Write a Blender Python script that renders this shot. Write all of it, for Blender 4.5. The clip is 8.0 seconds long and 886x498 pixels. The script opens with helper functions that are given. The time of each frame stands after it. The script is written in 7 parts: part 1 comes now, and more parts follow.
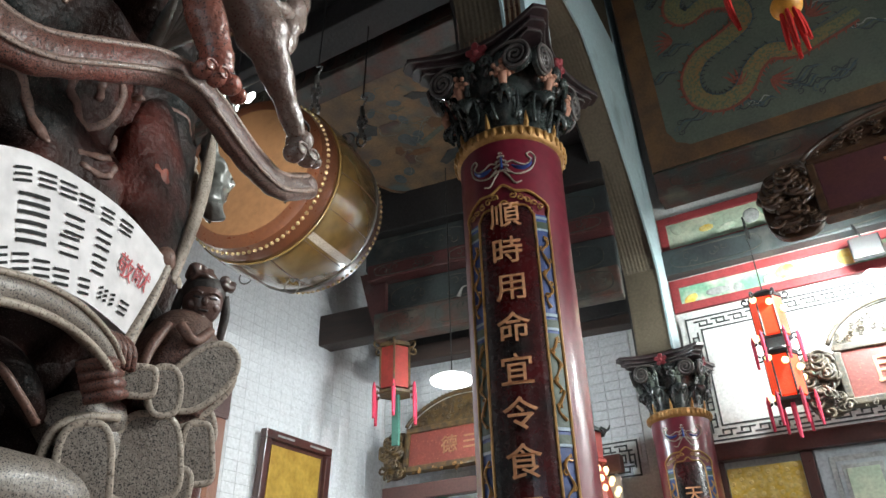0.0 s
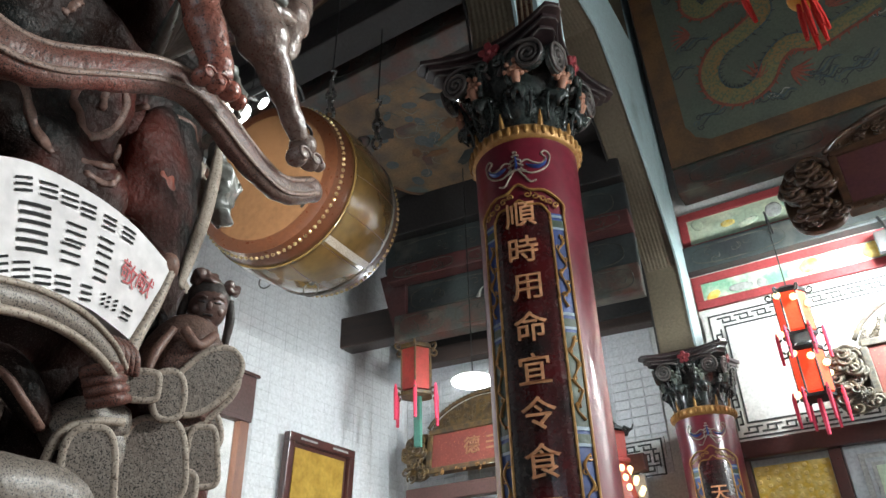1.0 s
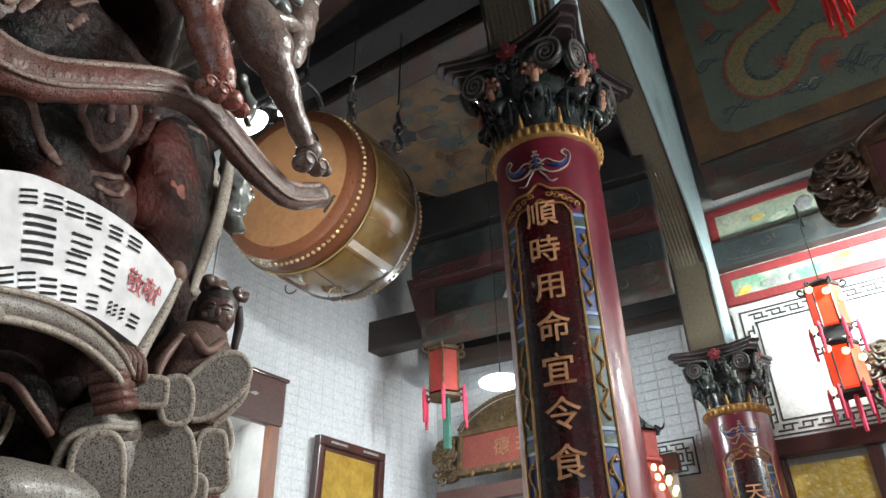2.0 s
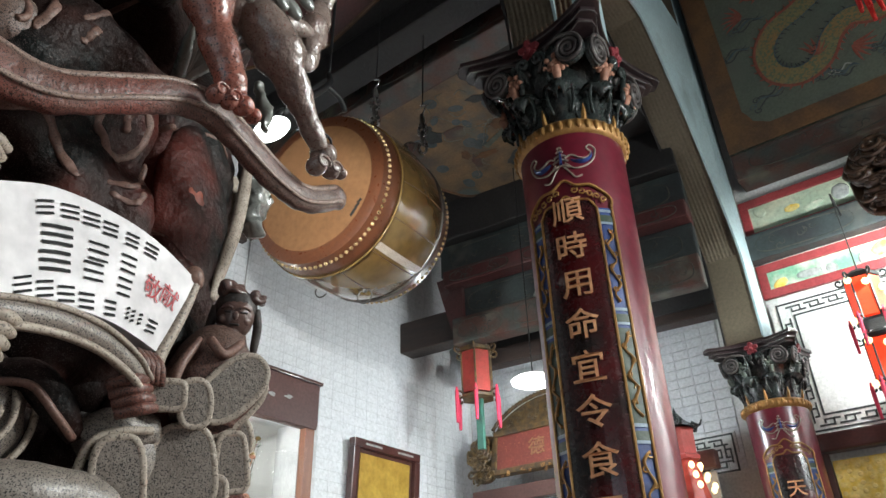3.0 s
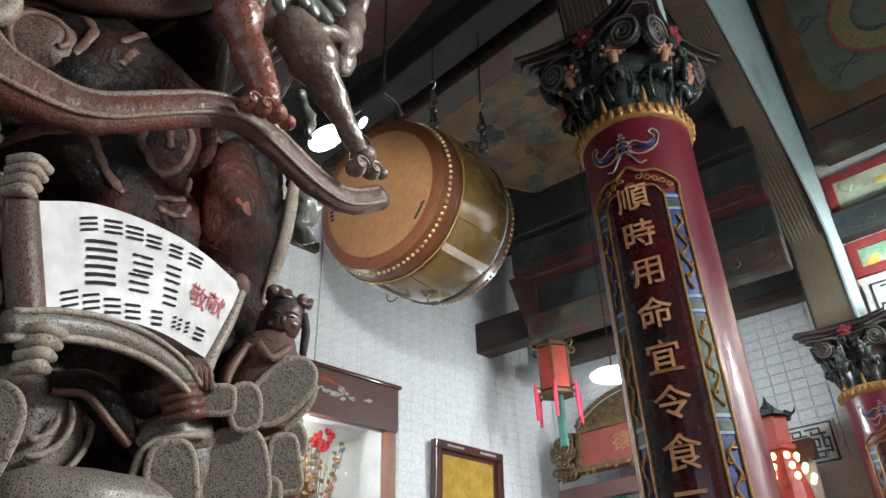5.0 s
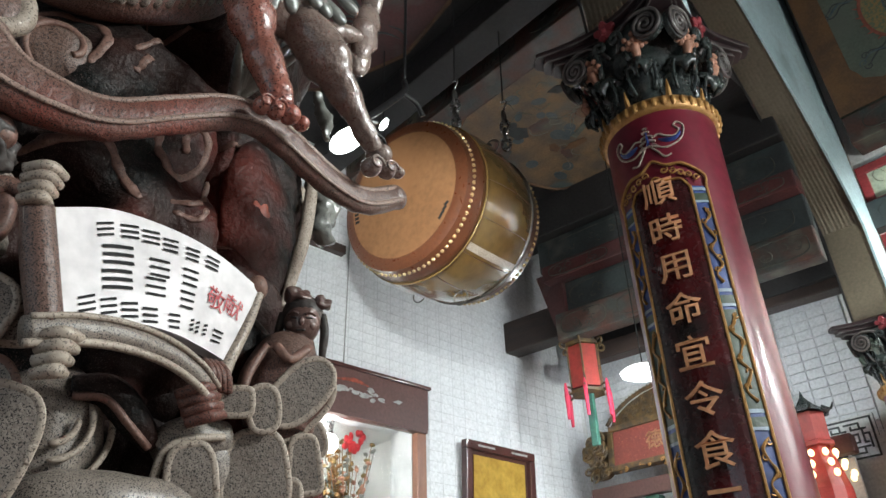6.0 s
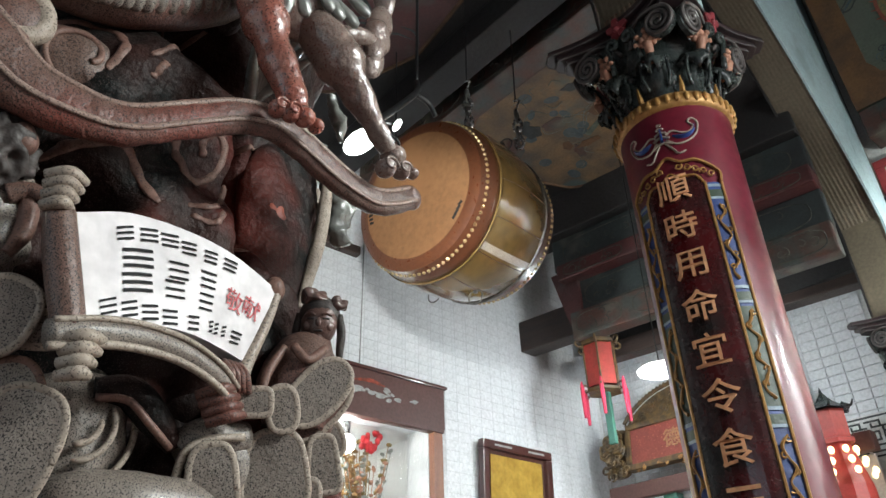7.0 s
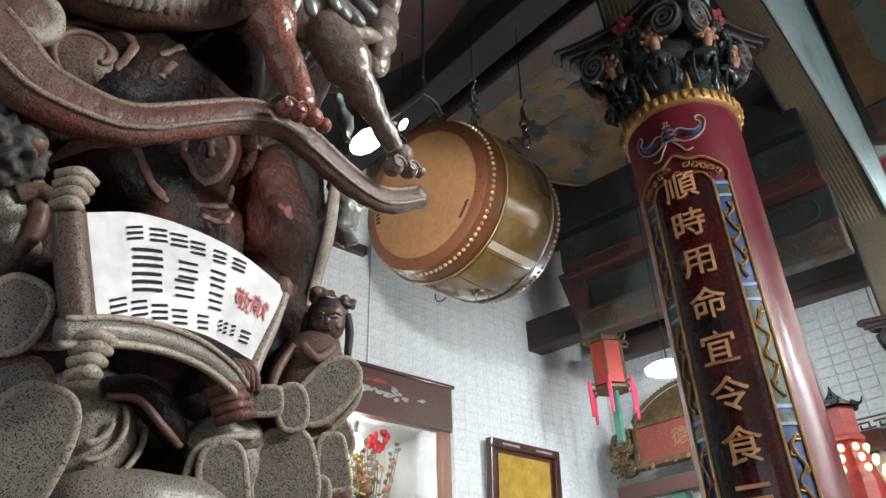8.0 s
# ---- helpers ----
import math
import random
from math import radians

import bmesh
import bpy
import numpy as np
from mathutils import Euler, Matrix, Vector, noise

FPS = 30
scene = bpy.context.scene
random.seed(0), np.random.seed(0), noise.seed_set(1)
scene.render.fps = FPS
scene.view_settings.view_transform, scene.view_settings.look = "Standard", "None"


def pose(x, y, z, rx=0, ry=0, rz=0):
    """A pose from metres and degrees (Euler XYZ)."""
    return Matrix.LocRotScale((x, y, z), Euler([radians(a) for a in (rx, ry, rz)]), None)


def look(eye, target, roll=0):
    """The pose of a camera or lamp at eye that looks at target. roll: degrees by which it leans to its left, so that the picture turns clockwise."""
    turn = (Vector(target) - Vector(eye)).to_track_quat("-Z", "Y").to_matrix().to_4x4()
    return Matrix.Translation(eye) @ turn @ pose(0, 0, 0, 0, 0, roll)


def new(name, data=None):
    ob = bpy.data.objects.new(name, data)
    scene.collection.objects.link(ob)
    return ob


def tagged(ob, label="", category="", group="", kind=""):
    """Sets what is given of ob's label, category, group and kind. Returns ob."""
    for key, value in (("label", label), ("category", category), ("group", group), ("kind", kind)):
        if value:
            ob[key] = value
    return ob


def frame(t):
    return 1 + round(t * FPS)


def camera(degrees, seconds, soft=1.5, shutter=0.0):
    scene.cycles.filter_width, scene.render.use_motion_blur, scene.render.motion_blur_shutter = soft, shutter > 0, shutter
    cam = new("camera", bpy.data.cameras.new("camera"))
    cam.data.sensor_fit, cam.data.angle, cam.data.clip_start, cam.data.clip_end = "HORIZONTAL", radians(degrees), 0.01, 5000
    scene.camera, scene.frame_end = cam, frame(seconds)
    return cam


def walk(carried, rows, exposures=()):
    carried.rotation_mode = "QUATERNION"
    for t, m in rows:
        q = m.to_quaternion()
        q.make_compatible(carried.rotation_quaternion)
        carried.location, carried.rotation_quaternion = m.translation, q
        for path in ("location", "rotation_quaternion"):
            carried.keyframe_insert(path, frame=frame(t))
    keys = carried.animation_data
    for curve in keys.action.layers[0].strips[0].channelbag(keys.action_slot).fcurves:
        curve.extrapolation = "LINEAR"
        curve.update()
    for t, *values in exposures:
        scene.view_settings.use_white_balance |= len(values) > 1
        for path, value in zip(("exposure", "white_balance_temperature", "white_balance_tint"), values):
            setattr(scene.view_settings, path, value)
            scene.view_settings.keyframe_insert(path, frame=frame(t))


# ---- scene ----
PATH = [
    (0, (-0.088, 0.194, 1.659), (-0.937, 1.707, 2.653), -1.6),
    (0.5, (-0.082, 0.2, 1.66), (-0.949, 1.702, 2.656), -1.6),
    (1, (-0.07, 0.205, 1.658), (-0.971, 1.685, 2.656), -1.7),
    (1.5, (-0.058, 0.212, 1.657), (-0.993, 1.669, 2.659), -1.7),
    (3, (-0.033, 0.231, 1.654), (-1.072, 1.61, 2.663), -1.8),
    (3.5, (-0.028, 0.236, 1.652), (-1.107, 1.582, 2.664), -1.9),
    (4, (-0.024, 0.238, 1.652), (-1.145, 1.547, 2.666), -1.9),
    (4.5, (-0.017, 0.25, 1.651), (-1.178, 1.524, 2.666), -1.9),
    (6, (-0.01, 0.277, 1.651), (-1.26, 1.459, 2.672), -1.9),
    (6.5, (-0.007, 0.275, 1.65), (-1.274, 1.439, 2.671), -1.9),
    (7, (-0.008, 0.274, 1.649), (-1.284, 1.426, 2.67), -1.9),
    (7.5, (-0.008, 0.271, 1.65), (-1.291, 1.417, 2.67), -1.9),
    (8, (-0.009, 0.273, 1.648), (-1.298, 1.412, 2.668), -1.9),
]
cam = camera(63.9, 8.0)
walk(cam, [(t, look(eye, target, roll)) for t, eye, target, roll in PATH], [(0, -0.12, 6100, 2), (1.5, -0.06, 6100, 2), (3.0, -0.10, 6100, 2), (3.5, -0.24, 6100, 2), (4.5, -0.18, 6100, 2), (6.5, 0.0, 6100, 2), (8, 0.0, 6100, 2)])

# ---- world and lights ----
world = bpy.data.worlds.new("sky")
scene.world = world
world.use_nodes = True
wn = world.node_tree.nodes
sky = wn.new("ShaderNodeTexSky")
sky.sky_type = "NISHITA"
sky.sun_disc = False
sky.sun_elevation = radians(50)
sky.sun_rotation = radians(200)
world.node_tree.links.new(sky.outputs[0], wn["Background"].inputs[0])
wn["Background"].inputs[1].default_value = 0.08


def lamp(name, kind, place, energy, color, size=0.1, aim=None, spread=None):
    data = bpy.data.lights.new(name, kind)
    data.energy = energy
    data.color = color
    if kind == "AREA":
        data.shape = "RECTANGLE"
        data.size, data.size_y = size if isinstance(size, tuple) else (size, size)
    else:
        data.shadow_soft_size = size
    if kind == "SPOT":
        data.spot_size, data.spot_blend = radians(spread or 100), 0.5
    ob = new(name, data)
    ob.matrix_world = look(place, aim or (place[0], place[1] + 0.001, place[2] - 1))
    return ob


SPOT = (-1.150, 1.044, 2.774)
lamp("spot_light", "SPOT", (SPOT[0] - 0.035, SPOT[1] + 0.05, SPOT[2] + 0.02), 165, (1.0, 0.97, 0.93), 0.035, (-3.0, 2.65, 2.95), 86)
lamp("aisle_lamp_light", "POINT", (-2.02, 3.70, 2.955), 31, (0.95, 0.98, 1.0), 0.06)
# unseen added fill: brightens the rear wall's right part for the column's sheen
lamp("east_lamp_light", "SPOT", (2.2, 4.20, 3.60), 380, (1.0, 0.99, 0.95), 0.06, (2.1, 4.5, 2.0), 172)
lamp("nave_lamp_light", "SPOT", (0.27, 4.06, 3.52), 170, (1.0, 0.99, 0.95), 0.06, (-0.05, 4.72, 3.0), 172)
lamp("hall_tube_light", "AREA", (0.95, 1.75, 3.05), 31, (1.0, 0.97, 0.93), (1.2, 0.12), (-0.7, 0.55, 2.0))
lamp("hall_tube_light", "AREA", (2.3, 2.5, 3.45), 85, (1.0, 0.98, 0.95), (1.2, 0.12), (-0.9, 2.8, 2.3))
lamp("doorway_daylight", "AREA", (0.5, -2.9, 1.9), 17, (0.92, 0.96, 1.0), (3.4, 2.8), (0.4, 4.0, 2.2))
lamp("cabinet_light", "POINT", (-3.33, 2.25, 2.70), 19.0, (1.0, 0.97, 0.9), 0.03)


# ---- materials ----
def mat(name, color, rough=0.6, metal=0.0, alt=None, scale=6.0, amount=0.5, bump=0.15, fine=60.0, speck=None, speck_scale=240.0,
        speck_cut=0.56, coat=0.0, emit=0.0, rand=0.0, stretch=(1, 1, 1), grime=None, grime_cut=0.55, coat_rough=0.08, spec=0.5):
    """A procedural surface: a base colour, a second one in patches, specks, grime, grain and relief."""
    m = bpy.data.materials.new(name)
    m.use_nodes = True
    nt = m.node_tree
    n, l = nt.nodes, nt.links
    b = n["Principled BSDF"]
    tc = n.new("ShaderNodeTexCoord")
    mp = n.new("ShaderNodeMapping")
    mp.inputs["Scale"].default_value = stretch
    l.new(tc.outputs["Object"], mp.inputs["Vector"])

    def noise_tex(s, detail=4.0):
        t = n.new("ShaderNodeTexNoise")
        t.inputs["Scale"].default_value = s
        t.inputs["Detail"].default_value = detail
        l.new(mp.outputs[0], t.inputs["Vector"])
        return t

    def ramp(src, lo, hi):
        r = n.new("ShaderNodeMapRange")
        r.inputs["From Min"].default_value, r.inputs["From Max"].default_value = lo, hi
        l.new(src, r.inputs["Value"])
        return r.outputs[0]

    def mix(fac, a, c):
        x = n.new("ShaderNodeMix")
        x.data_type = "RGBA"
        if isinstance(fac, float):
            x.inputs[0].default_value = fac
        else:
            l.new(fac, x.inputs[0])
        for sock, v in ((x.inputs[6], a), (x.inputs[7], c)):
            if isinstance(v, tuple):
                sock.default_value = (*v[:3], 1)
            else:
                l.new(v, sock)
        return x.outputs[2]

    big = noise_tex(scale)
    alt = alt or tuple(c * 0.72 for c in color)
    col = mix(ramp(big.outputs[0], 0.5 - 0.22 / max(amount, 0.05) * 0.5, 0.5 + 0.22 / max(amount, 0.05) * 0.5), color, alt)
    grain = noise_tex(fine, 3.0)
    col = mix(ramp(grain.outputs[0], 0.35, 0.75), col, mix(0.25, col, (0.0, 0.0, 0.0)))
    if grime:
        g = noise_tex(scale * 0.37 + 1.3, 6.0)
        col = mix(ramp(g.outputs[0], grime_cut, grime_cut + 0.12), col, grime)
    if speck:
        s = noise_tex(speck_scale, 1.0)
        col = mix(ramp(s.outputs[0], speck_cut, speck_cut + 0.05), col, speck)
    if rand:
        oi = n.new("ShaderNodeObjectInfo")
        hs = n.new("ShaderNodeHueSaturation")
        l.new(ramp(oi.outputs["Random"], 0, 1), hs.inputs["Fac"])
        mr = n.new("ShaderNodeMapRange")
        mr.inputs["To Min"].default_value, mr.inputs["To Max"].default_value = 1 - rand, 1 + rand
        l.new(oi.outputs["Random"], mr.inputs["Value"])
        l.new(mr.outputs[0], hs.inputs["Value"])
        hs.inputs["Fac"].default_value = 1.0
        for k in list(hs.inputs["Fac"].links):
            l.remove(k)
        l.new(col, hs.inputs["Color"])
        col = hs.outputs[0]
    l.new(col, b.inputs["Base Color"])
    rr = n.new("ShaderNodeMapRange")
    rr.inputs["To Min"].default_value, rr.inputs["To Max"].default_value = max(rough - 0.1, 0.03), min(rough + 0.12, 1)
    l.new(grain.outputs[0], rr.inputs["Value"])
    l.new(rr.outputs[0], b.inputs["Roughness"])
    b.inputs["Metallic"].default_value = metal
    b.inputs["Coat Weight"].default_value = coat
    b.inputs["Coat Roughness"].default_value = coat_rough
    b.inputs["Specular IOR Level"].default_value = spec
    if bump:
        bp = n.new("ShaderNodeBump")
        bp.inputs["Strength"].default_value = bump
        bp.inputs["Distance"].default_value = 0.01
        l.new(grain.outputs[0], bp.inputs["Height"])
        l.new(bp.outputs[0], b.inputs["Normal"])
    if emit:
        b.inputs["Emission Color"].default_value = (*color, 1)
        b.inputs["Emission Strength"].default_value = emit
    return m


M = dict(
    stone=mat("washed_stone", (0.31, 0.27, 0.235), 0.42, alt=(0.21, 0.165, 0.135), scale=9, bump=0.14, fine=210, speck=(0.03, 0.026, 0.024), speck_scale=760, speck_cut=0.56, coat=0.12, grime=(0.11, 0.075, 0.06), grime_cut=0.57),
    stone_red=mat("red_washed_stone", (0.18, 0.062, 0.045), 0.46, alt=(0.17, 0.12, 0.096), scale=8, bump=0.2, fine=230, speck=(0.028, 0.018, 0.016), speck_scale=760, speck_cut=0.55, coat=0.05, grime=(0.23, 0.055, 0.038), grime_cut=0.58),
    # dark red stone taken near-black, so recess shade sits partly in the colour
    stone_dark=mat("shade_darkened_red_stone", (0.036, 0.012, 0.009), 0.5, alt=(0.008, 0.010, 0.010), scale=9, amount=0.9, bump=0.45, fine=95, speck=(0.075, 0.055, 0.048), speck_scale=800, speck_cut=0.61, grime=(0.105, 0.020, 0.014), grime_cut=0.545, spec=0.15),
    flesh=mat("varnished_limb_stone", (0.34, 0.275, 0.24), 0.2, alt=(0.2, 0.135, 0.115), scale=11, bump=0.35, fine=120, speck=(0.16, 0.07, 0.055), speck_scale=420, speck_cut=0.62, coat=0.6),
    limb_red=mat("varnished_red_limb", (0.50, 0.13, 0.085), 0.24, alt=(0.2, 0.13, 0.11), scale=12, bump=0.35, fine=120, speck=(0.05, 0.026, 0.022), speck_scale=420, speck_cut=0.60, coat=0.5),
    rim=mat("pale_cement", (0.46, 0.39, 0.32), 0.55, alt=(0.34, 0.27, 0.215), scale=14, bump=0.15, fine=170, coat=0.1, speck=(0.14, 0.11, 0.09), speck_scale=500, speck_cut=0.58),
    rim_red=mat("pinkish_cement", (0.24, 0.135, 0.10), 0.55, alt=(0.17, 0.085, 0.066), scale=14, bump=0.15, fine=170, coat=0.1, speck=(0.09, 0.05, 0.04), speck_scale=500, speck_cut=0.58),
    rim_tail=mat("worn_tail_edge_cement", (0.43, 0.32, 0.265), 0.5, alt=(0.28, 0.17, 0.135), scale=16, bump=0.15, fine=170, coat=0.2, speck=(0.09, 0.06, 0.05), speck_scale=520, speck_cut=0.57),
    face=mat("brown_varnished_face", (0.15, 0.085, 0.07), 0.32, alt=(0.10, 0.06, 0.052), scale=40, bump=0.2, fine=150, coat=0.5),
    hair=mat("dark_hair_stone", (0.03, 0.024, 0.022), 0.6, alt=(0.07, 0.055, 0.05), scale=40, bump=0.5, coat=0.1),
    orange=mat("orange_paint_patch", (0.42, 0.07, 0.028), 0.5, alt=(0.12, 0.03, 0.02), scale=40),
    greenish=mat("grey_green_glaze", (0.29, 0.295, 0.265), 0.28, alt=(0.15, 0.155, 0.145), scale=18, bump=0.3, coat=0.7),
    plaque=mat("white_plaque_stone", (0.80, 0.76, 0.77), 0.5, alt=(0.72, 0.68, 0.69), scale=5, amount=0.2, bump=0.03, coat=0.08),
    ink=mat("black_brush_ink", (0.018, 0.017, 0.018), 0.7, spec=0.2),
    ink_red=mat("red_brush_ink", (0.5, 0.03, 0.04), 0.5),
    lacquer=mat("dark_red_lacquer", (0.155, 0.011, 0.026), 0.36, alt=(0.13, 0.010, 0.024), scale=3, amount=0.3, bump=0.03, fine=30, coat=0.7, coat_rough=0.16),
    lacquer_black=mat("black_panel_lacquer", (0.012, 0.009, 0.009), 0.25, alt=(0.075, 0.006, 0.008), scale=6, amount=0.7, bump=0.04, coat=0.5),
    gold=mat("gold_leaf_paint", (0.46, 0.26, 0.085), 0.42, metal=0.35, alt=(0.34, 0.17, 0.05), scale=30, bump=0.2),
    dull_gold=mat("dusty_dull_gold_lettering", (0.38, 0.2, 0.1), 0.55, alt=(0.24, 0.11, 0.06), scale=50, bump=0.1),
    goldtext=mat("copper_gold_lettering", (0.78, 0.43, 0.23), 0.45, metal=0.0, alt=(0.66, 0.3, 0.15), scale=50, bump=0.1),
    blue=mat("blue_enamel_paint", (0.022, 0.06, 0.27), 0.45, alt=(0.02, 0.04, 0.16), scale=20),
    green=mat("green_enamel_paint", (0.04, 0.07, 0.035), 0.45, alt=(0.025, 0.04, 0.028), scale=20),
    paleblue=mat("pale_blue_paint", (0.28, 0.36, 0.46), 0.45),
    capital=mat("dark_green_black_paint", (0.034, 0.044, 0.040), 0.26, alt=(0.024, 0.026, 0.028), scale=16, bump=0.25, coat=0.35, grime=(0.06, 0.055, 0.05), grime_cut=0.6),
    capedge=mat("dark_maroon_moulding", (0.045, 0.024, 0.026), 0.35, alt=(0.025, 0.018, 0.02), scale=16, coat=0.35),
    flower=mat("dusty_terracotta_paint", (0.42, 0.20, 0.13), 0.6, alt=(0.30, 0.15, 0.10), scale=30),
    flower_red=mat("dark_red_paint", (0.25, 0.03, 0.04), 0.5),
    voluteline=mat("grey_capital_edge", (0.12, 0.105, 0.10), 0.4, alt=(0.045, 0.038, 0.038), scale=14, amount=0.9, coat=0.2),
    palm_grey=mat("grey_green_palmette_paint", (0.14, 0.16, 0.13), 0.5, alt=(0.07, 0.09, 0.08), scale=20),
    wood=mat("dark_stained_wood", (0.055, 0.033, 0.026), 0.5, alt=(0.03, 0.022, 0.02), scale=5, stretch=(1, 1, 6), bump=0.2),
    fluted=mat("brown_fluted_plaster", (0.17, 0.14, 0.095), 0.6, alt=(0.125, 0.10, 0.07), scale=4, bump=0.2),
    flute_red=mat("red_brown_pier_paint", (0.14, 0.06, 0.035), 0.6, alt=(0.10, 0.045, 0.03), scale=5, bump=0.2),
    flute_pale=mat("tan_pier_moulding", (0.30, 0.21, 0.13), 0.6, alt=(0.2, 0.13, 0.085), scale=9, bump=0.2),
    archpaint=mat("pale_blue_arch_paint", (0.52, 0.66, 0.70), 0.5, alt=(0.46, 0.6, 0.64), scale=2.2, bump=0.05, grime=(0.26, 0.34, 0.36), grime_cut=0.62),
    tile=mat("white_glazed_tile", (0.76, 0.77, 0.79), 0.38, alt=(0.70, 0.71, 0.74), scale=2, amount=0.3, bump=0.03, rand=0.04, coat=0.1),
    grout=mat("grey_grout", (0.72, 0.725, 0.74), 0.8, scale=4),
    plaster=mat("white_plaster", (0.78, 0.78, 0.77), 0.6, alt=(0.72, 0.72, 0.71), scale=2, amount=0.3, bump=0.05),
    drumskin=mat("tan_drum_hide", (0.185, 0.09, 0.038), 0.5, alt=(0.15, 0.07, 0.028), scale=4, bump=0.08, fine=40, grime=(0.18, 0.085, 0.035), grime_cut=0.56),
    drumwood=mat("varnished_olive_wood", (0.16, 0.10, 0.032), 0.18, alt=(0.11, 0.06, 0.02), scale=4, bump=0.04, fine=25, coat=0.6),
    drumband=mat("red_brown_hide_band", (0.10, 0.034, 0.014), 0.3, alt=(0.07, 0.024, 0.011), scale=6, coat=0.3),
    brass=mat("brass_studs", (0.72, 0.56, 0.30), 0.28, metal=0.9, scale=20),
    iron=mat("dull_iron", (0.2, 0.19, 0.18), 0.4, metal=0.85, scale=20),
    steel=mat("bright_steel", (0.62, 0.62, 0.62), 0.25, metal=0.95, scale=20),
    ceilwood=mat("smoke_dark_ceiling_boards", (0.028, 0.026, 0.026), 0.6, alt=(0.018, 0.017, 0.018), scale=3, bump=0.2),
    painted=mat("faded_painted_beam", (0.062, 0.068, 0.062), 0.5, alt=(0.10, 0.045, 0.035), scale=7, amount=0.9, bump=0.12, grime=(0.13, 0.12, 0.095), grime_cut=0.56),
    teal=mat("dark_teal_painted_beam", (0.045, 0.058, 0.058), 0.5, alt=(0.03, 0.033, 0.036), scale=6, amount=0.8, bump=0.12, grime=(0.085, 0.085, 0.075), grime_cut=0.58),
    redbeam=mat("dark_red_painted_beam", (0.10, 0.026, 0.026), 0.5, alt=(0.06, 0.026, 0.026), scale=6, bump=0.12, grime=(0.09, 0.08, 0.07), grime_cut=0.58),
    oval=mat("ochre_ceiling_painting", (0.25, 0.16, 0.085), 0.6, alt=(0.12, 0.095, 0.07), scale=5, amount=0.8, bump=0.05, grime=(0.085, 0.115, 0.115), grime_cut=0.56),
    faintline=mat("faint_grey_outline", (0.20, 0.20, 0.17), 0.6, scale=20),
    beamline=mat("smoke_dulled_beam_outline", (0.085, 0.08, 0.062), 0.6, alt=(0.04, 0.045, 0.04), scale=9, amount=1.0),
    paleline=mat("faded_white_outline", (0.36, 0.36, 0.33), 0.6, scale=20),
    dragonbg=mat("grey_green_ceiling_paint", (0.135, 0.15, 0.115), 0.6, alt=(0.10, 0.115, 0.092), scale=3, amount=0.6, bump=0.04, grime=(0.11, 0.115, 0.095), grime_cut=0.58),
    dragonborder=mat("brown_ceiling_border", (0.17, 0.085, 0.035), 0.55, alt=(0.09, 0.05, 0.03), scale=6, amount=0.8),
    dragonskin=mat("ochre_green_dragon_paint", (0.20, 0.19, 0.09), 0.6, alt=(0.27, 0.16, 0.065), scale=5, amount=0.8, speck=(0.12, 0.14, 0.085), speck_scale=60, speck_cut=0.52),
    dragonred=mat("faded_red_paint", (0.30, 0.09, 0.06), 0.6, scale=10),
    dragonblue=mat("dark_blue_paint", (0.055, 0.085, 0.10), 0.6, alt=(0.10, 0.125, 0.135), scale=14),
    redframe=mat("red_painted_frame", (0.36, 0.055, 0.06), 0.5, alt=(0.28, 0.045, 0.05), scale=8, bump=0.08),
    mural=mat("pale_landscape_mural", (0.60, 0.62, 0.47), 0.55, alt=(0.42, 0.5, 0.38), scale=5, amount=0.9, bump=0.03, grime=(0.55, 0.42, 0.2), grime_cut=0.62),
    mural_green=mat("figured_green_mural", (0.62, 0.64, 0.52), 0.55, alt=(0.20, 0.42, 0.28), scale=8, amount=1.0, bump=0.03, grime=(0.5, 0.3, 0.4), grime_cut=0.6),
    keyline=mat("dark_grey_fretwork_line", (0.055, 0.06, 0.06), 0.5, scale=20),
    signred=mat("dusty_red_sign_board", (0.24, 0.055, 0.04), 0.5, alt=(0.18, 0.042, 0.035), scale=10, bump=0.1, speck=(0.35, 0.12, 0.07), speck_scale=90, speck_cut=0.66),
    signpurple=mat("dark_plum_sign_board", (0.07, 0.022, 0.03), 0.5, alt=(0.09, 0.03, 0.025), scale=7, bump=0.1),
    carve=mat("dark_gilded_carving", (0.06, 0.04, 0.024), 0.4, alt=(0.14, 0.085, 0.03), scale=22, amount=0.9, bump=0.3, coat=0.2),
    carve_dark=mat("dark_brown_varnished_carving", (0.045, 0.022, 0.014), 0.3, alt=(0.085, 0.045, 0.025), scale=22, amount=0.9, bump=0.3, coat=0.4),
    carve_grey=mat("dusty_gilded_carving", (0.16, 0.13, 0.09), 0.45, alt=(0.06, 0.055, 0.045), scale=26, amount=0.9, bump=0.3),
    lantern=mat("red_lantern_silk", (0.36, 0.03, 0.024), 0.5, alt=(0.24, 0.03, 0.02), scale=12),
    lantern_lit=mat("lit_orange_lantern_silk", (0.95, 0.075, 0.02), 0.5, alt=(0.8, 0.04, 0.015), scale=12, emit=0.7),
    bulb=mat("warm_glowing_bulb", (1.0, 0.72, 0.36), 0.4, emit=3.0),
    tassel=mat("pink_red_tassel_thread", (0.66, 0.035, 0.10), 0.7, alt=(0.5, 0.03, 0.07), scale=30, bump=0.4, stretch=(6, 6, 1)),
    tassel_red=mat("bright_red_tassel_thread", (0.72, 0.02, 0.015), 0.7, alt=(0.5, 0.015, 0.01), scale=30, bump=0.4, stretch=(6, 6, 1)),
    yellow=mat("yellow_lantern_ball", (0.8, 0.36, 0.03), 0.5, scale=14),
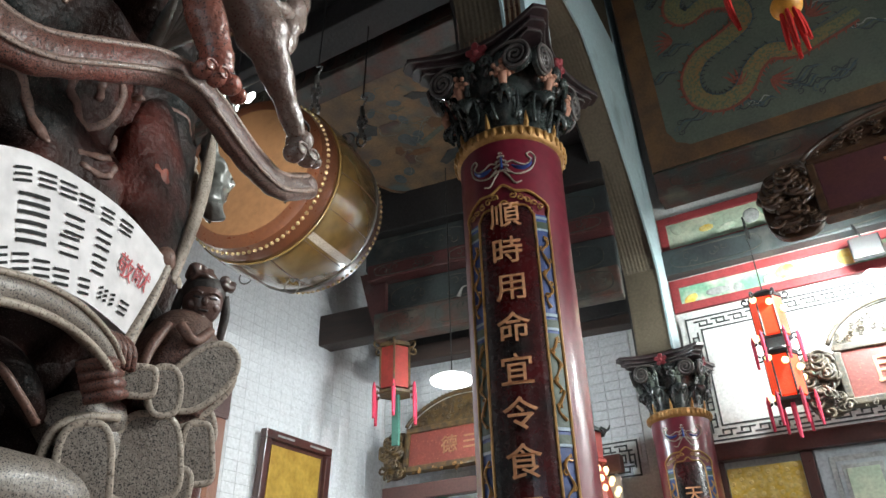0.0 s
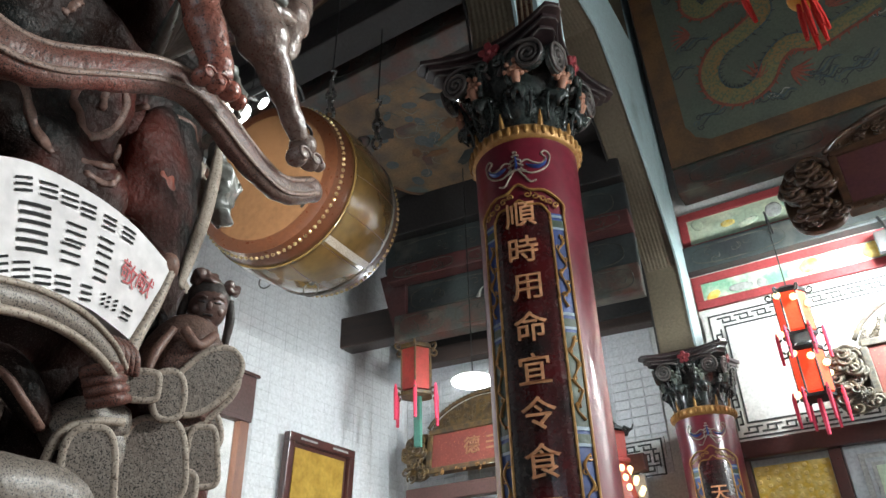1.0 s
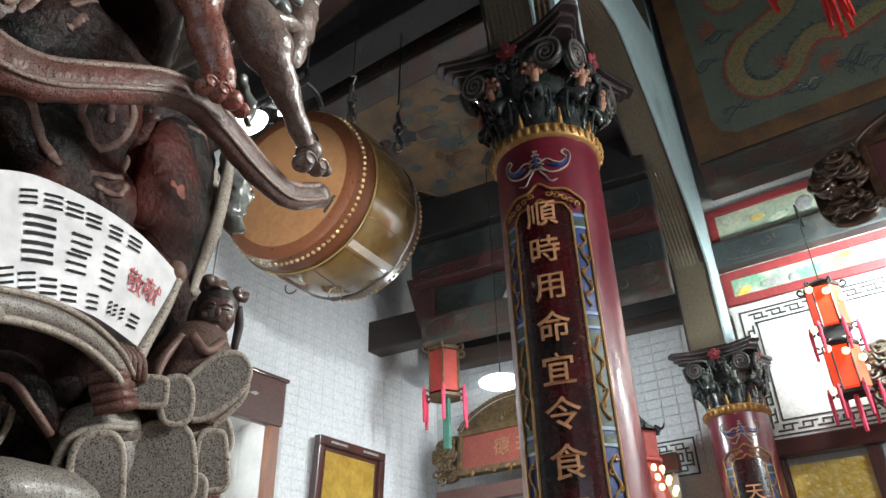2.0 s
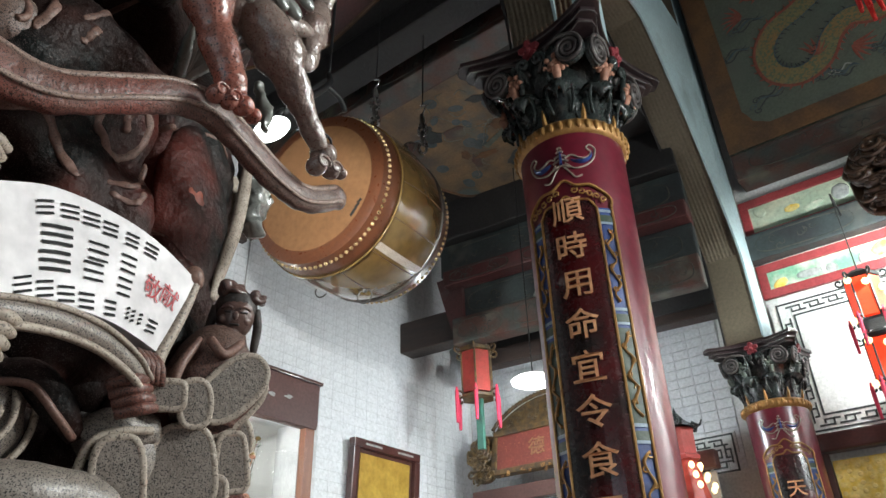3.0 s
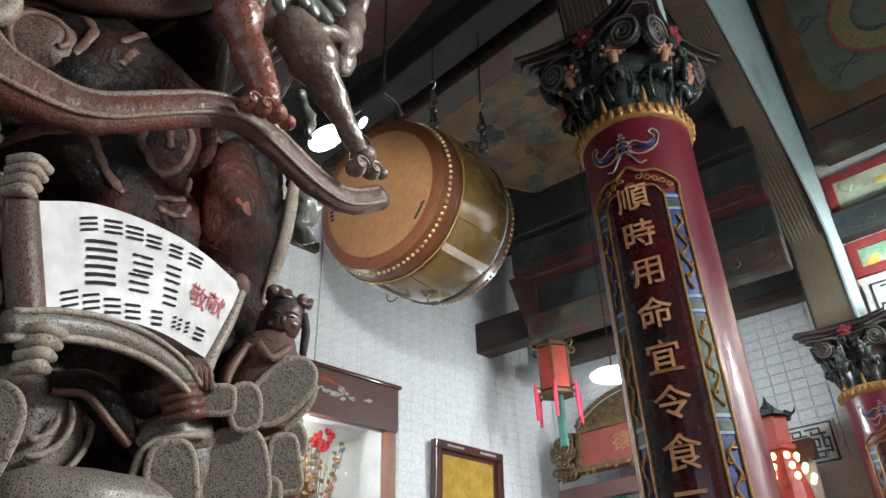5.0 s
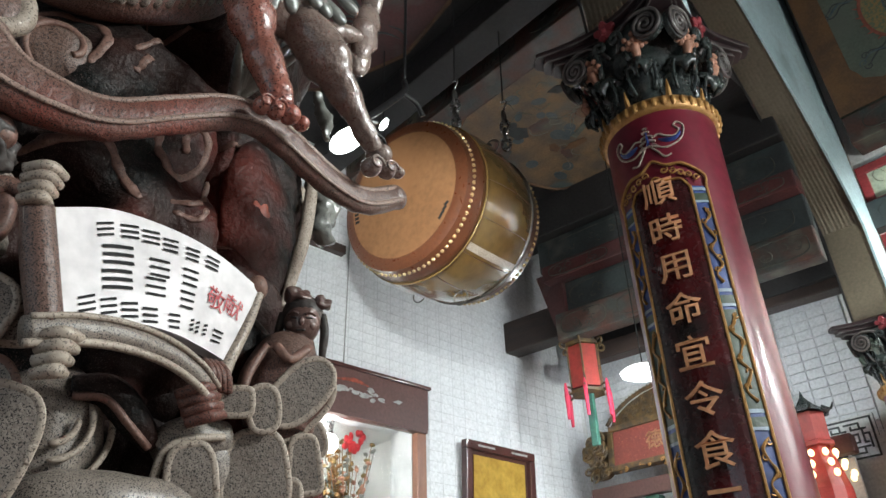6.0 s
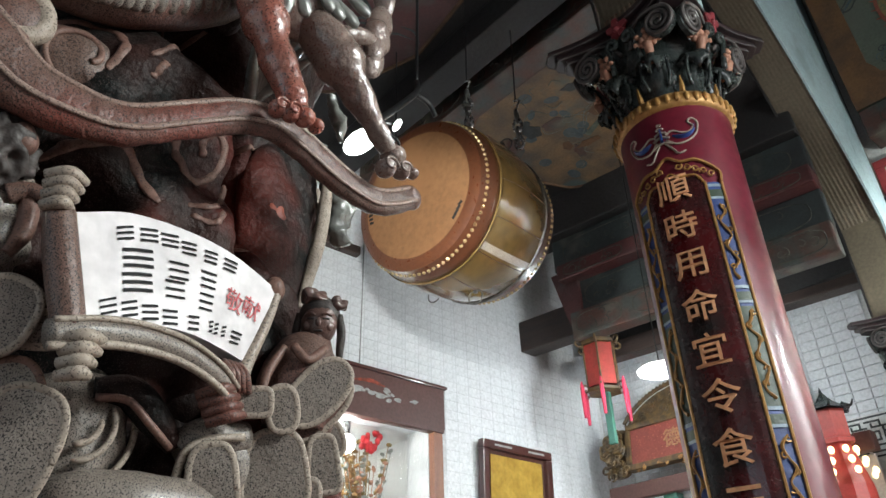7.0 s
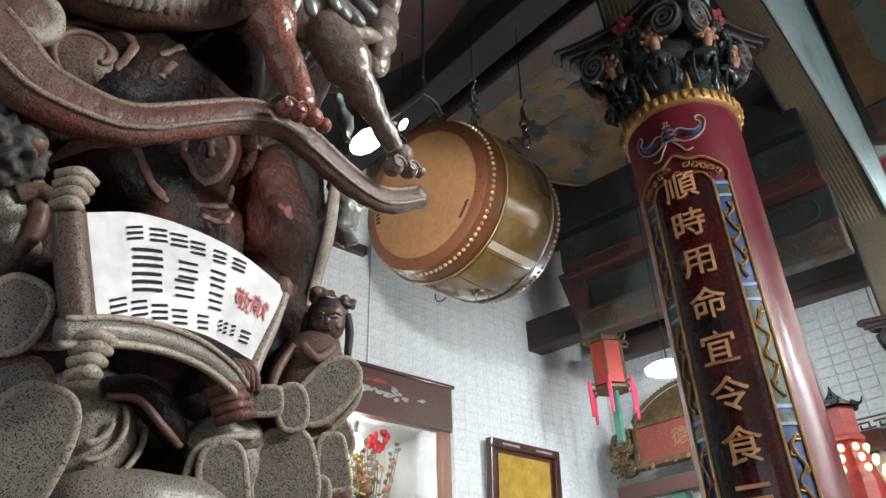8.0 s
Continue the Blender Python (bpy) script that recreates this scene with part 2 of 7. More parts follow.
    framewood=mat("dark_cherry_frame", (0.075, 0.022, 0.018), 0.32, alt=(0.05, 0.018, 0.016), scale=6, coat=0.5),
    frame_edge=mat("reddish_wood_jamb", (0.28, 0.125, 0.072), 0.45, alt=(0.22, 0.09, 0.055), scale=6, stretch=(4, 4, 0.6)),
    header=mat("brown_cabinet_header", (0.115, 0.052, 0.045), 0.5, alt=(0.085, 0.042, 0.038), scale=5),
    goldpanel=mat("gold_foil_picture", (0.52, 0.34, 0.06), 0.38, metal=0.25, alt=(0.4, 0.24, 0.035), scale=9, amount=0.8, bump=0.25, fine=35),
    silver=mat("pale_silver_paint", (0.42, 0.43, 0.42), 0.5, scale=30),
    white_glow=mat("lit_lamp_diffuser", (1.0, 0.98, 0.94), 0.4, emit=9.0),
    yellow_fabric=mat("yellow_patterned_cloth", (0.78, 0.52, 0.07), 0.6, alt=(0.85, 0.68, 0.25), scale=22, amount=0.9, emit=0.0),
    medallion=mat("pale_yellow_medallion", (0.88, 0.72, 0.30), 0.5, alt=(0.8, 0.55, 0.15), scale=30),
    greywood=mat("grey_painted_panel", (0.42, 0.45, 0.48), 0.5, alt=(0.34, 0.37, 0.40), scale=6),
    black=mat("matt_black_metal", (0.015, 0.015, 0.016), 0.45, scale=10),
    floor=mat("dark_red_floor_tile", (0.17, 0.085, 0.065), 0.3, alt=(0.13, 0.065, 0.05), scale=4),
    leaf=mat("dried_orange_foliage", (0.30, 0.13, 0.04), 0.6, alt=(0.16, 0.13, 0.04), scale=20),
    redcloth=mat("bright_red_cloth", (0.62, 0.03, 0.04), 0.6, scale=12),
    teallantern=mat("green_lantern_post", (0.06, 0.17, 0.13), 0.45, scale=12),
)
gl = bpy.data.materials.new("clear_cabinet_glass")
gl.use_nodes = True
gb = gl.node_tree.nodes["Principled BSDF"]
gb.inputs["Transmission Weight"].default_value = 1.0
gb.inputs["Roughness"].default_value = 0.02
gb.inputs["IOR"].default_value = 1.05
M["glass"] = gl


# ---- shaping helpers ----
def part(name, bm, material, parent=None, label="", smooth=False):
    """Links a bmesh as one mesh object, under a thing or a part if one is given."""
    me = bpy.data.meshes.new(name)
    if smooth:
        for f in bm.faces:
            f.smooth = True
    bm.to_mesh(me)
    bm.free()
    ob = new(name, me)
    me.materials.append(M[material] if isinstance(material, str) else material)
    if parent:
        ob.parent = parent
    if label:
        ob["label"] = label
    return ob


def thing(name, label, category, group="", kind="", at=None):
    ob = new(name)
    ob.empty_display_size = 0.05
    if at:
        ob.matrix_world = at
    return tagged(ob, label, category, group, kind)


def box(bm, lo, hi, bevel=0.0, m=None):
    """A box between two corners, with bevelled edges."""
    c = [(a + b) / 2 for a, b in zip(lo, hi)]
    s = [abs(b - a) for a, b in zip(lo, hi)]
    mm = Matrix.Translation(c) @ Matrix.Diagonal((*s, 1))
    if m:
        mm = m @ mm
    g = bmesh.ops.create_cube(bm, size=1, matrix=mm)
    if bevel:
        es = list({e for v in g["verts"] for e in v.link_edges})
        bmesh.ops.bevel(bm, geom=es, offset=bevel, segments=2, affect="EDGES", profile=0.6)
    return bm


def curve_points(pts, n):
    """n points along a Catmull-Rom curve through pts (tuples of any length)."""
    p = [Vector(q) if len(q) == 3 else np.array(q, float) for q in pts]
    p = [np.array(q, float) for q in p]
    p = [2 * p[0] - p[1], *p, 2 * p[-1] - p[-2]]
    out = []
    segs = len(p) - 3
    for i in range(n):
        u = i / (n - 1) * segs
        k = min(int(u), segs - 1)
        u -= k
        a, b, c, d = p[k:k + 4]
        out.append(0.5 * ((2 * b) + (c - a) * u + (2 * a - 5 * b + 4 * c - d) * u * u + (3 * b - a - 3 * c + d) * u ** 3))
    return out


def tube(bm, pts, radii, seg=10, n=None, flat=1.0, side=None, cap=True):
    """A tapered tube along a smooth curve; flat below 1 presses it along the side vector."""
    if not isinstance(radii, (list, tuple)):
        radii = [radii] * len(pts)
    n = n or max(len(pts) * 5, 8)
    data = curve_points([(*p, r) for p, r in zip(pts, radii)], n)
    cs = [Vector(d[:3]) for d in data]
    rings = []
    up = Vector(side) if side else Vector((0.31, 0.2, 0.93))
    for i, c in enumerate(cs):
        t = (cs[min(i + 1, n - 1)] - cs[max(i - 1, 0)]).normalized()
        a = (up - t * up.dot(t)).normalized()
        b = t.cross(a)
        r = max(data[i][3], 1e-4)
        rings.append([bm.verts.new(c + (a * math.cos(k * math.tau / seg) * flat + b * math.sin(k * math.tau / seg)) * r) for k in range(seg)])
        if not side:
            up = a
    for q, w in zip(rings, rings[1:]):
        for k in range(seg):
            bm.faces.new((q[k], q[(k + 1) % seg], w[(k + 1) % seg], w[k]))
    if cap:
        bm.faces.new(rings[0][::-1])
        bm.faces.new(rings[-1])
    return bm


def blob(bm, c, size, rot=(0, 0, 0), rough=0.0, sub=3, freq=30.0):
    """A rounded lump, with an uneven skin."""
    g = bmesh.ops.create_icosphere(bm, subdivisions=sub, radius=1)
    m = pose(*c, *rot) @ Matrix.Diagonal((*size, 1))
    for v in g["verts"]:
        d = v.co.copy()
        v.co = m @ v.co
        if rough:
            v.co += (m.to_3x3() @ d).normalized() * rough * noise.noise(v.co * freq)
    return bm


def lathe(bm, profile, seg=48, m=None, a0=0.0, a1=math.tau):
    """A turned body: profile rows of (radius, height) about the z axis."""
    m = m or Matrix()
    full = abs(a1 - a0 - math.tau) < 1e-6
    cnt = seg if full else seg + 1
    rings = [[bm.verts.new(m @ Vector((r * math.cos(a0 + (a1 - a0) * k / seg), r * math.sin(a0 + (a1 - a0) * k / seg), z))) for k in range(cnt)] for r, z in profile]
    for q, w in zip(rings, rings[1:]):
        for k in range(seg):
            bm.faces.new((q[k], q[(k + 1) % cnt], w[(k + 1) % cnt], w[k]))
    return bm


def slab(bm, outline, thick, m=None, bevel=0.0):
    """A plate: a 2D outline in its x, y, with its front at z = thick."""
    m = m or Matrix()
    a = [bm.verts.new(m @ Vector((x, y, 0))) for x, y in outline]
    b = [bm.verts.new(m @ Vector((x, y, thick - bevel))) for x, y in outline]
    k = len(a)
    for i in range(k):
        bm.faces.new((a[i], a[(i + 1) % k], b[(i + 1) % k], b[i]))
    top = b
    if bevel:
        cx, cy = sum(x for x, _ in outline) / k, sum(y for _, y in outline) / k
        top = []
        for x, y in outline:
            d = math.hypot(x - cx, y - cy) or 1
            s = max(1 - bevel / d, 0.1)
            top.append(bm.verts.new(m @ Vector((cx + (x - cx) * s, cy + (y - cy) * s, thick))))
        for i in range(k):
            bm.faces.new((b[i], b[(i + 1) % k], top[(i + 1) % k], top[i]))
    bm.faces.new(a[::-1])
    bm.faces.new(top)
    return bm


def oval_outline(a, b, n=28, power=2.4, lean=0.0):
    out = []
    for i in range(n):
        t = i * math.tau / n
        c, s = math.cos(t), math.sin(t)
        x = a * math.copysign(abs(c) ** (2 / power), c)
        y = b * math.copysign(abs(s) ** (2 / power), s)
        out.append((x * (1 + lean * y / b), y))
    return out


def spiral(c, r0, r1, turns, n=22, a0=0.0, hand=1):
    return [(c[0] + (r0 + (r1 - r0) * i / (n - 1)) * math.cos(a0 + hand * turns * math.tau * i / (n - 1)),
             c[1] + (r0 + (r1 - r0) * i / (n - 1)) * math.sin(a0 + hand * turns * math.tau * i / (n - 1))) for i in range(n)]


def lettering(text, size, depth=0.004):
    """Characters of the built-in font as a bmesh, centred, in the x, y plane."""
    cu = bpy.data.curves.new("letters", "FONT")
    cu.body, cu.size, cu.extrude, cu.align_x, cu.align_y = text, size, depth / 2, "CENTER", "CENTER"
    cu.resolution_u = 3
    cu.offset = size * 0.004
    tmp = new("letters", cu)
    bpy.context.view_layer.update()
    me = tmp.to_mesh()
    bm = bmesh.new()
    bm.from_mesh(me)
    tmp.to_mesh_clear()
    bpy.data.objects.remove(tmp)
    bpy.data.curves.remove(cu)
    vs = bm.verts
    if len(vs):
        cx = (min(v.co.x for v in vs) + max(v.co.x for v in vs)) / 2
        cy = (min(v.co.y for v in vs) + max(v.co.y for v in vs)) / 2
        for v in vs:
            v.co.x -= cx
            v.co.y -= cy
    return bm


def carry(bm, m):
    bm.transform(m)
    return bm


def facing(place, normal, up=(0, 0, 1)):
    """A frame at place whose z looks along normal and whose y is up."""
    z = Vector(normal).normalized()
    x = Vector(up).cross(z).normalized()
    y = z.cross(x)
    m = Matrix((x, y, z)).transposed().to_4x4()
    m.translation = place
    return m


# ---- the hall's shell ----
WALL_X, BACK_Y = -3.19, 4.72
EAST_X, FRONT_Y, ROOF_Z = 3.4, -3.0, 6.8


def structure(name, bm, material, label="", smooth=False):
    return tagged(part(name, bm, material, None, label, smooth), kind="structure")


bm = box(bmesh.new(), (WALL_X - 1.0, FRONT_Y - 8, -0.2), (EAST_X + 0.2, BACK_Y + 0.2, 0))
structure("floor", bm, "floor", "dark red tiled temple floor")
# west wall, with the opening of a glazed wall cabinet
bm = bmesh.new()
W0, W1 = WALL_X - 0.2, WALL_X - 0.003
for lo, hi in (((W0, FRONT_Y, 0), (W1, 2.0, ROOF_Z)), ((W0, 2.98, 0), (W1, BACK_Y, ROOF_Z)), ((W0, 2.0, 2.9), (W1, 2.98, ROOF_Z)), ((W0, 2.0, 0), (W1, 2.98, 1.5))):
    box(bm, lo, hi)
wall_west = structure("wall_west", bm, "grout", "white tiled side wall with grey joints")
wall_back = structure("wall_north", box(bmesh.new(), (WALL_X - 0.2, BACK_Y + 0.012, 0), (EAST_X + 0.2, BACK_Y + 0.2, ROOF_Z)), "plaster", "white rear wall of the temple hall")
structure("wall_east", box(bmesh.new(), (EAST_X, FRONT_Y, 0), (EAST_X + 0.2, BACK_Y + 0.012, ROOF_Z)), "plaster", "plain white side wall")
bm = bmesh.new()
for lo, hi in (((WALL_X - 0.2, FRONT_Y - 0.2, 0), (-1.6, FRONT_Y, ROOF_Z)), ((2.6, FRONT_Y - 0.2, 0), (EAST_X + 0.2, FRONT_Y, ROOF_Z)), ((-1.6, FRONT_Y - 0.2, 3.4), (2.6, FRONT_Y, ROOF_Z))):
    box(bm, lo, hi)
structure("wall_south", bm, "plaster", "front wall with a wide open doorway")
structure("ceiling", box(bmesh.new(), (WALL_X - 0.2, FRONT_Y - 0.2, ROOF_Z), (EAST_X + 0.2, BACK_Y + 0.2, ROOF_Z + 0.2)), "ceilwood", "dark smoke-stained board ceiling")

# ---- ceilings and beams of the side aisle ----
AISLE_Z = 4.62
bm = box(bmesh.new(), (WALL_X, FRONT_Y, AISLE_Z), (-1.09, BACK_Y, AISLE_Z + 0.12))
structure("ceiling_aisle", bm, "ceilwood", "dark boarded ceiling of the side aisle")


def painted_panel(name, outline, z, material, label, rim):
    """A flat painting under a ceiling, with a raised border strip."""
    t = thing(name, label, "ceiling painting")
    c = Vector((sum(x for x, _ in outline) / len(outline), sum(y for _, y in outline) / len(outline), 0))
    m = Matrix.Translation((0, 0, z)) @ Matrix.Diagonal((1, 1, -1, 1))
    bm = slab(bmesh.new(), outline, 0.02, m)
    bmesh.ops.recalc_face_normals(bm, faces=bm.faces[:])
    part("painted_field", bm, material, t)
    ring = [(x, y, z - 0.02) for x, y in outline]
    part("border", tube(bmesh.new(), [*ring, ring[0]], 0.012, 6, n=len(ring) * 3), rim, t)
    return t


def scallop(cx, cy, a, b, turn, n=60, lobes=8, depth=0.06):
    out = []
    for i in range(n):
        t = i * math.tau / n
        k = 1 - depth * abs(math.sin(lobes * t / 2))
        x, y = a * k * math.cos(t), b * k * math.sin(t)
        out.append((cx + x * math.cos(turn) - y * math.sin(turn), cy + x * math.sin(turn) + y * math.cos(turn)))
    return out


oval = painted_panel("ceiling_painting", scallop(-2.0, 3.27, 0.66, 0.70, 0.0), AISLE_Z, "oval", "faded ochre ceiling painting with a wavy rounded outline", "dragonborder")
rng = random.Random(5)
bm = bmesh.new()
for i in range(26):
    a, d = rng.random() * 6.28, rng.random() * 0.42
    x, y = -2.0 + d * math.cos(a), 3.2 + d * math.sin(a)
    k = 0.05 + 0.09 * rng.random()
    h = rng.random() * 6.28
    tube(bm, [(x, y, AISLE_Z - 0.021), (x + k * math.cos(h), y + k * math.sin(h), AISLE_Z - 0.021), (x + k * 1.5 * math.cos(h + 0.7), y + k * 1.5 * math.sin(h + 0.7), AISLE_Z - 0.021)], [0.002, 0.004, 0.001], 4, n=8)
tagged(part("painted_lines", bm, "faintline", oval), kind="stuff")
for i in range(18):
    a, d = rng.random() * 6.28, rng.random() * 0.5
    part("painted_rock", blob(bmesh.new(), (-2.0 + d * math.cos(a), 3.3 + d * math.sin(a), AISLE_Z - 0.018), (0.02 + 0.05 * rng.random(), 0.02 + 0.04 * rng.random(), 0.004), (0, 0, rng.random() * 180), 0, 2), "dragonblue", oval)
for i in range(14):
    a, d = rng.random() * 6.28, 0.15 + rng.random() * 0.38
    x, y = -1.95 + d * math.cos(a), 3.33 + d * math.sin(a)
    sp = scallop(x, y, 0.05 + 0.08 * rng.random(), 0.03 + 0.05 * rng.random(), rng.random() * 6, 24, 5, 0.25)
    part("painted_slope", slab(bmesh.new(), sp, 0.003, Matrix.Translation((0, 0, AISLE_Z - 0.0225 - 0.0002 * i))), ("teal", "painted", "dragonborder", "oval")[i % 4], oval)
part("painted_bar", slab(bmesh.new(), [(-2.03, 3.36), (-1.80, 3.28), (-1.79, 3.31), (-2.02, 3.40)], 0.003, Matrix.Translation((0, 0, AISLE_Z - 0.027))), "palm_grey", oval, "pale blue-green painted bar")
p2 = painted_panel("ceiling_painting", scallop(-2.15, 1.62, 0.78, 0.48, 0.1), AISLE_Z, "redbeam", "dark red ceiling painting with pale plant sprays", "dragonborder")
bm = bmesh.new()
for i in range(22):
    x, y, h = -2.5 + 0.9 * rng.random(), 1.4 + 0.55 * rng.random(), 0.5 + rng.random()
    k = 0.05 + 0.06 * rng.random()
    tube(bm, [(x, y, AISLE_Z - 0.021), (x + k * math.cos(h), y + k * math.sin(h), AISLE_Z - 0.021), (x + 2 * k * math.cos(h + 0.4), y + 2 * k * math.sin(h + 0.4), AISLE_Z - 0.021)], [0.002, 0.008, 0.001], 4, n=8)
tagged(part("painted_leaves", bm, "teal", p2), kind="stuff")


def beam(name, lo, hi, material, label, patches=0, face="y", seed=1):
    """A painted beam with bevelled arrises, painted cartouches on the face that shows."""
    t = thing(name, label, "beam")
    part("timber", box(bmesh.new(), lo, hi, 0.012), material, t)
    r = random.Random(seed)
    bm = bmesh.new()
    if patches:
        w = (hi[0] - lo[0]) / patches
        h = hi[2] - lo[2]
        for i in range(patches):
            cx = lo[0] + w * (i + 0.5)
            m = facing((cx, lo[1] + 0.001, (lo[2] + hi[2]) / 2), (0, -1, 0))
            pts = [(x, y, 0.002) for x, y in oval_outline(w * 0.40, h * 0.36, 24, 3.2)]
            tube(bm, [m @ Vector(p) for p in (*pts, pts[0])], 0.004, 4, n=60)
            for k in range(7):
                x0, y0 = (r.random() - 0.5) * w * 0.6, (r.random() - 0.5) * h * 0.45
                sp = spiral((x0, y0), 0.01, 0.02 + 0.02 * r.random(), 0.7, 8, r.random() * 6)
                tube(bm, [m @ Vector((x, y, 0.002)) for x, y in sp], 0.003, 4, n=14)
        part("painted_scrolls", bm, "beamline", t)
    else:
        bm.free()
    return t


# the tie beam at the aisle's far end and the painted boards over it, a little out of square with the wall
def skewed(t, x, y, turn):
    """Turns a built thing about an upright line."""
    m = Matrix.Translation((x, y, 0)) @ Matrix.Rotation(radians(turn), 4, "Z") @ Matrix.Translation((-x, -y, 0))
    for ob in [t, *t.children_recursive]:
        if ob.type == "MESH":
            ob.data.transform(m)
    return t


SKEW = (WALL_X, 3.87, 7)
skewed(beam("tie_beam", (WALL_X - 0.02, 3.87, 3.60), (-2.40, 4.02, 3.834), "wood", "dark wooden tie beam running into the tiled wall"), *SKEW)
skewed(beam("painted_beam", (-2.68, 3.74, 3.50), (-1.02, 3.86, 3.69), "painted", "faded beam painted with ochre scrolls", 4, seed=3), *SKEW)
skewed(beam("painted_beam", (-2.66, 3.80, 3.69), (-1.02, 3.88, 3.93), "teal", "dark teal board painted with pale figures", 2, seed=13), *SKEW)
skewed(beam("ceiling_beam", (-2.72, 3.70, 3.93), (-1.02, 3.88, 4.05), "redbeam", "dark red painted beam under the aisle ceiling", 3, seed=4), *SKEW)
skewed(beam("painted_beam", (-2.78, 3.78, 4.05), (-1.02, 3.88, 4.30), "teal", "dark teal board with worn painted scrolls", 2, seed=23), *SKEW)
skewed(beam("ceiling_beam", (WALL_X, 3.70, 4.30), (-1.02, 3.90, AISLE_Z), "ceilwood", "dark wooden beam under the aisle ceiling"), *SKEW)
skewed(beam("ceiling_beam", (-2.80, 4.22, 3.50), (-1.02, 4.34, 3.62), "wood", "dark wooden rail near the rear wall"), *SKEW)
beam("painted_beam", (WALL_X, 2.42, 4.42), (-1.10, 2.58, AISLE_Z), "painted", "faded painted beam with small flowers under the ceiling", 4, seed=6)
beam("ceiling_beam", (WALL_X, 2.16, 4.44), (-1.10, 2.34, AISLE_Z), "ceilwood", "dark wooden beam under the aisle ceiling")
# slanting end board and a pale painted flourish on the teal board
br = thing("beam_bracket", "slanting dark red bracket board at the painted beam's end", "bracket")
part("board", slab(bmesh.new(), [(0, 0), (0.10, 0), (0.10, 0.42), (-0.12, 0.42)], 0.06, facing((-2.70, 3.90, 3.62), (0, -1, 0))), "redbeam", br)
fl0 = thing("painted_flourish", "thin pale painted flourish on the teal board", "painting")
part("line", tube(bmesh.new(), [(-2.06, 3.9, 3.70), (-2.03, 3.9, 3.76), (-1.98, 3.9, 3.77), (-1.96, 3.9, 3.82), (-1.90, 3.9, 3.85)], [0.016, 0.006, 0.004, 0.005, 0.002], 6, n=30), "paleline", fl0, smooth=True)
# boards that close the aisle above the rear rail
structure("trim_aisle", box(bmesh.new(), (-2.80, 4.42, 3.56), (-1.02, 4.46, AISLE_Z)), "ceilwood", "dark boards above the rear rail")

# ---- the arcade: piers and arches over the columns ----
AX = -0.975
ARCH_HALF = 0.115


def arch(name, y0, y1, spring, rise, near, far, label, foot=None):
    """An arched rib between two columns: a fluted underside and painted faces."""
    t = thing(name, label, "arch")
    yc, half = (y0 + y1) / 2, (y1 - y0) / 2
    n = 48
    line = []
    for i in range(n + 1):
        a = math.pi * i / n
        c, s = math.cos(a), math.sin(a)
        e = near if c > 0 else far
        line.append((yc - half * math.copysign(abs(c) ** e, c), spring + rise * abs(s) ** e))
    if foot:
        line.append((y1, foot))
        n += 1
    for side, nm in ((1, "face"), (-1, "face")):
        bm = bmesh.new()
        x = AX + side * ARCH_HALF
        a = [bm.verts.new((x, y, z)) for y, z in line]
        top = spring + rise + 0.7
        b = [bm.verts.new((x, y, top)) for y, z in line]
        a2 = [bm.verts.new((x - side * 0.012, y, z)) for y, z in line]
        for i in range(n):
            bm.faces.new((a[i], a[i + 1], b[i + 1], b[i]))
            bm.faces.new((a[i], a[i + 1], a2[i + 1], a2[i]))
        part("face", bm, "archpaint" if side > 0 else "ceilwood", t)
    # fluted underside
    bm = bmesh.new()
    cols = []
    w = ARCH_HALF - 0.012
    k = 36
    for j in range(k + 1):
        x = AX - w + 2 * w * j / k
        dip = 0.012 + (0.0012 if (j % 4) in (1, 2) else 0.0)
        cols.append([bm.verts.new((x, y + (yc - y) * -dip / half, z + dip * 0.6)) for y, z in line])
    for q, v in zip(cols, cols[1:]):
        for i in range(n):
            bm.faces.new((q[i], q[i + 1], v[i + 1], v[i]))
    part("fluted_soffit", bm, "fluted", t)
    return t


C1 = (-0.956, 2.299)
C2 = (-0.94, 4.53)
arch("arch", C1[1] + 0.15, C2[1] - 0.17, 3.75, 1.28, 0.5, 1.7, "tall arch with fluted brown underside and pale blue face", 3.23)
arch("arch", -1.6, C1[1] - 0.15, 3.78, 1.35, 0.9, 0.9, "arch over the nave side with fluted brown underside")
foot = thing("arch_pier", "brown pier of the arch standing before the rear wall", "pier")
part("core", box(bmesh.new(), (AX - ARCH_HALF, C2[1] - 0.165, 3.225), (AX + ARCH_HALF - 0.006, C2[1] + 0.12, ROOF_Z)), "fluted", foot)
part("face", box(bmesh.new(), (AX + ARCH_HALF - 0.006, C2[1] - 0.168, 3.225), (AX + ARCH_HALF, C2[1] + 0.07, ROOF_Z)), "archpaint", foot, "pale blue painted face")
pier = thing("arch_pier", "fluted brown plaster pier standing on the capital", "pier")
y0, y1, z0, PX = C1[1] - 0.15, C1[1] + 0.15, 3.77, C1[0] + 0.03
part("core", box(bmesh.new(), (PX - 0.14, y0 + 0.014, z0), (PX + 0.14, y1 - 0.014, ROOF_Z)), "flute_red", pier)
for j in range(12):
    x = PX - 0.132 + j * 0.024
    part("flute", tube(bmesh.new(), [(x, y0 + 0.012, z0 + 0.002), (x, y0 + 0.012, 5.0), (x, y0 + 0.012, ROOF_Z)], 0.0055, 8, n=3), "flute_pale", pier)
for j in range(5):
    zz = z0 + 0.05 + 0.09 * j
    part("cross_line", box(bmesh.new(), (PX - 0.138, y0 + 0.008, zz), (PX + 0.138, y0 + 0.014, zz + 0.006)), "flute_red", pier)
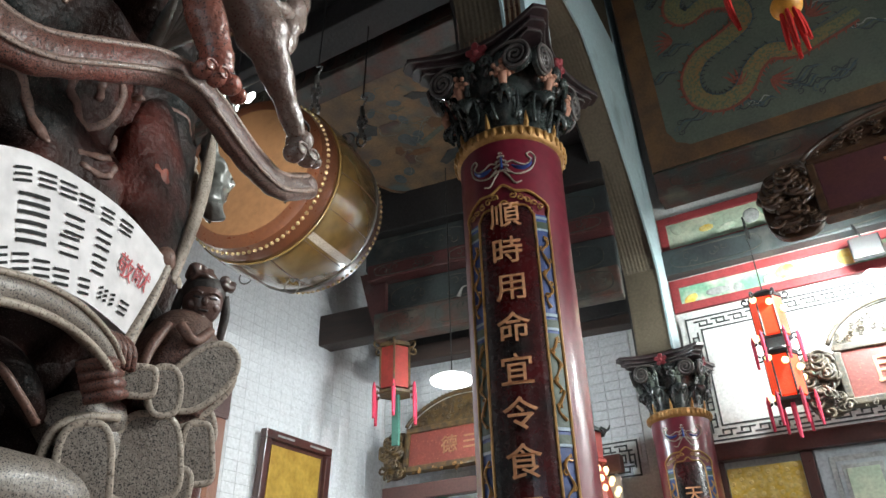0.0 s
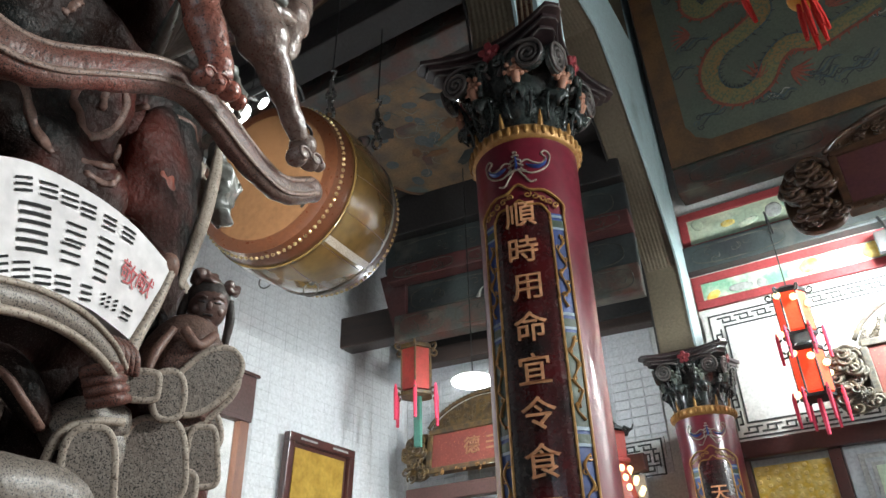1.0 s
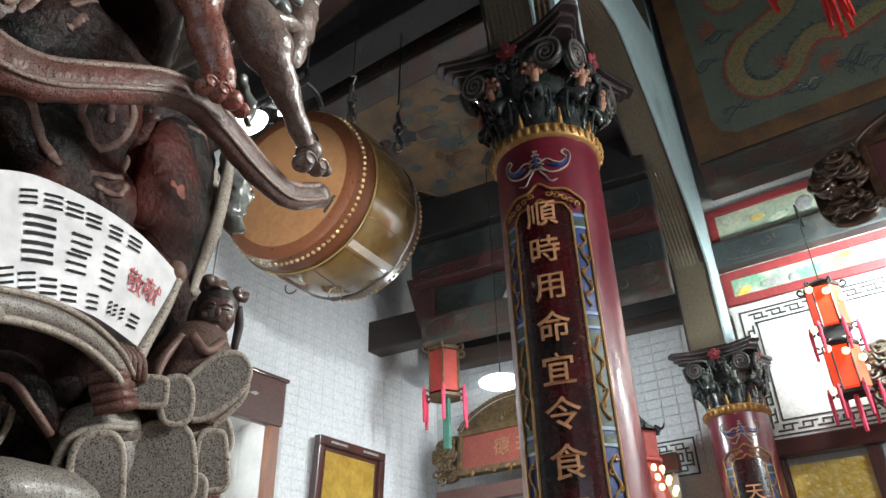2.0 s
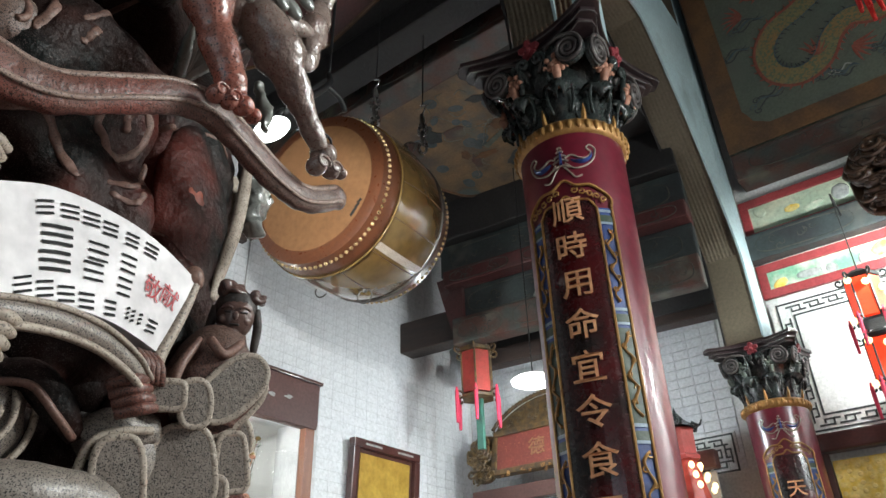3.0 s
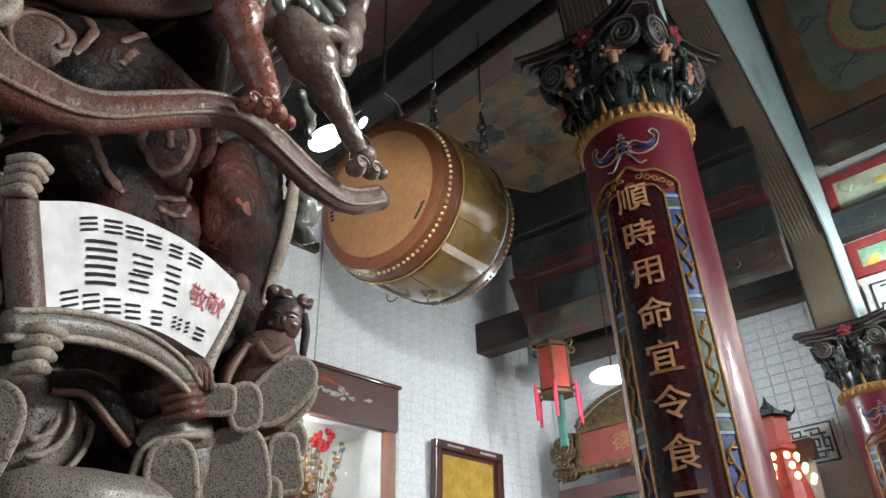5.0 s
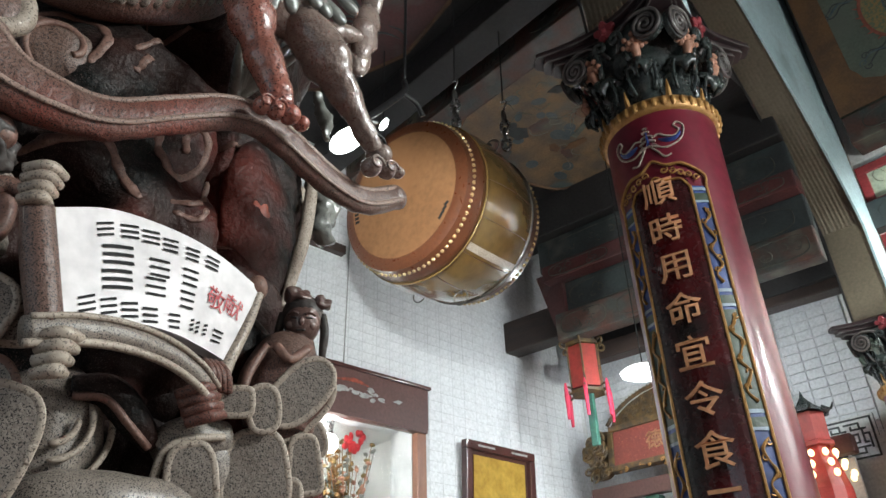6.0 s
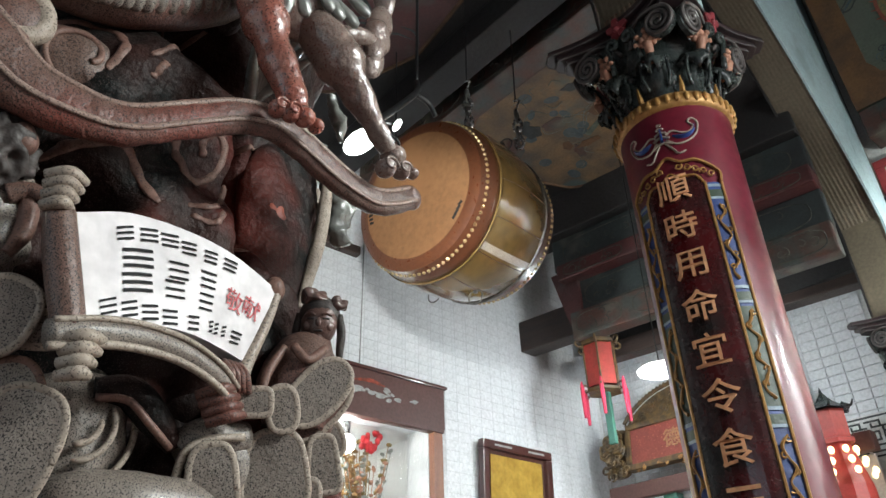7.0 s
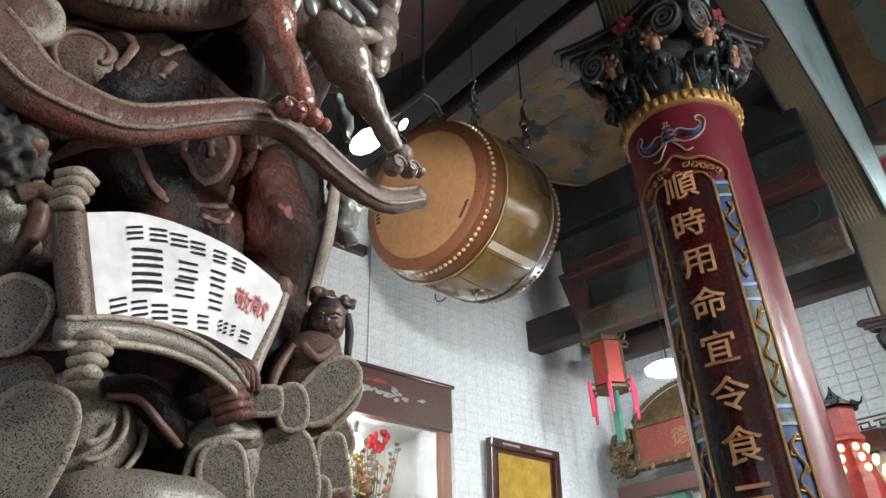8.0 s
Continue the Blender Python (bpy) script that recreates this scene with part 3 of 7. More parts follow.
part("corner_strip", box(bmesh.new(), (PX + 0.132, y0 + 0.008, z0), (PX + 0.155, y1, ROOF_Z)), "archpaint", pier, "pale blue painted edge")
part("corner_strip", box(bmesh.new(), (PX - 0.155, y0 + 0.008, z0), (PX - 0.132, y1, ROOF_Z)), "fluted", pier)


# ---- columns ----
PANEL_TURN = 0.22


def on_shaft(c, r, u, z, off=0.0):
    """A place on a round shaft: u metres round it from the front, to the viewer's right."""
    a = -math.pi / 2 + PANEL_TURN + u / r
    return Vector((c[0] + (r + off) * math.cos(a), c[1] + (r + off) * math.sin(a), z))


def wrap(bm, c, r, u, z, off):
    """Bends a flat x, y drawing round a shaft."""
    for v in bm.verts:
        v.co = on_shaft(c, r, u + v.co.x, z + v.co.y, off + v.co.z)
    return bm


def strip(bm, c, r, u0, u1, z0, z1, off, nz=2, nu=6):
    rows = [[bm.verts.new(on_shaft(c, r, u0 + (u1 - u0) * i / nu, z0 + (z1 - z0) * j / nz, off)) for i in range(nu + 1)] for j in range(nz + 1)]
    for p, q in zip(rows, rows[1:]):
        for i in range(nu):
            bm.faces.new((p[i], p[i + 1], q[i + 1], q[i]))
    return bm


def capital(t, c, z0, k, palm):
    """A leafy capital: curled scrolls and palmettes under a hollow-sided slab; k is its scale."""
    R = 0.212 * k
    base = Vector((*c, z0))

    def at(a, r, z):
        return base + Vector((r * k * math.cos(a), r * k * math.sin(a), z * k))

    prof = [(0.180, 0.0), (0.176, 0.06), (0.184, 0.14), (0.204, 0.22), (0.232, 0.30), (0.262, 0.352), (0.262, 0.372)]
    part("bell", lathe(bmesh.new(), [(r * k, z0 + z * k) for r, z in prof], 48, Matrix.Translation((*c, 0))), "capital", t, smooth=True)

    def bell_r(z):
        for (r0, a), (r1, b) in zip(prof, prof[1:]):
            if a <= z <= b:
                return r0 + (r1 - r0) * (z - a) / (b - a)
        return prof[-1][0]

    # eight broad lobed leaves that hug the bell and turn over at the tip
    for i in range(8):
        a = math.tau * (i + 0.5) / 8
        bm = bmesh.new()
        rows = []
        NJ = 18
        for j in range(NJ + 1):
            s = j / NJ
            curl = max(0.0, s - 0.66) / 0.34
            zj = 0.19 * math.sin(min(s, 0.8) / 0.8 * math.pi / 2) - 0.055 * curl ** 1.6
            out = bell_r(max(zj, 0)) + 0.012 + 0.022 * s + 0.042 * math.sin(curl * math.pi * 0.62)
            lobe = 1.0 + 0.20 * math.cos(s * 6 * math.pi) * min(1, s * 4)
            ww = 0.079 * lobe * (1.0 if s < 0.6 else max(0.12, 1.0 - 1.05 * (s - 0.6) ** 1.2 / 0.4))
            row = []
            for f in (-1, -0.75, -0.5, -0.25, 0, 0.25, 0.5, 0.75, 1):
                ridge = 0.012 * (1 - abs(f)) + (0.007 if abs(f) in (0.25, 0.75) else -0.003)
                droop = 0.018 * f * f * (0.4 + s)
                p = at(a + f * ww / out, out + ridge - 0.02 * f * f, zj - droop + 0.006 * math.cos(f * 9) * s)
                row.append(bm.verts.new(p))
            rows.append(row)
        for p, q in zip(rows, rows[1:]):
            for f in range(8):
                bm.faces.new((p[f], p[f + 1], q[f + 1], q[f]))
        ob = part("acanthus_leaf", bm, "capital", t, smooth=True)
        mod = ob.modifiers.new("thick", "SOLIDIFY")
        mod.thickness = 0.008 * k
        # paired sprigs rising beside the leaf, ending in little curls
        for s in (-1, 1):
            b = a + s * 0.21
            f = facing(at(b, 0.232, 0.155), (math.cos(b), math.sin(b), -0.25))
            pts = [(s * x * k, y * k) for x, y in ((-0.006, -0.11), (0.006, -0.05), (0.004, 0.0))] + [(s * x, y) for x, y in spiral((-0.016 * k, 0.004 * k), 0.020 * k, 0.005 * k, 1.2, 14, 0, 1)]
            part("leaf_curl", tube(bmesh.new(), [f @ Vector((x, y, 0)) for x, y in pts], 0.0075 * k, 6, n=40), "capital", t, smooth=True)
        # palmette over the leaf: five lobes in relief
        f = facing(at(a, 0.262, 0.228), (math.cos(a), math.sin(a), -0.30)) @ Matrix.Diagonal((1.3, 1.3, 1.1, 1))
        bm = bmesh.new()
        for ang, ln, wd in ((0, 0.062, 0.019), (0.62, 0.054, 0.017), (-0.62, 0.054, 0.017), (1.25, 0.044, 0.015), (-1.25, 0.044, 0.015)):
            d = Vector((math.sin(ang), math.cos(ang), 0))
            for q, w in ((0.45, 1.0), (0.82, 0.8)):
                blob(bm, f @ (d * ln * q * k), (wd * w * k * 0.9, wd * w * k * 0.9, wd * w * k * 0.9), (0, 0, 0), 0.002 * k, 2, 60)
        tube(bm, [f @ Vector((0, 0.01 * k, 0.006 * k)), f @ Vector((0, -0.03 * k, 0.004 * k)), f @ Vector((0, -0.06 * k, -0.01 * k))], [0.02 * k, 0.016 * k, 0.009 * k], 8, n=10)
        part("palmette", bm, palm, t, "dusty painted palmette", smooth=True)
        # gilded tongue tips between the leaves
        b = math.tau * i / 8
        part("tongue", tube(bmesh.new(), [at(b, 0.196, -0.01), at(b, 0.208, 0.04), at(b, 0.214, 0.085)], [0.013 * k, 0.010 * k, 0.002], 6, n=10), "gold", t)
    # four sides: a pair of flat scrolls with their stems, inner helices, and the red flower
    for i in range(4):
        a = i * math.pi / 2
        d = Vector((math.cos(a), math.sin(a), 0))
        sd = Vector((-d.y, d.x, 0))
        for s in (-1, 1):
            o = base + d * 0.262 * k + sd * s * 0.172 * k + Vector((0, 0, 0.292 * k))
            f = facing(o, d + sd * s * 0.06 + Vector((0, 0, -0.16)))
            sx = s if (f.to_3x3() @ Vector((1, 0, 0))).dot(sd) > 0 else -s
            bm = slab(bmesh.new(), oval_outline(0.066 * k, 0.066 * k, 28, 2.0), 0.026 * k, f @ Matrix.Translation((0, 0, -0.026 * k)), 0.006 * k)
            part("volute_disc", bm, "capital", t, smooth=False)
            bm = bmesh.new()
            pts = [f @ Vector((sx * x, y, 0.004 * k)) for x, y in spiral((0, 0), 0.064 * k, 0.005 * k, 2.75, 54, math.pi / 2, -1)]
            stem = [f @ Vector((-sx * 0.15 * k, -0.03 * k, -0.03 * k)), f @ Vector((-sx * 0.11 * k, 0.045 * k, -0.015 * k)), f @ Vector((-sx * 0.05 * k, 0.066 * k, 0.002 * k))]
            tube(bm, stem + pts[::2], 0.0085 * k, 8, n=120)
            part("volute", bm, "voluteline", t, "scroll with a paler edge", smooth=True)
            f2 = facing(base + d * 0.262 * k + sd * s * 0.048 * k + Vector((0, 0, 0.285 * k)), d + Vector((0, 0, -0.2)))
            pts = [(sx * 0.018 * k, -0.10 * k), (sx * 0.012 * k, -0.03 * k)] + [(sx * x, y) for x, y in spiral((-0.012 * k, 0.03 * k), 0.026 * k, 0.006 * k, 1.1, 14, 0, 1)]
            part("helix", tube(bmesh.new(), [f2 @ Vector((x, y, 0)) for x, y in pts], 0.012 * k, 8, n=40), "capital", t, smooth=True)
        o = base + d * 0.262 * k + Vector((0, 0, 0.385 * k))
        f = facing(o, d + Vector((0, 0, -0.3)))
        bm = bmesh.new()
        for j in range(5):
            b = j * math.tau / 5 + 0.3
            e = f @ pose(0, 0, 0, 0, 0, math.degrees(b))
            slab(bm, [(0.004 * k, -0.010 * k), (0.028 * k, -0.019 * k), (0.048 * k, -0.011 * k), (0.052 * k, 0), (0.048 * k, 0.011 * k), (0.028 * k, 0.019 * k), (0.004 * k, 0.010 * k)], 0.016 * k, e, 0.005 * k)
        blob(bm, f @ Vector((0, 0, 0.012 * k)), (0.016 * k, 0.016 * k, 0.016 * k), (0, 0, 0), 0, 2)
        part("flower", bm, "flower_red", t, "dark red five-petalled flower")
    # hollow-sided slab in stepped mouldings with pale arrises
    def outline(e, dip):
        pts = []
        for i in range(4):
            a, b = math.pi / 4 + i * math.pi / 2, math.pi / 4 + (i + 1) * math.pi / 2
            A = Vector((math.cos(a), math.sin(a))) * e * k * 1.414
            B2 = Vector((math.cos(b), math.sin(b))) * e * k * 1.414
            nrm = ((A + B2) / 2).normalized()
            d = (B2 - A).normalized()
            A, B2 = A + d * 0.042 * k, B2 - d * 0.042 * k
            for j in range(15):
                u = j / 14
                p = A.lerp(B2, u) - nrm * dip * k * math.sin(math.pi * u)
                pts.append((p.x, p.y))
        return pts

    bm, ed = bmesh.new(), bmesh.new()
    for e, za, zb in ((0.292, 0.362, 0.384), (0.318, 0.384, 0.412), (0.345, 0.412, 0.440)):
        pts = outline(e, 0.078)
        slab(bm, pts, (zb - za) * k, Matrix.Translation((*c, z0 + za * k)))
        ring = [(c[0] + x, c[1] + y, z0 + za * k + 0.003) for x, y in pts]
        tube(ed, ring + ring[:1], 0.0042 * k, 5, n=len(ring) * 2)
    ab = part("abacus", bm, "capedge", t)
    part("worn_arris", ed, "voluteline", ab, "paler edge of the slab")


def column(c, r, ztop, k, chars, label, ring_z, pitch, top_char):
    t = thing("temple_column", label, "column", "columns of the arcade", at=None)
    T = Matrix.Translation((*c, 0))
    part("plinth", lathe(bmesh.new(), [(0, 0), (r * 1.5, 0), (r * 1.5, 0.1), (r * 1.32, 0.16), (r * 1.45, 0.26), (r * 1.2, 0.4), (r * 1.04, 0.42)], 40, T), "stone", t, smooth=True)
    part("shaft", lathe(bmesh.new(), [(r * 0.99, 0.42), (r * 0.985, 1.6), (r * 0.99, ring_z - 0.75), (r * 1.0, ring_z - 0.3), (r * 1.02, ring_z)], 72, T), "lacquer", t, smooth=True)
    bm = lathe(bmesh.new(), [(r * 0.98, ring_z), (r * 1.06, ring_z + 0.004), (r * 1.105, ring_z + 0.02 * k), (r * 1.105, ring_z + 0.045 * k), (r * 1.05, ring_z + 0.066 * k), (r * 0.9, ring_z + 0.068 * k)], 60, T)
    collar = part("collar", bm, "gold", t, "gilded collar with small beads", smooth=True)
    for i in range(40):
        a = math.tau * i / 40
        part("bead", blob(bmesh.new(), (c[0] + r * 1.10 * math.cos(a), c[1] + r * 1.10 * math.sin(a), ring_z + 0.034 * k), (0.012 * k, 0.012 * k, 0.022 * k), (0, 0, 0), 0, 2), "gold", collar)
    z0 = ring_z + 0.066 * k
    capital(t, c, z0, k, "flower" if k > 0.9 else "palm_grey")
    # the couplet panel: black field, gold edges, enamelled side strips
    q = r / 0.212
    zt, zb = ring_z - 0.33 * q, 0.8
    hw = 0.105 * q
    panel = part("couplet_panel", strip(bmesh.new(), c, r, -hw, hw, zb, zt, 0.006, 12, 10), "lacquer_black", t, "black couplet panel with gilded characters")
    bm = bmesh.new()
    # arched head of the panel
    head = [(-0.165 * q, 0.0), (-0.165 * q, 0.05 * q), (-0.10 * q, 0.10 * q), (-0.045 * q, 0.105 * q), (0, 0.135 * q), (0.045 * q, 0.105 * q), (0.10 * q, 0.10 * q), (0.165 * q, 0.05 * q), (0.165 * q, 0.0)]
    tube(bm, [on_shaft(c, r, x, zt + y - 0.03 * q, 0.008) for x, y in head], 0.006 * q, 6, n=60)
    inner = [(-0.105 * q, 0.0), (-0.08 * q, 0.035 * q), (-0.03 * q, 0.04 * q), (0, 0.062 * q), (0.03 * q, 0.04 * q), (0.08 * q, 0.035 * q), (0.105 * q, 0.0)]
    tube(bm, [on_shaft(c, r, x, zt + y - 0.03 * q, 0.008) for x, y in inner], 0.005 * q, 6, n=50)
    for s in (-1, 1):
        for u in (0.108, 0.165):
            tube(bm, [on_shaft(c, r, s * u * q, z, 0.007) for z in (zb, (zb + zt) / 2, zt - 0.03 * q)], 0.0055 * q, 6, n=4)
        for i in range(5):
            sp = spiral((s * (0.035 + 0.026 * i) * q, (0.085 - 0.012 * i) * q), 0.004 * q, 0.014 * q, 1.1, 12, i, s)
            tube(bm, [on_shaft(c, r, x, zt + y - 0.03 * q, 0.008) for x, y in sp], 0.0035 * q, 5, n=20)
    part("gilded_edge", bm, "gold", panel)
    for s in (-1, 1):
        z = zt - 0.04 * q
        i = 0
        side = part("enamel_strip", strip(bmesh.new(), c, r, s * 0.108 * q if s > 0 else -0.165 * q, s * 0.165 * q if s > 0 else -0.108 * q, zb, zt - 0.03 * q, 0.003, 12, 4), "blue", panel, "blue enamelled side strip with gold scrolls")
        gold, grn, pale = bmesh.new(), bmesh.new(), bmesh.new()
        while z > zb + 0.1:
            u0, u1 = (0.112 * q, 0.161 * q) if s > 0 else (-0.161 * q, -0.112 * q)
            for kk, (b2, h) in enumerate(((pale, 0.012), (grn, 0.03), (pale, 0.01))):
                strip(b2, c, r, u0, u1, z - h * q, z, 0.0065, 1, 4)
                z -= (h + (0.012 if kk == 0 else 0.0)) * q
            ln = 0.34 * q
            um = (u0 + u1) / 2
            if i % 2 == 1:
                strip(grn, c, r, u0, u1, z - ln, z - 0.01, 0.005, 4, 4)
            pts = [(um + 0.014 * q * math.sin(j * 2.1 + i), z - 0.02 - (ln - 0.04) * j / 9) for j in range(10)]
            tube(gold, [on_shaft(c, r, x, y, 0.008) for x, y in pts], [0.003 * q, 0.006 * q] * 5, 5, n=40)
            for j in range(6):
                sp = spiral((um + 0.010 * q * (-1) ** j, z - 0.03 - (ln - 0.05) * j / 6), 0.003 * q, 0.011 * q, 0.9, 9, j, (-1) ** j)
                tube(gold, [on_shaft(c, r, x, y, 0.008) for x, y in sp], 0.003 * q, 5, n=14)
            z -= ln
            i += 1
        part("enamel_scroll", gold, "gold", side)
        part("enamel_band", grn, "green", side, "green enamel band")
        part("enamel_line", pale, "paleblue", side, "pale blue enamel line")
    # bat ornament over the panel
    bm, bg = bmesh.new(), bmesh.new()
    z = ring_z - 0.13 * q
    for s in (-1, 1):
        w = [(0.018, -0.012), (0.05, -0.042), (0.09, -0.036), (0.125, -0.004), (0.138, 0.045), (0.118, 0.066), (0.104, 0.05), (0.12, 0.03), (0.1, 0.004), (0.072, 0.006), (0.045, 0.022), (0.018, 0.012)]
        tube(bm, [on_shaft(c, r, s * x * q, z + y * q, 0.005) for x, y in w], 0.004 * q, 5, n=50)
        f = [(0.125, 0.04), (0.118, 0.008), (0.09, -0.016), (0.06, -0.014), (0.04, 0.0)]
        tube(bg, [on_shaft(c, r, s * x * q, z + y * q, 0.002) for x, y in f], [0.004 * q, 0.013 * q, 0.016 * q, 0.015 * q, 0.006 * q], 6, n=24, flat=0.25)
    tube(bg, [on_shaft(c, r, 0, z + y * q, 0.002) for y in (0.05, 0.02, -0.02)], [0.006 * q, 0.02 * q, 0.026 * q], 6, n=14, flat=0.25)
    for s in (-1, 1):
        tube(bm, [on_shaft(c, r, s * x * q, z + y * q, 0.005) for x, y in ((0.012, -0.03), (0.03, -0.055), (0.05, -0.085), (0.075, -0.078))], 0.004 * q, 5, n=18)
    for y, wd in ((0.066, 0.008), (0.05, 0.014), (0.03, 0.022), (0.008, 0.03), (-0.02, 0.036)):
        tube(bm, [on_shaft(c, r, x * q, z + (y - abs(x) * 0.4) * q, 0.005) for x in (-wd, 0, wd)], 0.005 * q, 5, n=10)
    bat = part("bat_ornament", bm, "rim", t, "pale outlined bat ornament")
    part("wing", bg, "blue", bat, "blue enamel wing")
    for i, ch in enumerate(chars):
        z = top_char - i * pitch
        if ch == "#":
            bm = bmesh.new()
            for dy in (0.035, 0.0, -0.035):
                box(bm, (-0.045 * q, dy * q - 0.006 * q, 0), (0.045 * q, dy * q + 0.006 * q, 0.004), 0)
        else:
            bm = lettering(ch, 0.118 * q, 0.006)
        wrap(bm, c, r, 0, z, 0.011)
        part("character", bm, "goldtext", panel)
    return t


column(C1, 0.192, 4.0, 0.92, "順時用命宜令食#", "dark red lacquered column with gilded couplet and leafy capital", 3.30, 0.139, 2.972)
column(C2, 0.165, 3.3, 0.76, "天意", "smaller red lacquered column with couplet before the rear wall", 2.82, 0.155, 2.39)


# ---- the carved stone dragon column ----
K = 0.00064
DC, DR = (-0.98, 0.42), 0.345


def merged(name, pieces, parent, label="", smooth=True):
    """Several shaped pieces with their own surfaces, joined into one mesh."""
    me = bpy.data.meshes.new(name)
    allm = bmesh.new()
    mats = []
    for bm, mt in pieces:
        if mt not in mats:
            mats.append(mt)
        tmp = bpy.data.meshes.new("tmp")
        bm.to_mesh(tmp)
        bm.free()
        n0 = len(allm.faces)
        allm.from_mesh(tmp)
        bpy.data.meshes.remove(tmp)
        allm.faces.ensure_lookup_table()
        for f in allm.faces[n0:]:
            f.material_index = mats.index(mt)
            f.smooth = smooth and len(f.verts) <= 4
    allm.to_mesh(me)
    allm.free()
    for mt in mats:
        me.materials.append(M[mt])
    ob = new(name, me)
    ob.parent = parent
    if label:
        ob["label"] = label
    return ob


def lump(y, z):
    """Height of the carved relief over the round core."""
    p = Vector((y * 9, z * 9, 0.3))
    h = 0.030 * noise.noise(p * 0.8) + 0.016 * noise.noise(p * 2.1) + 0.004 * noise.noise(p * 8)
    h -= 0.05 * math.exp(-(((y - 0.60) / 0.035) ** 2 + ((z - 2.27) / 0.22) ** 2))
    h -= 0.06 * math.exp(-(((y - 0.47) / 0.10) ** 2 + ((z - 1.83) / 0.06) ** 2))
    h += 0.012 * (0.5 - abs(noise.noise(p * 1.25 + Vector((5.3, 2.1, 1.4))))) + 0.007 * (0.4 - abs(noise.noise(p * 3.3)))
    h -= 0.11 * math.exp(-(((y - 0.475) / 0.055) ** 2 + ((z - 2.285) / 0.045) ** 2) ** 2)
    h -= 0.07 * math.exp(-(((y - 0.382) / 0.045) ** 2 + ((z - 2.045) / 0.022) ** 2) ** 2)
    h -= 0.09 * math.exp(-(((y - 0.552 - 0.12 * (2.2 - z)) / 0.022) ** 2 + ((z - 2.17) / 0.12) ** 2) ** 2)
    h += 0.035 * math.exp(-(((y - 0.40) / 0.08) ** 2 + ((z - 2.16) / 0.09) ** 2))
    return h


def on_core(y, z, off=0.0):
    s = max(DR ** 2 - (y - DC[1]) ** 2, 0.0001)
    a = math.atan2(y - DC[1], math.sqrt(s))
    r = DR + lump(y, z) + off
    return Vector((DC[0] + r * math.cos(a), DC[1] + r * math.sin(a), z))


dragon_column = thing("dragon_column", "carved dark stone dragon column with figures and a white plaque", "column")
bm = bmesh.new()
rows = []
NA, NZ = 220, 260
for j in range(NZ + 1):
    z = 1.25 + 1.9 * j / NZ
    row = []
    for i in range(NA):
        a = math.tau * i / NA
        y = DC[1] + DR * math.sin(a)
        r = DR + (lump(y, z) if math.cos(a) > 0 else 0.01 * noise.noise(Vector((y * 9, z * 9, 5))))
        row.append(bm.verts.new((DC[0] + r * math.cos(a), DC[1] + r * math.sin(a), z)))
    rows.append(row)
for p, q in zip(rows, rows[1:]):
    for i in range(NA):
        bm.faces.new((p[i], p[(i + 1) % NA], q[(i + 1) % NA], q[i]))
# the near-black core colour carries part of the shade behind the paler carving
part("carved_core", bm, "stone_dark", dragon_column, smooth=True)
T = Matrix.Translation((*DC, 0))
part("lower_shaft", lathe(bmesh.new(), [(0.55, 0), (0.55, 0.25), (0.42, 0.4), (0.36, 0.6), (DR, 1.25)], 48, T), "stone_dark", dragon_column, smooth=True)
part("upper_shaft", lathe(bmesh.new(), [(DR, 3.15), (0.36, 3.9), (0.42, 4.2), (0.42, ROOF_Z)], 48, T), "stone_dark", dragon_column, smooth=True)


def relief(pts, r, material="rim_red", off=0.0, flat=0.38):
    """A raised line lying on the carved core, along (y, z) places."""
    d = curve_points(pts, max(14, len(pts) * 5))
    return part("relief_line", tube(bmesh.new(), [tuple(on_core(y, z, off)) for y, z in d], [r * 0.5] + [r * (0.9 + 0.12 * math.sin(1.7 * i)) for i in range(1, len(d) - 1)] + [r * 0.4], 8, n=len(d) * 2, side=(1, 0, 0), flat=flat), material, dragon_column, smooth=True)


def yz(*ps):
    return [(p[1], p[2]) for p in ps]


# lines and curls over the core
relief(yz((-0.660, 0.319, 2.062), (-0.660, 0.351, 2.069), (-0.660, 0.378, 2.087), (-0.650, 0.407, 2.104), (-0.650, 0.427, 2.090), (-0.650, 0.453, 2.059)), 0.0065)
relief(yz((-0.650, 0.457, 2.149), (-0.650, 0.469, 2.124), (-0.650, 0.490, 2.113), (-0.650, 0.512, 2.134), (-0.660, 0.513, 2.167), (-0.660, 0.497, 2.176), (-0.660, 0.486, 2.157), (-0.660, 0.495, 2.145)), 0.006)
relief(yz((-0.660, 0.487, 2.078), (-0.660, 0.510, 2.084), (-0.660, 0.527, 2.105), (-0.660, 0.531, 2.131)), 0.004)
relief(yz((-0.660, 0.492, 2.067), (-0.660, 0.515, 2.066), (-0.660, 0.524, 2.086)), 0.004)
relief(yz((-0.640, 0.301, 2.195), (-0.640, 0.330, 2.228), (-0.640, 0.369, 2.235), (-0.640, 0.386, 2.207), (-0.640, 0.377, 2.167)), 0.006)
relief(yz((-0.640, 0.330, 2.170), (-0.640, 0.342, 2.187), (-0.640, 0.348, 2.175), (-0.640, 0.340, 2.162)), 0.006)
relief(yz((-0.650, 0.413, 2.181), (-0.650, 0.424, 2.208)), 0.005)
relief(yz((-0.680, 0.552, 2.169), (-0.680, 0.552, 2.128), (-0.680, 0.565, 2.093), (-0.680, 0.592, 2.080)), 0.003)
relief(yz((-0.680, 0.579, 2.111), (-0.680, 0.609, 2.141), (-0.680, 0.650, 2.187)), 0.003)
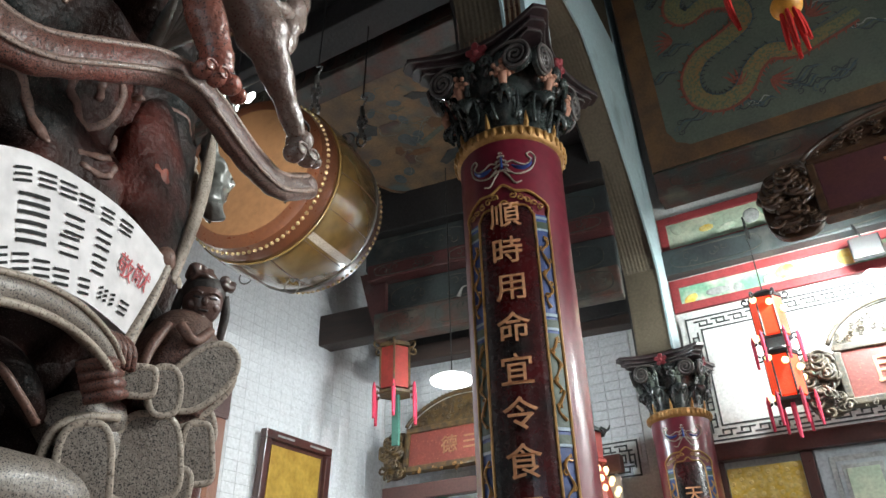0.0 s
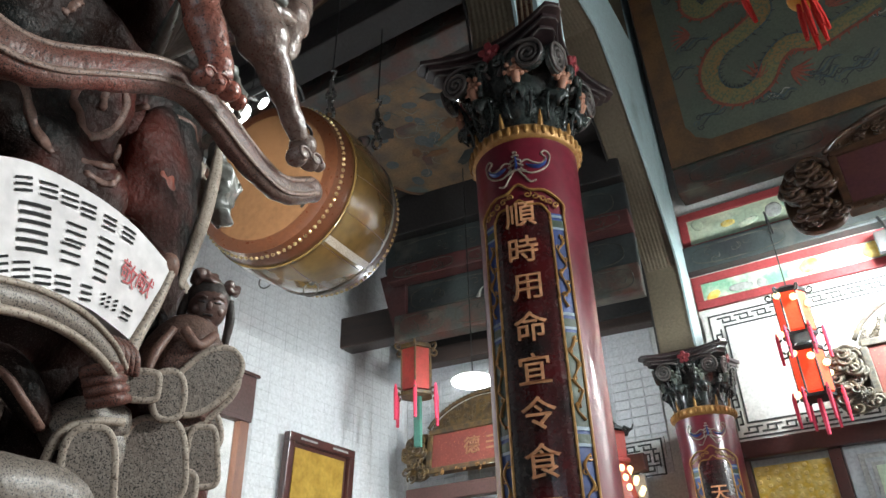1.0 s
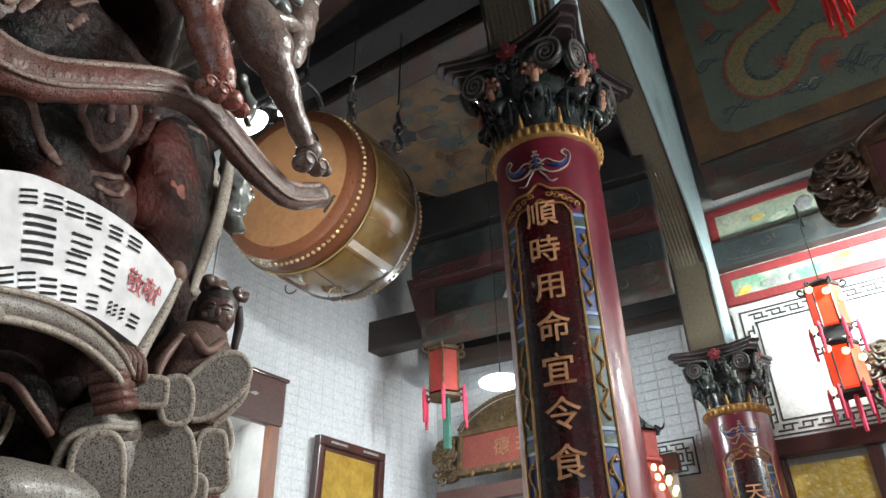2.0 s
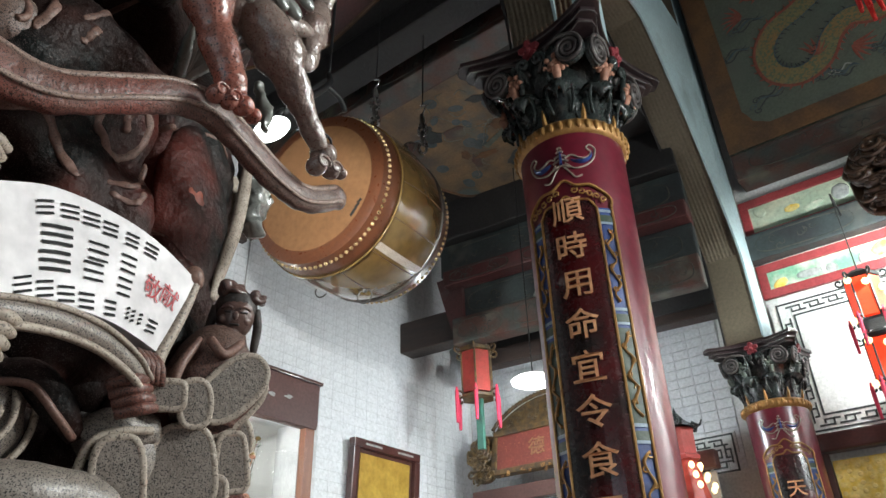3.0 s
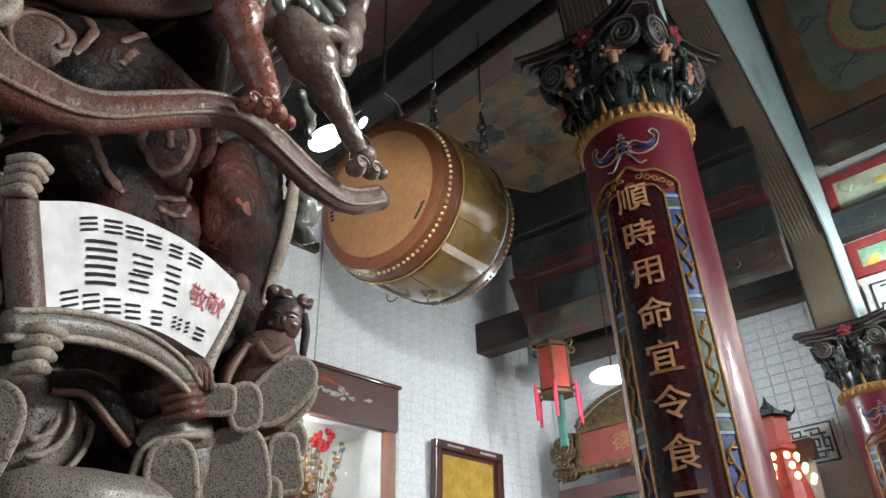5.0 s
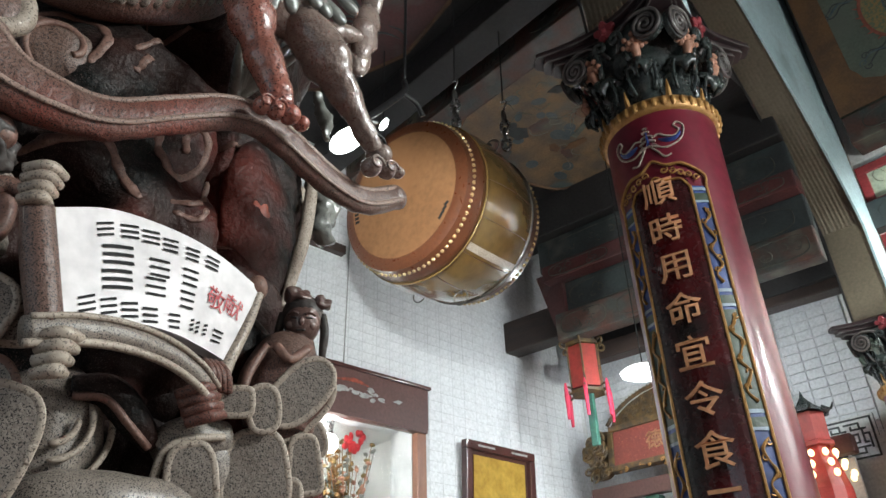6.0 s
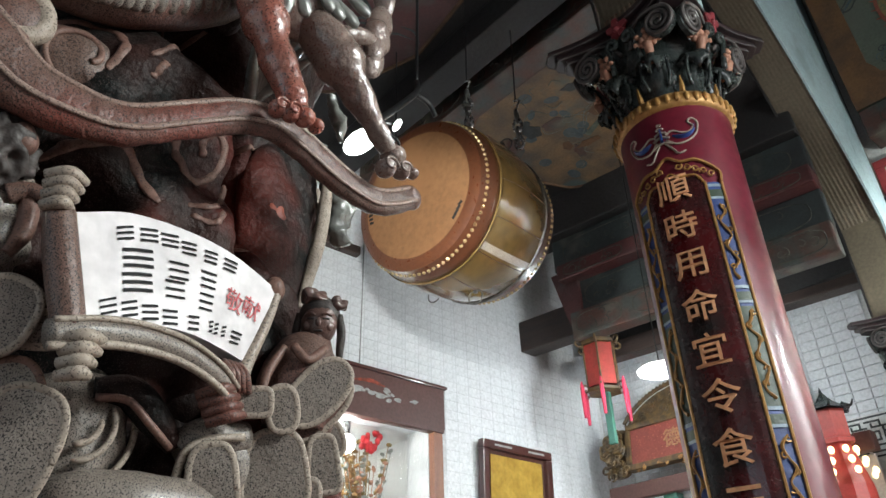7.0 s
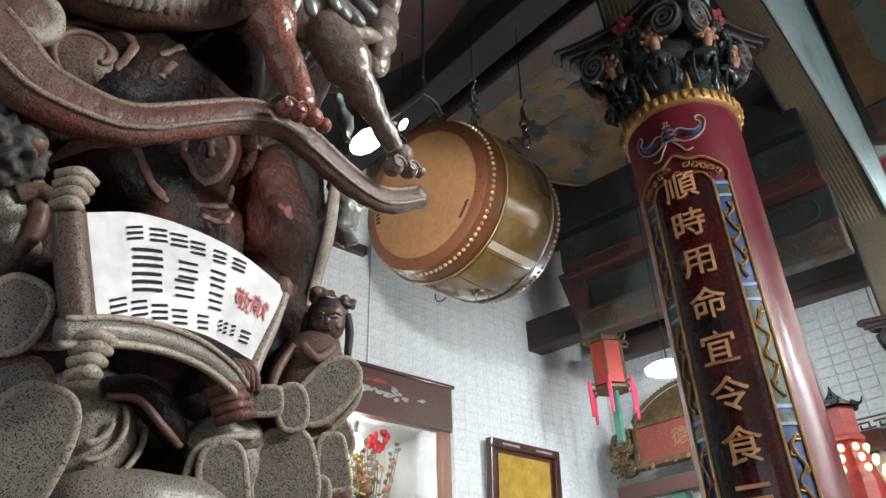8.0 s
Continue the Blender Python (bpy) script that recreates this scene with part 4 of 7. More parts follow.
# pale line behind the lobe, part of its painted edge highlight
relief(yz((-0.745, 0.715, 2.292), (-0.740, 0.710, 2.236), (-0.735, 0.702, 2.164), (-0.730, 0.687, 2.104), (-0.720, 0.671, 2.042)), 0.009, "rim", 0.004)
relief(yz((-0.690, 0.547, 2.220), (-0.690, 0.552, 2.157), (-0.690, 0.567, 2.091), (-0.680, 0.583, 2.032)), 0.008, "stone_dark", 0.01)
relief(yz((-0.660, 0.390, 1.988), (-0.660, 0.361, 1.969), (-0.660, 0.351, 1.937)), 0.005)
relief(yz((-0.650, 0.422, 2.310), (-0.650, 0.455, 2.318), (-0.660, 0.491, 2.362), (-0.660, 0.509, 2.406)), 0.005)
relief(yz((-0.690, 0.562, 2.196), (-0.690, 0.578, 2.229), (-0.700, 0.622, 2.258), (-0.720, 0.678, 2.270)), 0.004)
relief(yz((-0.650, 0.408, 2.207), (-0.650, 0.434, 2.240), (-0.650, 0.466, 2.251), (-0.660, 0.492, 2.247)), 0.004)
# red bulge with a scroll, orange patch
c = (-0.628, 0.347, 2.173)
part("red_cloud", blob(bmesh.new(), c, (0.03, 0.052, 0.046), (0, 0, 0), 0.006, 4, 40), "stone_red", dragon_column, smooth=True)
sp = spiral((0, 0), 0.047, 0.012, 1.15, 26, 0.2, -1)
part("relief_line", tube(bmesh.new(), [Vector(c) + Vector((0.031 * math.sqrt(max(1 - (x / 0.053) ** 2 - (y / 0.048) ** 2, 0.02)), x, y)) for x, y in sp], 0.0038, 6, n=50), "rim_red", dragon_column, smooth=True)
c = (-0.700, 0.615, 2.152)
part("painted_patch", blob(bmesh.new(), (-0.699, 0.617, 2.152), (0.0045, 0.016, 0.023), (0, 0, 12), 0.002, 5, 90), "orange", dragon_column, "orange paint patch", smooth=True)
c = (-0.720, 0.629, 2.129)
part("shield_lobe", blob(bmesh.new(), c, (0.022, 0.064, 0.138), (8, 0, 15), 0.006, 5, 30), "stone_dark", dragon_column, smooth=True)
# raised pale edge whose tone also stands in for the bright rim highlight
part("lobe_edge", tube(bmesh.new(), [(-0.735, 0.710, 2.288), (-0.728, 0.705, 2.228), (-0.722, 0.696, 2.156), (-0.715, 0.681, 2.095), (-0.705, 0.665, 2.034)], [0.005, 0.010, 0.010, 0.009, 0.005], 8, n=40, flat=0.6, side=(1, 0, 0)), "rim", dragon_column, smooth=True)
for rr in (0.030, 0.052):
    arc = [(-0.693 - 0.10 * rr * abs(a), 0.633 + rr * math.cos(a), 2.118 + 1.9 * rr * math.sin(a)) for a in [2.2 + 0.25 * i for i in range(11)]]
    part("relief_line", tube(bmesh.new(), arc, [0.0006] + [0.0024] * 9 + [0.0006], 6, n=30, flat=0.5, side=(1, 0, 0)), "rim_red", dragon_column, smooth=True)
# glazed folds along the column's edge
FOLD = [(-0.740, 0.706, 2.301), (-0.748, 0.723, 2.267), (-0.755, 0.743, 2.243), (-0.755, 0.739, 2.207), (-0.755, 0.752, 2.181)]
bm = tube(bmesh.new(), FOLD, [0.008, 0.013, 0.019, 0.017, 0.009], 18, n=60)
for v in bm.verts:
    v.co += Vector((0.010 * noise.noise(v.co * 60), 0.010 * noise.noise(v.co * 60 + Vector((9, 0, 0))), 0.004 * noise.noise(v.co * 90)))
part("glazed_fold", bm, "greenish", dragon_column, "grey-green glazed folds", smooth=True)
bm = tube(bmesh.new(), [(-0.700, 0.685, 2.388), (-0.700, 0.701, 2.347), (-0.700, 0.709, 2.314)], [0.006, 0.011, 0.004], 12, n=30)
for v in bm.verts:
    v.co += Vector((0.006 * noise.noise(v.co * 70), 0.006 * noise.noise(v.co * 70 + Vector((9, 0, 0))), 0))
part("glazed_fold", bm, "greenish", dragon_column, "grey-green glazed folds", smooth=True)
bm = bmesh.new()
for a in range(7):
    p = Vector((-0.660, 0.545, 2.268))
    d = Vector((0.1, -0.045 + 0.015 * a, 0.055 - 0.003 * abs(a - 4) ** 2))
    tube(bm, [p, p + d * 0.5, p + d], [0.009, 0.007, 0.001], 6, n=8)
part("fin", bm, "greenish", dragon_column, "grey-green fin", smooth=True)

# the long tail that sweeps across, with two raised edges
TAIL = [(-0.575, 0.246, 2.137), (-0.575, 0.278, 2.112), (-0.575, 0.307, 2.091), (-0.573, 0.343, 2.084), (-0.570, 0.390, 2.087), (-0.565, 0.438, 2.114), (-0.562, 0.491, 2.147), (-0.563, 0.537, 2.160), (-0.567, 0.583, 2.148), (-0.573, 0.633, 2.134), (-0.580, 0.686, 2.134), (-0.588, 0.743, 2.169)]
RAD = [0.034, 0.034, 0.031, 0.027, 0.0225, 0.0205, 0.0205, 0.0205, 0.02, 0.019, 0.0178, 0.0165]
bm = tube(bmesh.new(), TAIL, RAD, 32, n=240, flat=0.62, side=(1, 0, 0))
for v in bm.verts:
    v.co += Vector((0.0012, 0, 0.0012)) * (noise.noise(v.co * 60) + 0.5 * noise.noise(v.co * 140))
blob(bm, TAIL[-1], (0.012, 0.0172, 0.0172), (0, 0, 0), 0, 3)
tail = part("tail", bm, "stone_red", dragon_column, "long curving stone tail with two raised edges", smooth=True)
side = curve_points([(*p, r) for p, r in zip(TAIL, RAD)], 60)
for s in (-0.45, 0.62):
    pts = []
    for i, d in enumerate(side[2:]):
        a, b = side[max(i + 1, 0)], side[min(i + 3, 59)]
        t = Vector((0, b[1] - a[1], b[2] - a[2])).normalized()
        nrm = Vector((0, -t.z, t.y))
        e = s * math.sin(math.acos(0)) * d[3]
        pts.append(Vector(d[:3]) + nrm * e + Vector((0.62 * d[3] * math.sqrt(1 - s * s) + 0.0005, 0, 0)))
    part("raised_edge", tube(bmesh.new(), pts[::3], 0.0032, 6, n=90, flat=0.5, side=(1, 0, 0)), "rim_tail", tail, smooth=True)
# curled root of the tail
sp = spiral((0, 0), 0.034, 0.008, 1.3, 24, 2.6, -1)
c = Vector((-0.575, 0.283, 2.159))
part("tail_curl", tube(bmesh.new(), [c + Vector((0, x, y)) for x, y in sp], [0.010] * 24, 8, n=50), "rim", tail, smooth=True)
part("curl_boss", blob(bmesh.new(), c, (0.012, 0.03, 0.03), (0, 0, 0), 0.004, 3, 50), "stone_red", tail, smooth=True)


# the standing creature's two legs on the tail
def limb(name, pts, radii, material, toes, label):
    dense = curve_points([(*p, r) for p, r in zip(pts, radii)], 18)
    swell = [d[3] * (1.0 + 0.08 * math.sin(i * 1.3) - 0.04 * (i % 3 == 2)) for i, d in enumerate(dense)]
    bm = tube(bmesh.new(), [tuple(d[:3]) for d in dense], swell, 20, n=70)
    for v in bm.verts:
        v.co += (v.co - Vector(pts[len(pts) // 2])).normalized() * 0.004 * noise.noise(v.co * 48)
    ob = part(name, bm, material, dragon_column, label, smooth=True)
    foot = bmesh.new()
    for p, r in toes:
        blob(foot, p, (r * 1.1, r, r * 0.95), (0, 0, 0), 0.001, 3, 60)
    for p, r in toes[:2]:
        sp = spiral((0, 0), r * 0.85, r * 0.2, 1.2, 14, 0, 1)
        tube(foot, [Vector(p) + Vector((r * 0.98, x, y)) for x, y in sp], r * 0.16, 5, n=24)
    part("foot", foot, material, ob, smooth=True)
    return ob


limb("red_leg", [(-0.550, 0.481, 2.364), (-0.545, 0.492, 2.309), (-0.540, 0.505, 2.264), (-0.537, 0.519, 2.227), (-0.535, 0.533, 2.196), (-0.535, 0.547, 2.168)], [0.032, 0.03, 0.024, 0.019, 0.019, 0.013],
     "limb_red", [((-0.530, 0.522, 2.153), 0.0105), ((-0.526, 0.535, 2.151), 0.0105), ((-0.524, 0.550, 2.152), 0.0115), ((-0.530, 0.568, 2.154), 0.009)], "red varnished leg standing on the tail")
leg2 = limb("grey_leg", [(-0.560, 0.565, 2.337), (-0.553, 0.593, 2.306), (-0.548, 0.611, 2.276), (-0.548, 0.634, 2.246), (-0.553, 0.658, 2.224), (-0.558, 0.686, 2.198)], [0.022, 0.033, 0.028, 0.018, 0.0155, 0.0115],
            "flesh", [((-0.548, 0.675, 2.160), 0.0125), ((-0.556, 0.704, 2.173), 0.0115), ((-0.562, 0.696, 2.196), 0.016), ((-0.566, 0.730, 2.188), 0.008)], "grey varnished leg standing on the tail's tip")
c = Vector((-0.556, 0.684, 2.207))
part("anklet", tube(bmesh.new(), [c + Vector((0.0135 * math.cos(a), 0.0135 * math.sin(a), -0.004 * math.sin(a))) for a in [math.tau * i / 12 for i in range(13)]], 0.0018, 6, n=36), "black", leg2, smooth=True)
# belly, loose cloth and scales over the legs
bm = blob(bmesh.new(), (-0.570, 0.549, 2.360), (0.03, 0.05, 0.05), (0, 0, 0), 0.008, 4, 40)
part("belly", bm, "flesh", dragon_column, smooth=True)
bm = blob(bmesh.new(), (-0.575, 0.678, 2.408), (0.016, 0.02, 0.065), (-8, 0, 0), 0.007, 4, 40)
blob(bm, (-0.575, 0.687, 2.495), (0.016, 0.016, 0.05), (4, 0, 0), 0.004, 3, 40)
blob(bm, (-0.580, 0.675, 2.356), (0.012, 0.018, 0.03), (-14, 0, 0), 0.004, 3, 40)
blob(bm, (-0.565, 0.634, 2.367), (0.012, 0.04, 0.012), (28, 0, 0), 0.004, 3, 40)
part("hanging_cloth", bm, "flesh", dragon_column, "varnished grey folds of cloth", smooth=True)
for p, a in (((-0.530, 0.518, 2.307), 250), ((-0.530, 0.537, 2.329), 285), ((-0.530, 0.577, 2.351), 310), ((-0.530, 0.595, 2.350), 320), ((-0.530, 0.610, 2.378), 330), ((-0.530, 0.565, 2.358), 300)):
    f = facing(p, (1, -0.2, -0.2)) @ pose(0, 0, 0, 0, 0, a - 270)
    bm = slab(bmesh.new(), [(0.012 * math.sin(q) * (0.6 + 0.4 * math.cos(q)), -0.024 * math.cos(q)) for q in [math.tau * i / 14 for i in range(14)]], 0.006, f, 0.002)
    part("pale_leaf", bm, "greenish", dragon_column, "pale grey-green leaf scale", smooth=True)
# scaled body across the top
BODY = [(-0.600, 0.276, 2.254), (-0.600, 0.329, 2.254), (-0.600, 0.383, 2.273), (-0.610, 0.450, 2.330), (-0.620, 0.504, 2.409), (-0.640, 0.523, 2.563)]
body = part("scaled_body", tube(bmesh.new(), BODY, [0.03, 0.03, 0.03, 0.028, 0.026, 0.03], 16, n=50), "stone_red", dragon_column, "scaled dragon body", smooth=True)
for i, d in enumerate(curve_points(BODY, 30)[4:24]):
    f = facing(Vector(d) + Vector((0.021, 0, -0.018)), (0.85, -0.1, -0.6))
    part("belly_scale", slab(bmesh.new(), oval_outline(0.008, 0.012, 14), 0.006, f, 0.002), "stone", body, smooth=True)
# grape-like lobes on the top edge
for p, r, mt in (((-0.630, 0.477, 2.356), 0.03, "stone_dark"), ((-0.630, 0.495, 2.395), 0.025, "stone_dark"), ((-0.600, 0.592, 2.493), 0.05, "flesh")):
    part("cloud_lobe", blob(bmesh.new(), p, (r, r, r), (0, 0, 0), 0.005, 3, 30), mt, dragon_column, smooth=True)
    sp = spiral((0, 0), r * 0.8, r * 0.2, 1.2, 16, 1.0, 1)
    part("relief_line", tube(bmesh.new(), [Vector(p) + Vector((math.sqrt(max(r * r - x * x - y * y, 0)) + 0.001, x, y)) for x, y in sp], 0.003, 6, n=30), "rim_red", dragon_column, smooth=True)

# ---- the white plaque, held open like a scroll ----
TOPC = curve_points([(-0.566, 0.373, 1.979), (-0.578, 0.419, 2.003), (-0.590, 0.476, 2.012), (-0.600, 0.528, 2.009), (-0.612, 0.584, 1.993)], 25)
BOTC = curve_points([(-0.566, 0.399, 1.888), (-0.578, 0.444, 1.905), (-0.590, 0.491, 1.912), (-0.600, 0.523, 1.911), (-0.612, 0.555, 1.908)], 25)


def on_plaque(u, v, off=0.0):
    """A place on the plaque: u along it, v down it, both from 0 to 1."""
    x = min(max(u, 0), 1) * 24
    i = min(int(x), 23)
    f = x - i
    a = TOPC[i] * (1 - f) + TOPC[i + 1] * f
    b = BOTC[i] * (1 - f) + BOTC[i + 1] * f
    p = a * (1 - v) + b * v
    return Vector(p) + Vector((off * 0.95, -off * 0.25, 0))


bm = bmesh.new()
grid = [[bm.verts.new(on_plaque(i / 24, j / 8, 0.004)) for i in range(25)] for j in range(9)]
backs = [[bm.verts.new(on_plaque(i / 24, j / 8, -0.014)) for i in range(25)] for j in range(9)]
for g, flip in ((grid, False), (backs, True)):
    for p, q in zip(g, g[1:]):
        for i in range(24):
            fc = (p[i], q[i], q[i + 1], p[i + 1])
            bm.faces.new(fc[::-1] if flip else fc)
rim_f = [*grid[0], *[r[-1] for r in grid[1:]], *grid[-1][-2::-1], *[r[0] for r in grid[-2:0:-1]]]
rim_b = [*backs[0], *[r[-1] for r in backs[1:]], *backs[-1][-2::-1], *[r[0] for r in backs[-2:0:-1]]]
for i in range(len(rim_f)):
    bm.faces.new((rim_f[i], rim_f[(i + 1) % len(rim_f)], rim_b[(i + 1) % len(rim_f)], rim_b[i]))
plaque = part("plaque", bm, "plaque", dragon_column, "white arc-shaped plaque with black and red writing")


def stroke(bm, u0, v0, u1, v1, w):
    d = Vector((u1 - u0, (v1 - v0) * 0.55)).normalized()
    nx, ny = -d.y * w, d.x * w / 0.55
    n = 4
    rows = []
    for i in range(n + 1):
        u, v = u0 + (u1 - u0) * i / n, v0 + (v1 - v0) * i / n
        rows.append([bm.verts.new(on_plaque(u + s * nx, v + s * ny, 0.0052)) for s in (-1, 1)])
    for p, q in zip(rows, rows[1:]):
        bm.faces.new((p[0], p[1], q[1], q[0]))


# names, trade and address stand as plain bars
rows_of_bars = [(0.075, 0.14, [(0.215, 0.20), (0.32, 0.18), (0.41, 0.17), (0.50, 0.18), (0.62, 0.17), (0.735, 0.14)]),
                (0.135, 0.19, [(0.265, 0.42), (0.255, 0.645)]), (0.095, 0.19, [(0.45, 0.44), (0.62, 0.41), (0.43, 0.63), (0.615, 0.64)]),
                (0.075, 0.15, [(0.115, 0.87), (0.21, 0.89), (0.305, 0.90), (0.40, 0.905), (0.535, 0.89), (0.875, 0.82)]), (0.028, 0.12, [(0.67, 0.85), (0.715, 0.845), (0.775, 0.83)])]
for w, h, spots in rows_of_bars:
    for u, v in spots:
        bm = bmesh.new()
        for k in (-0.38, 0.0, 0.38):
            stroke(bm, u - w / 2, v + k * h + 0.012, u + w / 2, v + k * h - 0.012, 0.0062 if w < 0.1 else 0.0085)
        part("writing_bar", bm, "ink", plaque)
for ch, u, v in (("敬", 0.80, 0.47), ("献", 0.91, 0.42)):
    bm = lettering(ch, 0.026, 0.0)
    for q in bm.verts:
        q.co = on_plaque(u + q.co.x / 0.222, v - q.co.y / 0.105, 0.0055)
    part("character", bm, "ink_red", plaque, "red brushed character")
# rolled ends and rails of the scroll
bm = bmesh.new()
tube(bm, [(-0.560, 0.361, 1.972), (-0.558, 0.373, 1.927), (-0.556, 0.389, 1.876)], [0.0125, 0.0135, 0.0125], 14, n=16)
part("scroll_roller", bm, "stone_red", plaque, "reddish rolled edge of the scroll", smooth=True)
for xx in (104, 150):
    bm = tube(bmesh.new(), [H for H in (((-0.556, 0.353, 1.967), (-0.553, 0.367, 1.918), (-0.553, 0.382, 1.872)) if xx == 104 else ((-0.556, 0.370, 1.974), (-0.553, 0.382, 1.923), (-0.553, 0.397, 1.877)))], 0.003, 6, n=12)
    part("roller_edge", bm, "rim", plaque, smooth=True)
for p, n in (((-0.560, 0.358, 1.986), 4), ((-0.553, 0.398, 1.852), 4)):
    bm = bmesh.new()
    for i in range(n):
        q = Vector(p) + Vector((0.004, 0, 0.016 - 0.0095 * i))
        tube(bm, [q + Vector((0, -0.0145 + 0.001 * i, -0.002)), q + Vector((0.011, 0, 0)), q + Vector((0, 0.015 - 0.002 * i, 0.003))], [0.0045, 0.006, 0.004], 8, n=10)
    part("gripping_fingers", bm, "rim", plaque, "pale stone fingers round the roller", smooth=True)
rail = [(-0.553, 0.375, 1.868), (-0.556, 0.408, 1.879), (-0.565, 0.446, 1.887), (-0.578, 0.487, 1.888), (-0.590, 0.523, 1.879), (-0.600, 0.545, 1.866)]
part("lower_rail", tube(bmesh.new(), rail, [0.012, 0.0115, 0.011, 0.010, 0.009, 0.007], 12, n=44), "stone", plaque, "speckled stone rail under the plaque", smooth=True)
for dz, r in ((-0.012, 0.0036), (0.009, 0.0028)):
    part("rail_edge", tube(bmesh.new(), [tuple(Vector(p) + Vector((0.009, 0, dz))) for p in rail], r, 6, n=44), "rim", plaque, smooth=True)
edge = [(-0.612, 0.585, 1.995), (-0.612, 0.576, 1.956), (-0.612, 0.560, 1.909), (-0.610, 0.553, 1.879)]
part("right_edge", tube(bmesh.new(), edge, [0.0055, 0.006, 0.0075, 0.009], 8, n=20), "rim", plaque, smooth=True)
part("edge_knob", blob(bmesh.new(), (-0.615, 0.584, 1.997), (0.011, 0.012, 0.013), (0, 0, 0), 0.003, 3, 60), "rim_red", plaque, smooth=True)
bm = bmesh.new()
for i in range(4):
    q = Vector((-0.595, 0.529, 1.861)) + Vector((0, 0.004 * i, 0.008 - 0.0075 * i))
    tube(bm, [q + Vector((-0.005, -0.018, -0.006)), q + Vector((0.008, -0.002, 0)), q + Vector((0, 0.014, 0.006))], [0.005, 0.006, 0.004], 8, n=10)
for i in range(4):
    q = Vector((-0.602, 0.544, 1.887)) + Vector((0.004, 0.005 * i - 0.008, 0))
    tube(bm, [q + Vector((0, -0.006, 0.012)), q + Vector((0.008, 0, 0)), q + Vector((0.002, 0.006, -0.014))], 0.004, 7, n=8)
part("carved_fingers", bm, "stone_red", plaque, "reddish stone fingers at the rail", smooth=True)


# ---- figures and panels of the carving ----
def rimmed(c, a, b, turn, material="stone", rim="rim", normal=(0.9, -0.35, -0.18), power=2.6, thick=0.012, r=0.0036, lean=0.0):
    """Pieces of one domed panel with a pale raised edge."""
    a, b, r = a * 0.86, b * 0.86, r * 0.74
    f = facing(c, normal) @ pose(0, 0, 0, 0, 0, turn)
    out = oval_outline(a, b, 32, power, lean)
    face = slab(bmesh.new(), out, thick, f, 0.003)
    line = tube(bmesh.new(), [f @ Vector((x * 0.95, y * 0.95, thick - 0.001)) for x, y in (*out, out[0], out[1])], r * 1.3, 8, n=90, flat=0.42, side=tuple(f.to_3x3() @ Vector((0, 0, 1))))
    return [(face, material), (line, rim)]


def head(c, r):
    """A small plain carved head with two buns of hair; features only hinted at."""
    c = Vector(c)
    f = facing(c, (0.8, -0.55, -0.25))
    p = []
    sk = blob(bmesh.new(), c, (r * 0.95, r * 0.9, r * 1.2), (0, 0, 0), 0.0008, 3, 80)
    blob(sk, f @ Vector((0, -r * 0.12, r * 0.92)), (r * 0.17, r * 0.15, r * 0.24), (0, 0, 0), 0, 2)
    blob(sk, f @ Vector((0, -r * 0.8, r * 0.52)), (r * 0.3, r * 0.34, r * 0.3), (0, 0, 0), 0, 3)
    for s in (-1, 1):
        blob(sk, f @ Vector((s * r * 0.5, -r * 0.3, r * 0.62)), (r * 0.2, r * 0.26, r * 0.24), (0, 0, 0), 0, 3)
        tube(sk, [f @ Vector((s * r * 0.15, r * 0.22, r * 0.92)), f @ Vector((s * r * 0.4, r * 0.32, r * 0.86)), f @ Vector((s * r * 0.66, r * 0.2, r * 0.66))], r * 0.07, 6, n=8)
    p.append((sk, "face"))
    dk = bmesh.new()
    for s in (-1, 1):
        tube(dk, [f @ Vector((s * r * 0.2, r * 0.04, r * 0.9)), f @ Vector((s * r * 0.52, r * 0.06, r * 0.8))], r * 0.055, 6, n=6)
        tube(dk, [f @ Vector((s * r * 0.95, r * 0.4, 0)), f @ Vector((s * r * 1.1, -r * 0.5, 0)), f @ Vector((s * r * 1.05, -r * 1.6, -r * 0.1)), f @ Vector((s * r * 1.1, -r * 2.4, -r * 0.2))], [r * 0.2, r * 0.22, r * 0.18, r * 0.05], 8, n=14)
    tube(dk, [f @ Vector((-r * 0.22, -r * 0.55, r * 0.9)), f @ Vector((r * 0.22, -r * 0.55, r * 0.9))], r * 0.06, 6, n=6)
    blob(dk, f @ Vector((0, r * 0.35, -r * 0.25)), (r * 1.05, r * 1.02, r * 1.05), (0, 0, 0), 0.001, 3, 60)
    p.append((dk, "hair"))
    bn = bmesh.new()
    for s, q, hh, w in ((-1, 0.30, 1.22, 0.56), (1, 0.92, 0.98, 0.42)):
        blob(bn, f @ Vector((s * r * q, r * hh, r * 0.0)), (r * w, r * w * 1.1, r * w * 0.8), (0, 0, 0), 0.006, 4, 120)
    p.append((bn, "face"))
    return p


fig = head((-0.628, 0.647, 1.982), 0.0222)
tor = tube(bmesh.new(), [(-0.635, 0.654, 1.966), (-0.638, 0.642, 1.942), (-0.638, 0.634, 1.904), (-0.642, 0.633, 1.860)], [0.014, 0.036, 0.045, 0.038], 18, n=26)
fig.append((tor, "stone_red"))
fig.append((tube(bmesh.new(), [(-0.603, 0.604, 1.935), (-0.594, 0.616, 1.920), (-0.603, 0.641, 1.941)], 0.005, 6, n=14), "rim_red"))
fig.append((tube(bmesh.new(), [(-0.610, 0.598, 1.935), (-0.610, 0.583, 1.906), (-0.610, 0.578, 1.884)], [0.004, 0.005, 0.004], 6, n=14), "rim_red"))
